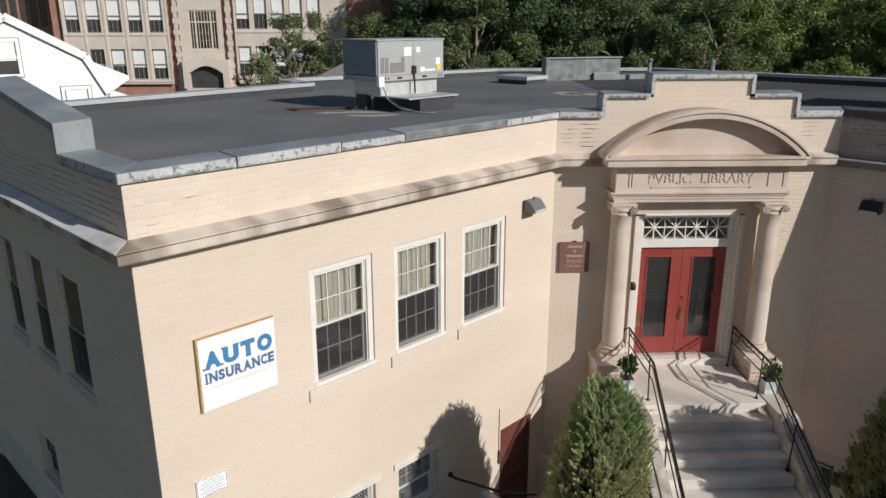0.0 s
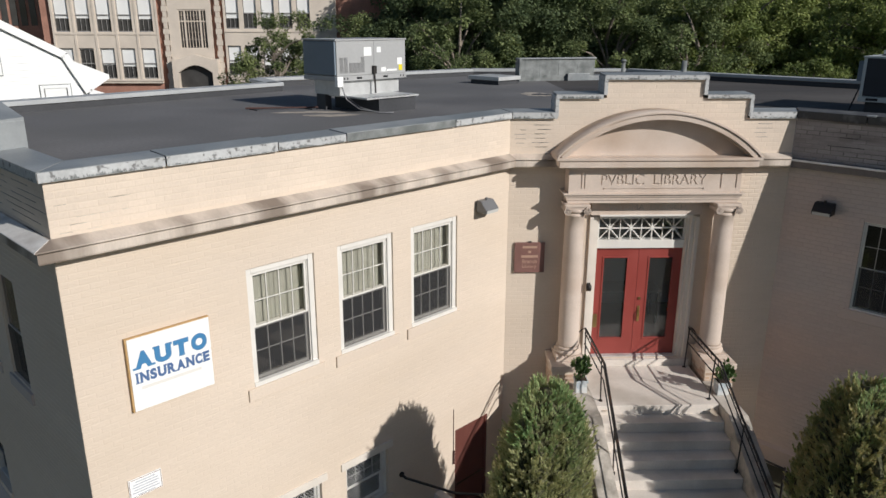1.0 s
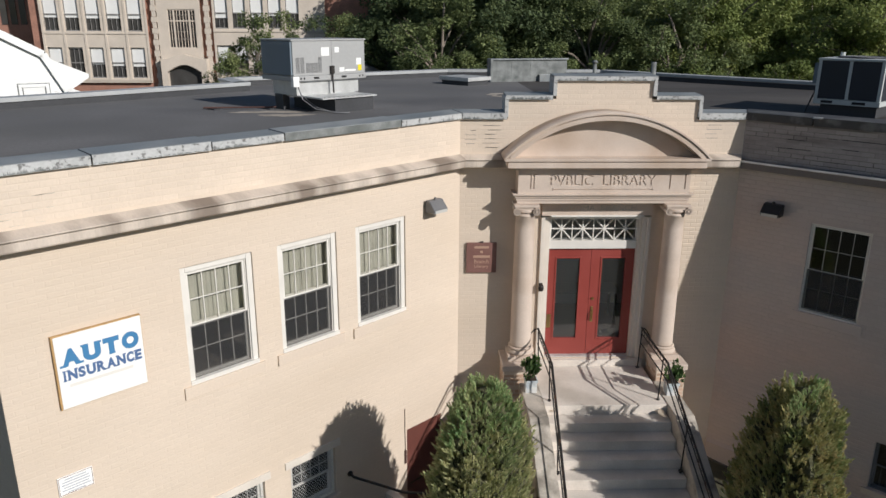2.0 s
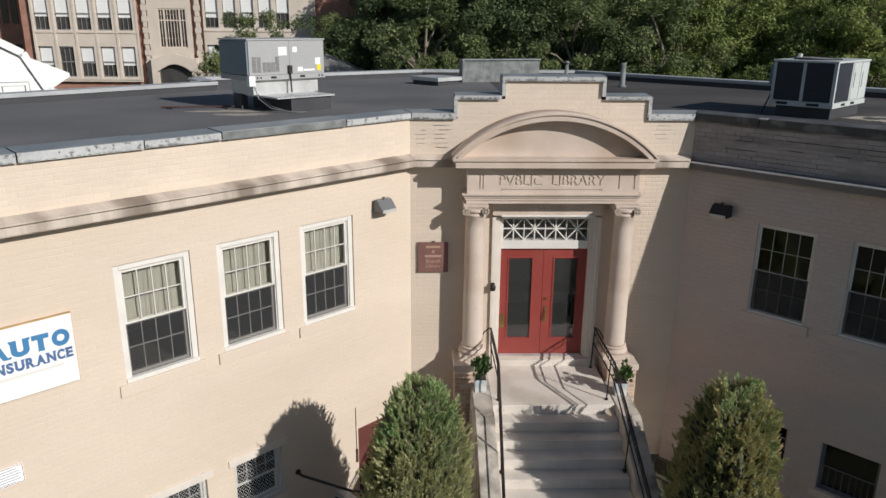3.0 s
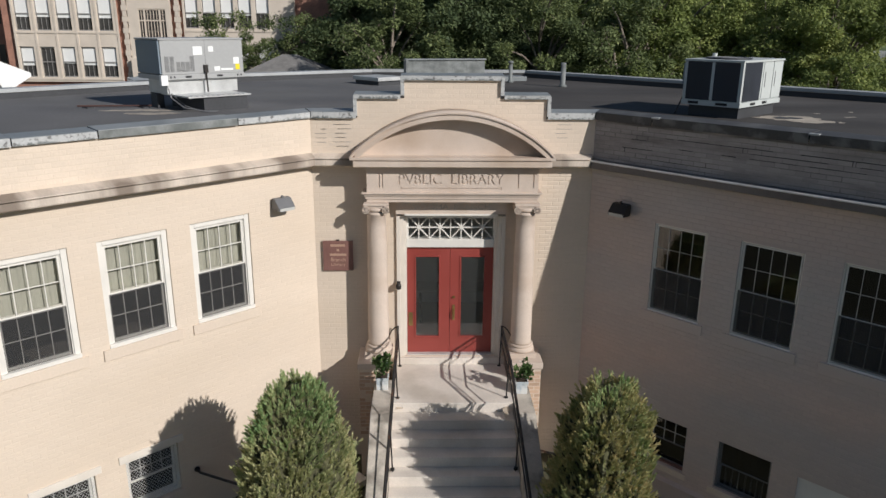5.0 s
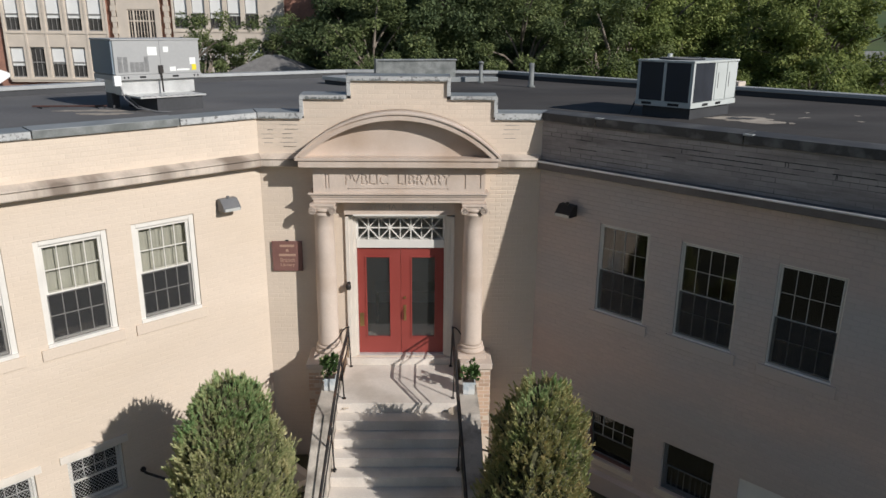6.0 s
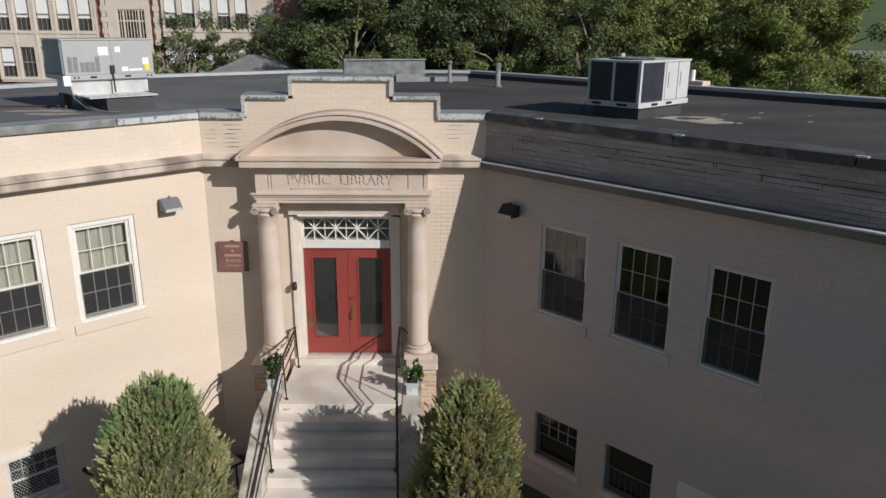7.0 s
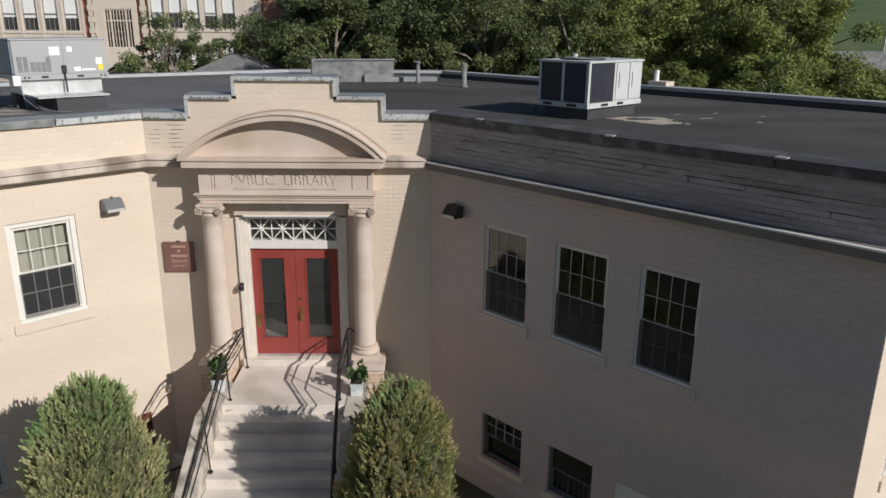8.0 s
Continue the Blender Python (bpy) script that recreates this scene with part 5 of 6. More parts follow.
box(bm, -2.39, -1.83, -0.05, -0.008, 3.96, 4.54, 0.006)
part("board", bm, M["plaque"], plq)
bm = bmesh.new()
box(bm, -2.14, -2.08, -0.046, -0.008, 4.54, 4.56)
part("bracket", bm, M["iron"], plq)
for w, z in ((0.27, 4.455), (0.05, 4.365), (0.31, 4.275)):
    bm = bmesh.new()
    box(bm, -2.11 - w / 2, -2.11 + w / 2, -0.054, -0.051, z - 0.022, z + 0.022)
    part("text_bar", bm, M["plaquetext"], plq)
for text, w, z in (("Branch", 0.27, 4.18), ("Library", 0.27, 4.075)):
    part("lettering", moved(lettering(text, w, 0.075, 0.003, 0.01), -2.11, -0.0525, z), M["plaquetext"], plq)


def wall_pack(m, x, z, mat, label):
    fl = thing("floodlight", m @ Matrix.Translation((x, 0, z)), label, "floodlight", "wall floodlights")
    bm = bmesh.new()
    box(bm, -0.10, 0.10, -0.05, -0.007, -0.09, 0.09, 0.008)
    part("back_box", bm, mat, fl)
    bm = bmesh.new()
    prof = [(-0.04, 0.11), (-0.14, 0.105), (-0.27, -0.04), (-0.262, -0.095), (-0.04, -0.10)]
    sweep(bm, prof, -0.165, 0.0, 0.165, 0.0)
    bmesh.ops.bevel(bm, geom=list(bm.edges), offset=0.008, segments=2, affect="EDGES")
    part("housing", bm, mat, fl)
    bm = bmesh.new()
    sweep(bm, [(-0.276, -0.045), (-0.270, -0.099), (-0.19, -0.106), (-0.19, -0.09), (-0.25, -0.05)], -0.145, 0.0, 0.145, 0.0)
    part("lens", bm, M["lens"], fl)
    bm = bmesh.new()
    rod(bm, (0, -0.12, 0.10), (0, -0.12, 0.15), 0.025, n=10)
    part("photocell", bm, mat, fl)
    return fl


wall_pack(WL, -0.74, 5.41, M["lampgrey"], "grey wall floodlight on the sunny wall")
wall_pack(WR, 0.72, 5.32, M["lampdark"], "dark wall floodlight on the shaded wall")

# pipe rail down to the basement door
prail = thing("basement_handrail", WL @ Matrix.Translation((0.066, 0, 0)), "black pipe handrail beside the basement entry", "handrail")
bm = bmesh.new()
tube(bm, [(-2.78, -0.01, 0.92), (-2.78, -0.12, 0.90), (-2.2, -0.75, 0.62), (-1.75, -1.30, 0.62), (-0.4, -1.30, 0.62)], 0.024)
part("pipe", bm, M["iron"], prail)
for x, y, z in ((-1.80, -1.33, 0.62), (-0.6, -1.33, 0.62)):
    bm = bmesh.new()
    rod(bm, (x, y, 0.0), (x, y, z), 0.02)
    part("post", bm, M["iron"], prail)
bm = bmesh.new()
rod(bm, (-2.78, -0.03, 0.92), (-2.78, -0.006, 0.92), 0.05, n=14)
part("wall_flange", bm, M["iron"], prail)

# short guard rail beside the far cheek wall
grail = thing("guard_rail", ENT, "short black pipe guard rail beside the steps", "railing")
for z in (0.94, 0.55):
    bm = bmesh.new()
    tube(bm, [(1.44, -1.30, z), (1.91, -1.51, z), (2.25, -1.95, z)], 0.02)
    part("bar", bm, M["iron"], grail)
for x, y in ((1.91, -1.51), (2.25, -1.95)):
    bm = bmesh.new()
    rod(bm, (x, y, 0.0), (x, y, 0.97), 0.022)
    part("post", bm, M["iron"], grail)
# pale-topped table in the lobby, seen through the door panes
table = thing("lobby_table", pose(0.2, 2.0, 2.18), "pale-topped table in the lobby behind the doors", "table")
bm = bmesh.new()
box(bm, -0.85, 0.85, -0.32, 0.32, 0.72, 0.76, 0.008)
part("tabletop", bm, M["board"], table)
for x in (-0.78, 0.78):
    for y in (-0.26, 0.26):
        bm = bmesh.new()
        box(bm, x - 0.025, x + 0.025, y - 0.025, y + 0.025, 0.0, 0.718, 0.004)
        part("leg", bm, M["iron"], table)

for x, y, seed in ((-0.94, -1.55, 41), (-0.95, -0.62, 42), (0.95, -1.75, 43)):
    silt("rust_stain", x, y, 0.06, 0.17, seed, 0.1, 1.98, "ruststain", "rust stain on the concrete landing below a railing post")


# ---- rooftop units ----
hv = thing("rooftop_unit", RL, "grey rooftop air conditioner on a black curb, slate-blue end in shade", "air conditioner", "rooftop air conditioners")
UX0, UX1, UY0, UY1, UZ0, UZ1 = -1.05, 0.79, 3.76, 4.86, 7.32, 8.12
bm = bmesh.new()
box(bm, UX0 + 0.02, UX1, UY0, UY1, UZ0 + 0.10, UZ1 - 0.02, 0.012)
body = part("body", bm, M["unit"], hv)
bm = bmesh.new()
box(bm, UX0 - 0.02, UX1 + 0.02, UY0 - 0.02, UY1 + 0.02, UZ1 - 0.02, UZ1 + 0.012, 0.008)
part("lid", bm, M["unit"], hv)
bm = bmesh.new()
box(bm, UX0 - 0.02, UX0 + 0.016, UY0 + 0.02, UY1 - 0.02, UZ0 + 0.12, UZ1 - 0.03, 0.006)
part("end_panel", bm, M["unitdark"], hv, "slate-blue end panel")
bm = bmesh.new()
box(bm, UX0 - 0.01, UX1 + 0.01, UY0 - 0.015, UY1 + 0.015, UZ0, UZ0 + 0.098, 0.006)
base = part("base_rail", bm, M["unit"], hv)
for x, w in ((-0.88, 0.03), (-0.80, 0.03), (-0.55, 0.13), (0.15, 0.13), (0.62, 0.03), (0.70, 0.03)):
    bm = bmesh.new()
    box(bm, x, x + w, UY0 - 0.019, UY0 - 0.0155, UZ0 + 0.03, UZ0 + 0.07)
    part("lifting_slot", bm, M["dark"], base)
for i, (x, z0, z1) in enumerate(((-0.96, 7.48, 7.80), (-0.85, 7.48, 7.80), (-0.72, 7.48, 7.70), (-0.62, 7.48, 7.70), (-0.52, 7.48, 7.70), (-0.42, 7.48, 7.80))):
    bm = bmesh.new()
    for k in range(int((z1 - z0) / 0.022)):
        box(bm, x, x + 0.085, UY0 - 0.010, UY0 - 0.002, z0 + k * 0.022, z0 + k * 0.022 + 0.012)
    part("louvre", bm, M["louvre"], body)
for x0, x1, z0, z1, mat in ((-0.34, -0.14, 7.80, 7.97, "label"), (0.0, 0.11, 7.86, 7.97, "label"), (0.56, 0.69, 7.60, 7.74, "label"), (0.60, 0.70, 7.48, 7.60, "yellow"), (0.11, 0.24, 7.47, 7.56, "label"), (0.26, 0.54, 7.475, 7.515, "label")):
    bm = bmesh.new()
    box(bm, x0, x1, UY0 - 0.004, UY0 - 0.0015, z0, z1)
    part("label", bm, M[mat], body)
for x in (-0.08,):
    bm = bmesh.new()
    box(bm, x - 0.004, x + 0.004, UY0 - 0.003, UY0 - 0.001, UZ0 + 0.11, UZ1 - 0.03)
    part("panel_seam", bm, M["louvre"], body)
bm = bmesh.new()
box(bm, -0.14, -0.06, UY0 - 0.07, UY0 - 0.002, 7.44, 7.60, 0.006)
tube(bm, [(-0.10, UY0 - 0.04, 7.44), (-0.10, UY0 - 0.06, 7.05)], 0.018)
part("disconnect_switch", bm, M["lampdark"], hv, "dark switch box with conduit")
bm = bmesh.new()
box(bm, UX0 - 0.06, UX0 + 0.08, UY0 - 0.11, UY0 - 0.016, 7.22, 7.42, 0.006)
part("junction_box", bm, M["label"], hv, "white junction box")
bm = bmesh.new()
box(bm, -0.92, 0.66, 3.84, 4.70, 7.03, 7.318)
part("curb_adapter", bm, M["galv"], hv)
bm = bmesh.new()
box(bm, -0.86, 0.52, 3.05, 4.75, 7.0, 7.03)
for k in range(11):
    box(bm, -0.80 + k * 0.115, -0.76 + k * 0.115, 3.03, 3.09, 7.03, 7.045)
part("flange", bm, M["galv"], hv)
bm = bmesh.new()
box(bm, -0.52, 0.46, 3.10, 4.55, ROOF_Z, 6.998)
part("curb", bm, M["flash"], hv, "black roofing curb")
bm = bmesh.new()
box(bm, -0.95, -0.80, 4.3, 4.6, ROOF_Z, 7.03)
part("support_leg", bm, M["flash"], hv)
bm = bmesh.new()
tube(bm, [(-1.0, 3.66, 7.22), (-0.98, 3.55, 6.98), (-0.85, 3.30, 6.80), (-0.55, 2.95, 6.74), (-0.35, 2.85, 6.735)], 0.012)
tube(bm, [(-0.90, 3.70, 7.05), (-0.80, 3.35, 6.83), (-0.62, 3.0, 6.74), (-0.45, 2.8, 6.735)], 0.011)
part("cable", bm, M["lampgrey"], hv, "grey flexible conduit to the roof")
bm = bmesh.new()
tube(bm, [(-2.2, 5.36, 6.76), (-1.0, 4.5, 6.76)], 0.018)
whole("gas_pipe", bm, M["rust"], RL, "thin reddish pipe lying on the roof", "pipe")
for k in range(2):
    bm = bmesh.new()
    box(bm, -2.1 + k * 0.9, -1.96 + k * 0.9, 5.08 - k * 0.64, 5.38 - k * 0.64, ROOF_Z, 6.742)
    whole("pipe_block", bm, M["flash"], RL, "dark rubber block carrying a roof pipe", "pipe support", group="roof pipe blocks")

hr = thing("rooftop_unit", RR, "pale rooftop air conditioner with dark coil guards on a black curb", "air conditioner", "rooftop air conditioners")
AX0, AX1, AY0, AY1, AZ0, AZ1 = 0.06, 1.26, 2.78, 4.66, 6.94, 7.82
bm = bmesh.new()
box(bm, AX0 + 0.02, AX1 - 0.02, AY0 + 0.02, AY1 - 0.02, AZ0 + 0.10, AZ1 - 0.03)
core = part("body", bm, M["unitwhite"], hr)
for x0, x1, y0, y1 in ((AX0, AX0 + 0.06, AY0, AY0 + 0.07), ((AX0 + AX1) / 2 - 0.03, (AX0 + AX1) / 2 + 0.03, AY0, AY0 + 0.07), (AX1 - 0.06, AX1 + 0.002, AY0, AY0 + 0.07), (AX1 - 0.019, AX1 + 0.002, AY0 + 0.86, AY0 + 0.92)):
    bm = bmesh.new()
    box(bm, x0, x1, y0, y1, AZ0 + 0.10, AZ1 - 0.03, 0.003)
    part("corner_post", bm, M["unitwhite"], hr)
for x0, x1 in ((AX0 + 0.06, (AX0 + AX1) / 2 - 0.03), ((AX0 + AX1) / 2 + 0.03, AX1 - 0.06)):
    bm = bmesh.new()
    box(bm, x0, x1, AY0 + 0.004, AY0 + 0.019, AZ0 + 0.11, AZ1 - 0.035)
    part("coil_guard", bm, M["coil"], hr, "dark coil guard")
bm = bmesh.new()
box(bm, AX1 - 0.018, AX1 - 0.004, AY0 + 0.07, AY0 + 0.86, AZ0 + 0.11, AZ1 - 0.035)
part("coil_guard", bm, M["coil"], hr, "dark coil guard")
for y0, y1 in ((0.94, 1.38), (1.41, 1.85)):
    bm = bmesh.new()
    box(bm, AX1 - 0.018, AX1 + 0.004, AY0 + y0, AY0 + y1, AZ0 + 0.12, AZ1 - 0.04, 0.003)
    pan = part("access_panel", bm, M["unitwhite"], hr)
    bm = bmesh.new()
    box(bm, AX1 + 0.005, AX1 + 0.012, AY0 + y0 + 0.08, AY0 + y0 + 0.10, AZ0 + 0.35, AZ0 + 0.65)
    part("panel_grip", bm, M["louvre"], pan)
bm = bmesh.new()
box(bm, AX0 - 0.01, AX1 + 0.012, AY0 - 0.01, AY1 + 0.01, AZ0, AZ0 + 0.098, 0.006)
rail = part("base_rail", bm, M["unitwhite"], hr)
for x0, x1, y0, y1 in ((0.20, 0.42, AY0 - 0.014, AY0 - 0.0105), (0.78, 1.02, AY0 - 0.014, AY0 - 0.0105), (AX1 + 0.0125, AX1 + 0.016, AY0 + 0.45, AY0 + 0.68), (AX1 + 0.0125, AX1 + 0.016, AY0 + 1.0, AY0 + 1.22)):
    bm = bmesh.new()
    box(bm, x0, x1, y0, y1, AZ0 + 0.025, AZ0 + 0.075)
    part("lifting_slot", bm, M["dark"], rail)
bm = bmesh.new()
box(bm, AX0 - 0.015, AX1 + 0.015, AY0 - 0.015, AY1 + 0.015, AZ1 - 0.03, AZ1 + 0.01, 0.006)
lid = part("lid", bm, M["unitwhite"], hr)
bm = bmesh.new()
rod(bm, (0.66, AY0 + 0.62, AZ1 + 0.01), (0.66, AY0 + 0.62, AZ1 + 0.035), 0.44, n=40)
fan = part("fan_guard", bm, M["coil"], lid, "dark round fan guard")
bm = bmesh.new()
for k in range(1, 7):
    r = 0.44 * k / 6.5
    for i in range(28):
        a, b = 2 * math.pi * i / 28, 2 * math.pi * (i + 1) / 28
        rod(bm, (0.66 + r * math.cos(a), AY0 + 0.62 + r * math.sin(a), AZ1 + 0.04), (0.66 + r * math.cos(b), AY0 + 0.62 + r * math.sin(b), AZ1 + 0.04), 0.004, n=4)
tagged(part("fan_ring", bm, M["louvre"], fan), kind="stuff")
bm = bmesh.new()
rod(bm, (0.15, AY0 + 1.05, AZ1 + 0.01), (0.15, AY0 + 1.05, AZ1 + 0.10), 0.05, n=12)
part("vent_cap", bm, M["unitwhite"], lid)
bm = bmesh.new()
box(bm, AX0 - 0.16, AX0 - 0.012, AY0 + 0.25, AY0 + 0.75, 7.32, 7.72, 0.008)
part("side_box", bm, M["unitdark"], hr)
bm = bmesh.new()
box(bm, AX0 + 0.10, AX1 - 0.06, AY0 + 0.12, AY1 - 0.1, ROOF_Z, AZ0 - 0.002)
part("curb", bm, M["flash"], hr, "black roofing curb")
bm = bmesh.new()
tube(bm, [(AX0 - 0.10, AY0 + 0.45, 7.32), (AX0 - 0.14, AY0 + 0.2, 6.95), (AX0 - 0.16, AY0 + 0.05, ROOF_Z + 0.01)], 0.015)
part("conduit", bm, M["iron"], hr)

# ---- other things on the roof ----
hatch = thing("roof_hatch", pose(-1.88, 9.42, ROOF_Z, 0, 0, 43), "low white-topped roof hatch on a dark curb", "roof hatch")
bm = bmesh.new()
box(bm, -0.44, 0.44, -0.54, 0.54, 0.0, 0.12)
part("curb", bm, M["flash"], hatch)
bm = bmesh.new()
box(bm, -0.50, 0.50, -0.60, 0.60, 0.12, 0.23, 0.012)
part("lid", bm, M["galv"], hatch)
for x, y, h, r, cap in ((3.56, 8.70, 0.69, 0.075, False), (2.19, 10.2, 0.62, 0.06, True)):
    vp = thing("vent_pipe", pose(x, y, ROOF_Z), "grey vent pipe rising from the roof", "vent pipe", "roof vent pipes")
    bm = bmesh.new()
    lathe(bm, [(r * 1.7, 0.0), (r * 1.5, 0.04), (r * 1.02, 0.07), (r, h)], 18)
    part("pipe", bm, M["lead"], vp)
    if cap:
        bm = bmesh.new()
        lathe(bm, [(r * 1.5, h - 0.03), (r * 1.5, h + 0.01), (r * 0.6, h + 0.05)], 18)
        part("cap", bm, M["lead"], vp)
bulk = thing("parapet_screen", pose(0, 0, ROOF_Z), "weathered grey sheet-metal screen on the back parapet", "screen")
a, b = Vector((-1.02, 10.15)), Vector((1.42, 10.72))
bulk.matrix_world = pose(a.x, a.y, ROOF_Z, 0, 0, math.degrees(math.atan2(b.y - a.y, b.x - a.x)))
ln = (b - a).length
bm = bmesh.new()
box(bm, 0.0, ln, 0.0, 0.22, 0.0, 0.66, 0.008)
part("panel", bm, M["lead"], bulk)
for k in range(4):
    bm = bmesh.new()
    box(bm, 0.02 + k * ln / 4, ln / 4 * (k + 1) - 0.02, -0.006, -0.0005, 0.14, 0.60)
    part("sheet", bm, M["lead"], bulk)
bm = bmesh.new()
box(bm, -0.06, ln + 0.03, -0.05, 0.27, 0.66, 0.70, 0.006)
part("coping", bm, M["coping"], bulk)
bm = bmesh.new()
box(bm, -0.07, 0.0, -0.12, 0.24, 0.0, 0.69, 0.008)
part("end_post", bm, M["lead"], bulk)
bm = bmesh.new()
box(bm, 1.55, 3.9, -0.1, 0.5, 0.0, 0.14, 0.01)
box(bm, 1.55, 2.3, -0.12, 0.5, 0.0, 0.22, 0.01)
part("kerb", bm, M["coping"], bulk)
# chimney beyond the shaded wing's back parapet
ch = thing("chimney", RR @ pose(-0.91, 9.25, ROOF_Z), "short tan masonry chimney with a white flue", "chimney")
bm = bmesh.new()
box(bm, -0.28, 0.26, -0.22, 0.22, -6.72, 0.34, 0.01)
part("stack", bm, M["cornice"], ch)
bm = bmesh.new()
rod(bm, (-0.16, 0, 0.34), (-0.16, 0, 0.62), 0.07, n=14)
part("flue", bm, M["label"], ch)


# ---- juniper bushes ----
def juniper(x, y, turn, height, radius, depth, seed, label, material, green_from, plumes=5400, sprays=32):
    rng = random.Random(seed)
    bush = thing("juniper_bush", pose(x, y, 0, 0, 0, turn), label, "bush", "bushes flanking the steps")

    def rad(z, a):
        t = min(1.0, z / height)
        base = radius * (min(1, 0.72 + 0.9 * t) if t < 0.35 else math.cos((t - 0.35) / 0.65 * math.pi / 2) ** 0.44)
        lump = 1 + 0.09 * math.sin(3 * a + 5 * t + seed) + 0.07 * math.sin(7 * a - 11 * t) + 0.05 * math.sin(17 * t + 4 * a)
        return max(0.02, base * lump)

    def lump(a, z, r0):
        q = Vector((math.cos(a) * r0, depth * math.sin(a) * r0, z))
        return 0.92 + 0.25 * (noise.noise(q * 5.2 + Vector((seed, 0, 0))) + 0.5 * noise.noise(q * 11.0))

    rows, cols = 70, 96                          # the closed inner mass of the bush
    cv, cf = [], []
    for j in range(rows):
        z = height * (0.01 + 0.97 * j / (rows - 1))
        for i in range(cols):
            a = 2 * math.pi * i / cols
            r0 = rad(z, a)
            r = r0 * lump(a, z, r0) * 0.90
            if j == rows - 1:                    # drawn together to a tip
                r, z = 0.02, height * 1.0
            cv.append((r * math.cos(a), depth * r * math.sin(a), z))
    for j in range(rows - 1):
        for i in range(cols):
            k = (i + 1) % cols
            cf.append((j * cols + i, j * cols + k, (j + 1) * cols + k, (j + 1) * cols + i))
    cf.append(tuple((rows - 1) * cols + i for i in range(cols)))
    # dark core colour deepens the gaps between plumes
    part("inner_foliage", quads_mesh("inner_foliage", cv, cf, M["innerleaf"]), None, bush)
    inner, tips, crown = ([], []), ([], []), ([], [])   # feathery plumes, each a short stem set with small sprays
    k = 0
    while k < plumes:
        z = height * rng.uniform(0.10, 0.985)
        a = rng.uniform(0, 2 * math.pi)
        r0 = rad(z, a)
        if rng.random() > (r0 + 0.10) / (radius + 0.10):
            continue
        k += 1
        crest = z > 0.90 * height
        fresh = z / height + 0.10 * noise.noise(Vector((math.cos(a) * 2, math.sin(a) * 2, seed))) > green_from
        r = r0 * lump(a, z, r0) * rng.uniform(0.82, 0.97)
        root = Vector((r * math.cos(a), depth * r * math.sin(a), z))
        out = Vector((math.cos(a), math.sin(a) / depth, 0)).normalized()
        lean = rng.uniform(0.08, 0.30) if crest else rng.uniform(0.20, 0.75)
        u = (out * lean + Vector((rng.gauss(0, .22), rng.gauss(0, .22), 1.0))).normalized()
        length = rng.uniform(0.10, 0.20) * (1.35 if rng.random() < 0.15 else 1.0)
        fat = length * rng.uniform(0.15, 0.23)
        for _ in range(sprays):
            h = rng.random() ** 0.8
            d = Vector((rng.gauss(0, 1), rng.gauss(0, 1), rng.gauss(0, 1))).normalized()
            p = root + u * length * h + d * fat * (1.05 - h) * rng.uniform(0.3, 1.0)
            w = (u + d * rng.uniform(0.1, 0.5) + out * 0.1).normalized()
            v = w.cross(d + Vector((rng.gauss(0, .5), rng.gauss(0, .5), rng.gauss(0, .5)))).normalized()
            l = rng.uniform(0.032, 0.068)
            wd = l * rng.uniform(0.08, 0.14)
            # sprays near the stem take the shade-darkened green
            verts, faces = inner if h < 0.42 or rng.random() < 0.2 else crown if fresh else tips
            i = len(verts)
            verts += [p - v * wd * 0.6, p + v * wd * 0.6, p + w * l * 0.55 + v * wd, p + w * l, p + w * l * 0.55 - v * wd]
            faces.append((i, i + 1, i + 2, i + 3, i + 4))
    foliage_part = part("foliage", quads_mesh("foliage", *inner, M["shadejuniper"]), None, bush)
    part("tip_foliage", quads_mesh("tip_foliage", *tips, material), None, foliage_part)
    part("crown_foliage", quads_mesh("crown_foliage", *crown, M["crownjuniper"]), None, foliage_part, "fresh green growth")
    bm = bmesh.new()
    rod(bm, (0, 0, -0.05), (0, 0, 0.6), 0.09, 0.06, 10)
    part("trunk", bm, M["bark"], bush)
    return bush


juniper(-2.38, -3.74, -25, 3.52, 0.74, 1.46, 3, "dense green juniper bush with olive tips beside the steps", M["juniper"], 0.82)
juniper(2.12, -3.98, -28, 3.61, 0.79, 1.34, 8, "dense juniper bush with browned olive tips beside the steps", M["brownjuniper"], 0.96)



# ---- broadleaf trees ----
def tree(name, height, spread, seed, leaves, leaf_size, material, bare=0.25, clumps=46, puff=1.0):
    rng = random.Random(seed)
    top = thing(name, pose(0, 0, -60), "broadleaf tree in full leaf behind the library", "tree", "trees behind the library")
    bm = bmesh.new()
    trunk = [Vector((0, 0, -0.1))]
    for k in range(1, 6):
        trunk.append(Vector((rng.uniform(-.12, .12) * k, rng.uniform(-.12, .12) * k, height * 0.14 * k)))
    for k, (a, b) in enumerate(zip(trunk, trunk[1:])):
        rod(bm, a, b, height * 0.018 * (1 - k * 0.15), height * 0.018 * (1 - (k + 1) * 0.15), 9)
    centres = []
    for _ in range(clumps):
        d = Vector((rng.gauss(0, 1), rng.gauss(0, 1), rng.gauss(0, 1))).normalized()
        q = rng.uniform(0.45, 1.0)
        z = height * (bare + (1 - bare) * 0.5) + d.z * height * (1 - bare) * 0.5 * q
        wide = spread * (1.05 - 0.35 * max(0, (z / height - 0.6) / 0.4))
        centres.append(Vector((d.x * wide * q, d.y * wide * q, z)))
    for c in centres[::2]:
        a = trunk[min(5, max(1, int(c.z / height * 6)) )]
        mid = a.lerp(c, 0.5) + Vector((0, 0, 0.3))
        rod(bm, a, mid, height * 0.007, height * 0.005, 6)
        rod(bm, mid, c, height * 0.005, 0.016, 5)
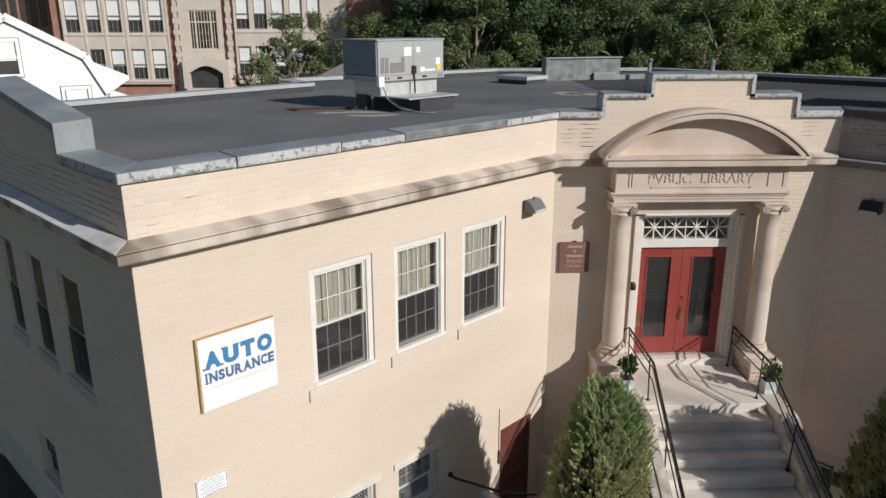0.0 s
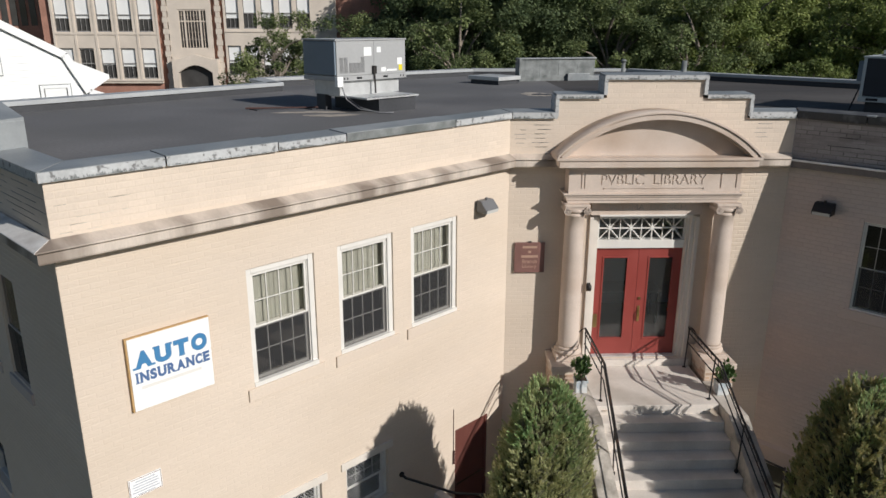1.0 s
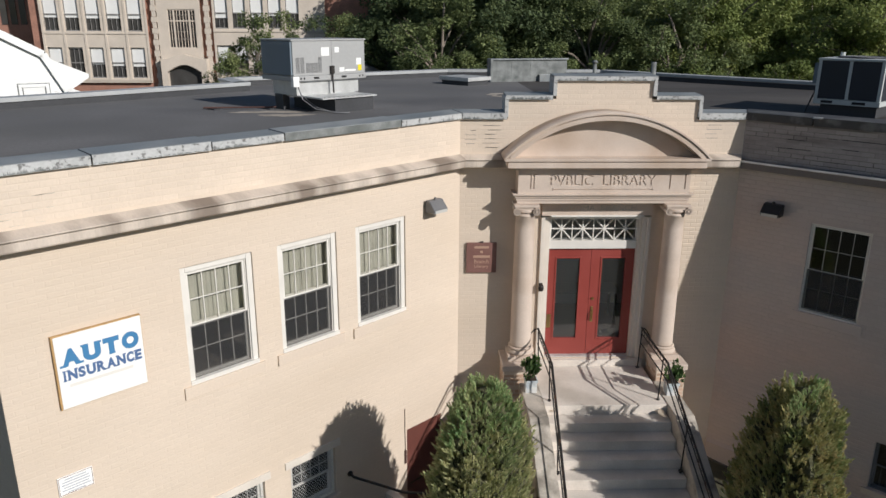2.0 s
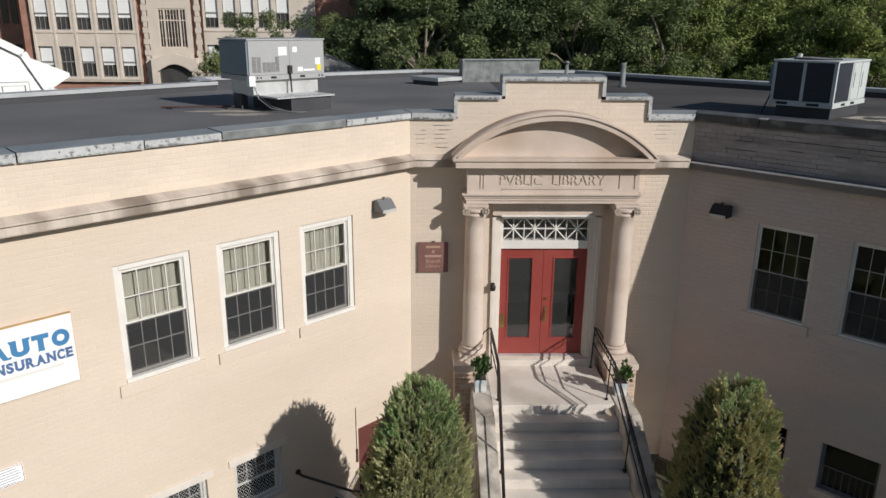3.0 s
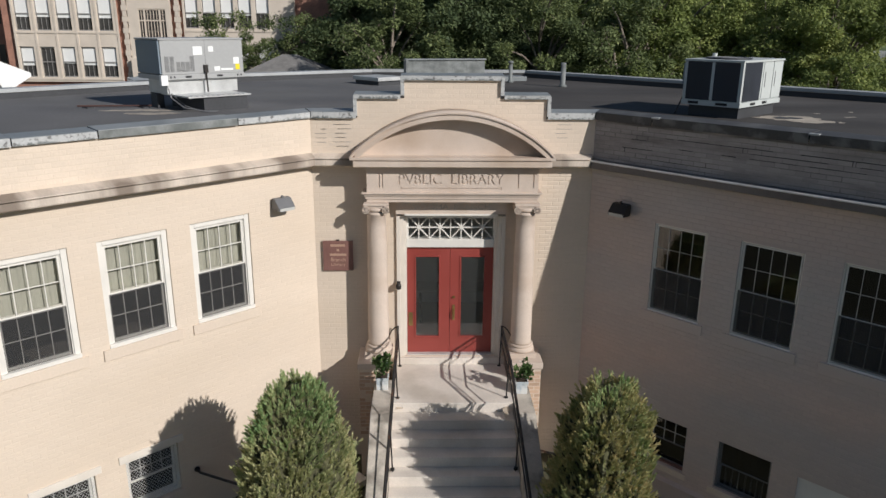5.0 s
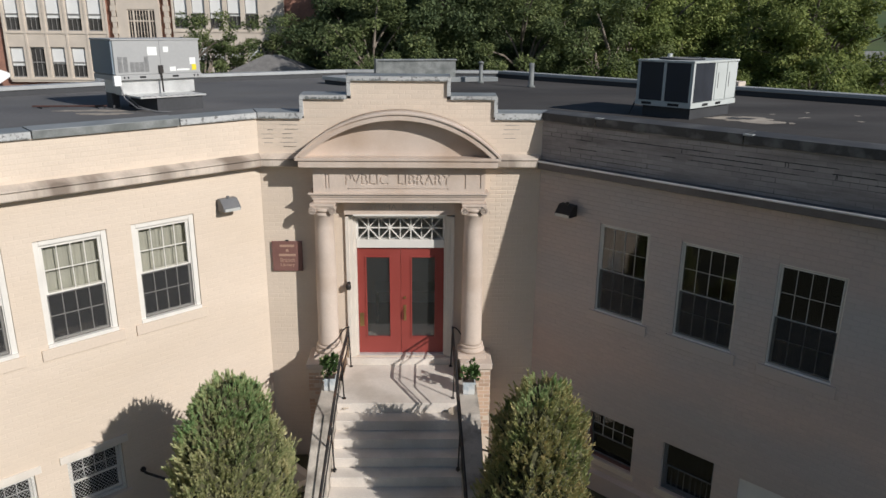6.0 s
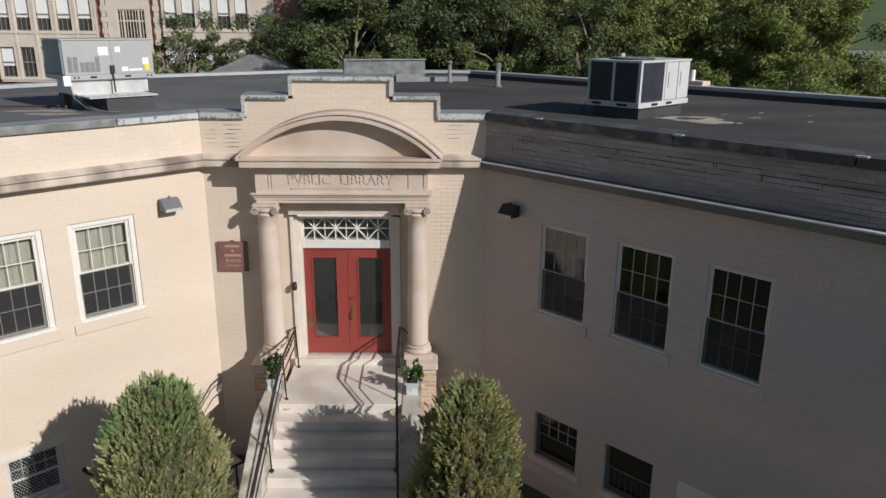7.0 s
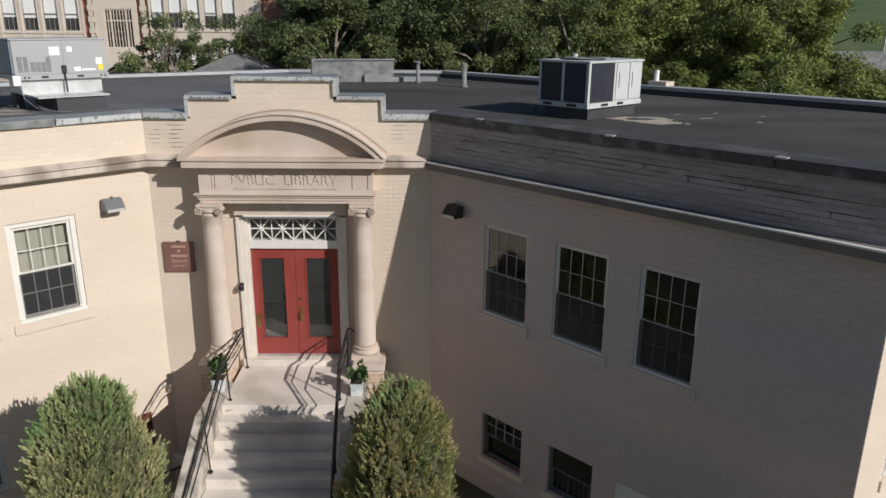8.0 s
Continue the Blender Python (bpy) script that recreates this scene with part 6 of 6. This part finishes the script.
        for _ in range(2):
            e = c + Vector((rng.gauss(0, .5), rng.gauss(0, .5), rng.uniform(0.1, 0.9))) * spread * 0.16
            rod(bm, c, e, 0.018, 0.006, 4)
    part("trunk", bm, M["bark"], top)
    verts, faces = [], []
    each = leaves // clumps
    for c in centres:
        cr = spread * rng.uniform(0.20, 0.40) * puff
        for _ in range(each):
            d = Vector((rng.gauss(0, 1), rng.gauss(0, 1), rng.gauss(0, 0.8))).normalized()
            p = c + Vector((d.x, d.y, d.z * 0.75)) * cr * rng.uniform(0.35, 1.08) ** 0.6
            u = Vector((d.x + rng.gauss(0, .5), d.y + rng.gauss(0, .5), rng.gauss(-0.25, .5))).normalized()
            nrm = (d * 0.6 + Vector((rng.gauss(0, .4), rng.gauss(0, .4), 0.7 + rng.gauss(0, .3)))).normalized()
            v = nrm.cross(u).normalized()
            l = leaf_size * rng.uniform(0.6, 1.3)
            w = l * rng.uniform(0.20, 0.32)
            i = len(verts)
            verts += [p, p + u * l * 0.45 + v * w, p + u * l, p + u * l * 0.45 - v * w]
            faces.append((i, i + 1, i + 2, i + 3))
    part("crown", quads_mesh("crown", verts, faces, material), None, top)
    return top


KINDS = [tree("tree", 11.5, 4.2, 11, 60000, 0.175, M["leafA"], 0.12, 105, 0.62), tree("tree", 11.0, 4.0, 12, 60000, 0.175, M["leafC"], 0.10, 105, 0.62),
         tree("tree", 10.5, 3.8, 13, 60000, 0.17, M["leafB"], 0.08, 105, 0.60), tree("tree", 6.5, 2.6, 14, 34000, 0.13, M["leafB"], 0.05, 70, 0.64),
         tree("tree", 11.0, 4.0, 15, 34000, 0.17, M["leafA"], 0.12, 95, 0.48), tree("tree", 10.5, 3.8, 16, 36000, 0.17, M["leafB"], 0.08, 95, 0.50)]
trng = random.Random(77)
PLANT = []
for i in range(15):                              # nearer row behind the library
    x = -2.5 + i * 2.75 + trng.uniform(-0.8, 0.8)
    y = 25.5 + 2.5 * math.sin(i * 1.3) - max(0, x - 14) * 0.35 + trng.uniform(-1, 1)
    PLANT.append((x, y, trng.choice((0, 4, 5, 4, 1)) if x < 12 else trng.choice((2, 5, 2)), trng.uniform(0.9, 1.08)))
for i in range(13):                              # second row
    x = -4.5 + i * 4.0 + trng.uniform(-1, 1)
    PLANT.append((x, 33 + trng.uniform(-1.5, 1.5) - max(0, x - 18) * 0.2, trng.choice((0, 1, 1)) if x < 10 else 2, trng.uniform(1.1, 1.3)))
for i in range(7):                               # wood behind
    PLANT.append((-4 + i * 6.0 + trng.uniform(-1, 1), 42 + trng.uniform(-2, 2), trng.choice((0, 1)), trng.uniform(1.3, 1.6)))
for i in range(12):                              # low undergrowth
    PLANT.append((-3.5 + i * 2.9 + trng.uniform(-0.8, 0.8), 20.5 + trng.uniform(-1, 1.5) - max(0, -6 + i * 2.9 - 12) * 0.35, 3, trng.uniform(0.75, 1.0)))
PLANT += [(-11.6, 28.5, 4, 0.78), (-8.3, 30.5, 4, 0.82), (-11.5, 26.0, 3, 0.8), (-8.0, 24.0, 3, 0.8), (16.0, 16.5, 3, 1.15), (18.3, 19.5, 3, 1.25)]
# the wood ends where the slope and the car park begin
PLANT = [p for p in PLANT if p[0] + 1.7 * p[3] < 2.6 + (p[1] + 13.0) * 0.585]
PLANT += [(19.9, 18.6, 3, 1.15), (20.8, 18.6, 3, 0.95), (23.2, 20.4, 3, 1.0), (25.8, 22.0, 3, 1.0), (28.5, 24.5, 3, 1.0), (22.0, 17.6, 3, 0.95), (24.6, 19.2, 3, 1.0), (27.2, 20.6, 3, 1.0), (24.5, 23.5, 3, 1.05)]
PLANT += [(3.6, 21.5, 5, 0.62), (9.0, 20.5, 5, 0.66), (-1.5, 22.5, 4, 0.66), (13.0, 19.5, 5, 0.66)]
PLANT += [(58 + 7 * i, 92 + 2 * (i % 3), i % 2, 1.3) for i in range(5)]
for i, (x, y, k, s) in enumerate(PLANT):
    t = copy_thing(KINDS[k], pose(x, y, 0, 0, 0, trng.uniform(0, 360)) @ Matrix.Diagonal((s, s, s * trng.uniform(0.95, 1.08), 1)))
for k in KINDS:
    for o in list(k.children_recursive):
        bpy.data.objects.remove(o)
    bpy.data.objects.remove(k)

# ---- school across the way ----
school = thing("school_building", pose(0, 46.5, 0), "red brick school with limestone bays and white blinds", "school building")
bm = bmesh.new()
box(bm, -33.0, -6, 0.30, 14, 0.0, 15.0)
part("wall", bm, M["schoolbrick"], school)
bm = bmesh.new()
for x0, x1 in ((-32.05, -24.2), (-23.30, -20.05), (-19.1, -10.5)):
    holes = []
    if x0 == -23.30:
        holes = [(-22.53, -20.42, 6.49, 9.41)]
    elif x0 < -30:
        for k in range(5):
            a = -31.90 + k * 1.575
            holes += [(a, a + 1.10, 7.75, 10.25), (a, a + 1.10, 4.25, 6.55), (a, a + 1.10, 11.5, 13.8)]
    else:
        for k in range(5):
            a = -18.95 + k * 1.36
            holes += [(a, a + 1.02, 8.0, 10.3), (a, a + 1.02, 4.5, 6.75), (a, a + 1.02, 11.5, 13.8)]
    pierced(bm, x0, x1, 0.0, 0.298, 3.9 if x0 != -23.30 else 5.5, 14.4, holes)
stone_face = part("stone_bay", bm, M["limestone"], school)
rq = random.Random(4)
QUOIN = {}
for w in (0.28, 0.44):
    bm = bmesh.new()
    box(bm, -w / 2, w / 2, -0.05, 0.29, 0, 0.40)
    QUOIN[w] = mesh_of("quoin", bm, M["limestone"])
for x in (-23.53, -19.53):
    for k in range(27):
        ob = part("quoin", QUOIN[0.28 if k % 2 else 0.44], None, school)
        ob.location = (x, 0, 3.4 + 0.42 * k)
for z in (7.55, 4.05):
    for x0, x1, up in ((-32.1, -24.15, 0.0), (-19.1, -10.4, 0.2)):
        bm = bmesh.new()
        box(bm, x0, x1, -0.06, 0.0, z + up, z + up + 0.14)
        part("string_course", bm, M["limestone"], school)
for k in range(6):
    a = -32.12 + k * 1.575
    bm = bmesh.new()
    box(bm, a, a + 0.16, -0.05, 0.0, 4.1, 14.2)
    part("mullion", bm, M["limestone"], school)


def school_window(x0, x1, z0, z1, drop):
    win = part("window", quads_mesh("window", [(x0, 0.2, z0), (x1, 0.2, z0), (x1, 0.2, z1), (x0, 0.2, z1)], [(0, 1, 2, 3)], M["schoolglass"]), None, school)
    bm = bmesh.new()
    zb = z1 - (z1 - z0) * drop
    box(bm, x0 + 0.05, x1 - 0.05, 0.165, 0.18, zb, z1)
    part("blind", bm, M["blind"], win, "white roller blind partly drawn")
    bm = bmesh.new()
    for k in range(4):
        x = x0 + (x1 - x0) * k / 3
        box(bm, x - 0.012, x + 0.012, 0.10, 0.15, z0, zb if 0 < k < 3 else z1)
    for z in (z0 + 0.04, (z0 + z1) / 2, z1 - 0.04):
        box(bm, x0, x1, 0.09, 0.14, z - 0.04, z + 0.04)
    part("sash_grid", bm, M["sash"], win)


for k in range(5):
    a = -31.90 + k * 1.575
    for z0, z1 in ((7.75, 10.25), (4.25, 6.55), (11.5, 13.8)):
        school_window(a, a + 1.10, z0, z1, rq.choice((0.55, 0.6, 0.62, 0.66)) if not (z0 < 5 and k == 1) else 0.05)
    a = -18.95 + k * 1.36
    for z0, z1 in ((8.0, 10.3), (4.5, 6.75), (11.5, 13.8)):
        school_window(a, a + 1.02, z0, z1, rq.choice((0.5, 0.58, 0.66)))
win = part("window", quads_mesh("window", [(-22.53, 0.2, 6.49), (-20.42, 0.2, 6.49), (-20.42, 0.2, 9.41), (-22.53, 0.2, 9.41)], [(0, 1, 2, 3)], M["schoolglass"]), None, school)
bm = bmesh.new()
for k in range(10):
    x = -22.53 + 2.11 * k / 9
    w = 0.055 if k in (0, 2, 7, 9) else 0.009
    box(bm, x - w, x + w, 0.05, 0.16, 6.49, 9.41)
for z, w in ((6.54, 0.05), (7.2, 0.009), (7.75, 0.009), (8.55, 0.05), (9.0, 0.009), (9.37, 0.05)):
    box(bm, -22.53, -20.42, 0.06, 0.15, z - w, z + w)
part("sash_grid", bm, M["limestone"], win)
bm = bmesh.new()
box(bm, -23.0, -19.85, -0.6, 0.0, 0.0, 3.6)
for s in (-1, 1):
    a, b = sorted((-21.42 + s * 1.30, -21.42 + s * 1.75))
    box(bm, a, b, -0.6, 0.0, 3.6, 5.75)
for k in range(20):
    t0, t1 = k / 20, (k + 1) / 20
    z0 = 4.75 + 0.55 * math.sin(math.pi * (t0 + t1) / 2)
    z1 = 5.75 + 0.35 * (1 - abs(t0 + t1 - 1))
    box(bm, -22.72 + 2.6 * t0, -22.72 + 2.6 * t1, -0.6, -0.2, z0, z1)
part("porch", bm, M["limestone"], school, "limestone porch with a pointed arch")
bm = bmesh.new()
box(bm, -22.7, -20.1, -0.15, -0.05, 3.6, 5.5)
part("porch_door", bm, M["schoolglass"], school)
# shaded wing of the school further along
bm = bmesh.new()
box(bm, -60, -33.01, 3.2, 14.0, 0.0, 15.0)
swing = part("side_wing", bm, M["schoolbrick"], school)
for k in range(7):
    for z in (8.2, 4.4):
        bm = bmesh.new()
        box(bm, -38.2 + k * 0.75, -37.7 + k * 0.75, 3.14, 3.19, z, z + 2.2)
        part("window", bm, M["schoolglass"], swing)

# ---- white gambrel house ----
house = thing("house", pose(-20.3, 16.0, 0, 0, 0, 36), "white clapboard house with a gambrel gable", "house")
GAB = [(-4.0, 0.0), (-4.0, 5.5), (-3.35, 5.75), (-2.62, 7.22), (0.0, 8.72), (2.62, 7.22), (3.35, 5.75), (4.0, 5.5), (4.0, 0.0)]
bm = bmesh.new()
fr = [bm.verts.new((x, 0.0, z)) for x, z in GAB]
bk = [bm.verts.new((x, 9.0, z)) for x, z in GAB]
bm.faces.new(list(reversed(fr)))
bm.faces.new(bk)
for i in range(len(GAB)):
    j = (i + 1) % len(GAB)
    bm.faces.new((fr[i], fr[j], bk[j], bk[i]))
bmesh.ops.recalc_face_normals(bm, faces=bm.faces)
part("wall", bm, M["siding"], house)
verts, faces = [], []
for k in range(64):                               # clapboards, each lapped over the one below
    z = 0.2 + k * 0.132
    hw = 3.98 if z < 5.5 else (3.35 + (5.75 - z) * 2.6 if z < 5.75 else (3.35 - (z - 5.75) * 0.497 if z < 7.22 else 2.62 - (z - 7.22) * 1.747))
    if hw < 0.1:
        break
    i = len(verts)
    verts += [(-hw, -0.022, z), (hw, -0.022, z), (hw, -0.005, z + 0.135), (-hw, -0.005, z + 0.135), (-hw, 0.0, z), (hw, 0.0, z)]
    faces += [(i, i + 1, i + 2, i + 3), (i + 5, i + 4, i, i + 1)[::-1]]
tagged(part("siding", quads_mesh("siding", verts, faces, M["siding"]), None, house), kind="stuff")
for (x0, z0), (x1, z1) in zip(GAB[1:], GAB[2:-1]):
    d = Vector((x1 - x0, 0, z1 - z0))
    nrm = Vector((-d.z, 0, d.x)).normalized()
    bm = bmesh.new()
    va = [Vector((x0, 0, z0)), Vector((x1, 0, z1))]
    q = [va[0], va[1], va[1] + nrm * 0.12, va[0] + nrm * 0.12]
    f = [bm.verts.new(p + Vector((0, -0.12, 0))) for p in q]
    g = [bm.verts.new(p + Vector((0, 9.3, 0))) for p in q]
    for i in range(4):
        bm.faces.new((f[i], f[(i + 1) % 4], g[(i + 1) % 4], g[i]))
    bm.faces.new(list(reversed(f)))
    bm.faces.new(g)
    bmesh.ops.recalc_face_normals(bm, faces=bm.faces)
    rf = part("roof", bm, M["shingle"], house)
    bm = bmesh.new()
    q = [va[0] - nrm * 0.16, va[1] - nrm * 0.16, va[1] + nrm * 0.125, va[0] + nrm * 0.125]
    f = [bm.verts.new(p + Vector((0, -0.17, 0))) for p in q]
    g = [bm.verts.new(p + Vector((0, -0.122, 0))) for p in q]
    for i in range(4):
        bm.faces.new((f[i], f[(i + 1) % 4], g[(i + 1) % 4], g[i]))
    bm.faces.new(list(reversed(f)))
    bm.faces.new(g)
    bmesh.ops.recalc_face_normals(bm, faces=bm.faces)
    part("bargeboard", bm, M["siding"], rf)
for x0, x1, z0, z1 in ((-0.55, 0.25, 6.62, 7.80), (1.70, 2.55, 5.1, 5.95)):
    win = part("window", quads_mesh("window", [(x0, -0.03, z0), (x1, -0.03, z0), (x1, -0.03, z1), (x0, -0.03, z1)], [(0, 1, 2, 3)], M["schoolglass"]), None, house)
    bm = bmesh.new()
    box(bm, x0 + 0.04, x1 - 0.04, -0.038, -0.032, (z0 + z1) / 2 - 0.1, z1)
    part("blind", bm, M["blind"], win, "pale window blind")
    bm = bmesh.new()
    for a, b, c, d in ((x0 - 0.15, x0 - 0.12, z0 - 0.13, z1 + 0.15), (x1 + 0.12, x1 + 0.15, z0 - 0.13, z1 + 0.15), (x0 - 0.12, x1 + 0.12, z1 + 0.12, z1 + 0.15), (x0 - 0.12, x1 + 0.12, z0 - 0.13, z0 - 0.1)):
        box(bm, a, b, -0.06, -0.02, c, d)
    part("dark_surround", bm, M["lead"], win)
    bm = bmesh.new()
    for a, b, c, d in ((x0 - 0.12, x0, z0 - 0.1, z1 + 0.12), (x1, x1 + 0.12, z0 - 0.1, z1 + 0.12), (x0, x1, z1, z1 + 0.12), (x0, x1, z0 - 0.1, z0), (x0, x1, (z0 + z1) / 2 - 0.03, (z0 + z1) / 2 + 0.03)):
        box(bm, a, b, -0.07, -0.02, c, d)
    part("window_frame", bm, M["siding"], win)
# porch roof of the house, running out on its far side
bm = bmesh.new()
q = [(2.7, 7.1), (4.35, 6.35), (4.35, 6.2), (3.4, 5.6), (2.6, 5.6)]
f = [bm.verts.new((x, 0.6, z)) for x, z in q]
g = [bm.verts.new((x, 4.5, z)) for x, z in q]
for i in range(5):
    bm.faces.new((f[i], f[(i + 1) % 5], g[(i + 1) % 5], g[i]))
bm.faces.new(list(reversed(f)))
bm.faces.new(g)
bmesh.ops.recalc_face_normals(bm, faces=bm.faces)
part("dormer", bm, M["siding"], house)

# low hipped roof beyond the library
shed = thing("garage", pose(-7.7, 27.5, 0), "low garage with a weathered grey hipped roof", "garage")
bm = bmesh.new()
box(bm, -2.0, 2.0, -2.0, 2.0, 0.0, 5.9)
part("wall", bm, M["siding"], shed)
bm = bmesh.new()
b4 = [bm.verts.new(p) for p in ((-2.3, -2.3, 5.9), (2.3, -2.3, 5.9), (2.3, 2.3, 5.9), (-2.3, 2.3, 5.9))]
t2 = [bm.verts.new(p) for p in ((-0.4, 0, 6.85), (0.4, 0, 6.85))]
bm.faces.new(b4[::-1])
bm.faces.new((b4[0], b4[1], t2[1], t2[0]))
bm.faces.new((b4[2], b4[3], t2[0], t2[1]))
bm.faces.new((b4[1], b4[2], t2[1]))
bm.faces.new((b4[3], b4[0], t2[0]))
part("roof", bm, M["shingle"], shed)
# grassy slope with a grey retaining wall beyond the trees
bm = bmesh.new()
prof = [(41.0, 0.0), (41.0, 6.4), (45.0, 6.6), (80.0, 12.0), (110.0, 12.5), (110.0, 0.0)]
va, vb = [bm.verts.new((31.0, y, z)) for y, z in prof], [bm.verts.new((120.0, y, z)) for y, z in prof]
for i in range(6):
    bm.faces.new((va[i], va[(i + 1) % 6], vb[(i + 1) % 6], vb[i]))
bm.faces.new(list(reversed(va)))
bm.faces.new(vb)
bmesh.ops.recalc_face_normals(bm, faces=bm.faces)
whole("bank", bm, M["lush"], ENT, "green grassy slope beyond the trees", "slope", "structure")
bm = bmesh.new()
box(bm, 30.8, 120.0, 40.6, 40.99, 0.0, 6.9)
whole("retaining_wall", bm, M["lead"], ENT, "grey retaining wall at the foot of the slope", "retaining wall", "structure")
# lamp post in the car park beyond the trees
post = thing("lamp_post", pose(36.6, 43.2, 3.0), "tall grey car-park lamp post", "lamp post")
bm = bmesh.new()
rod(bm, (0, 0, -3.0), (0, 0, 11), 0.10, 0.06, 12)
part("pole", bm, M["galv"], post)
bm = bmesh.new()
box(bm, -0.9, 0.1, -0.15, 0.15, 10.95, 11.08, 0.01)
part("lamp_head", bm, M["galv"], post)

# ---- single bricks, last ----
for job in LATER:
    if job[0] == "single":
        _, me, parent, m = job
        ob = new("brick", me)
        ob.parent = parent
        ob.matrix_local = m
    else:
        laid(*job)
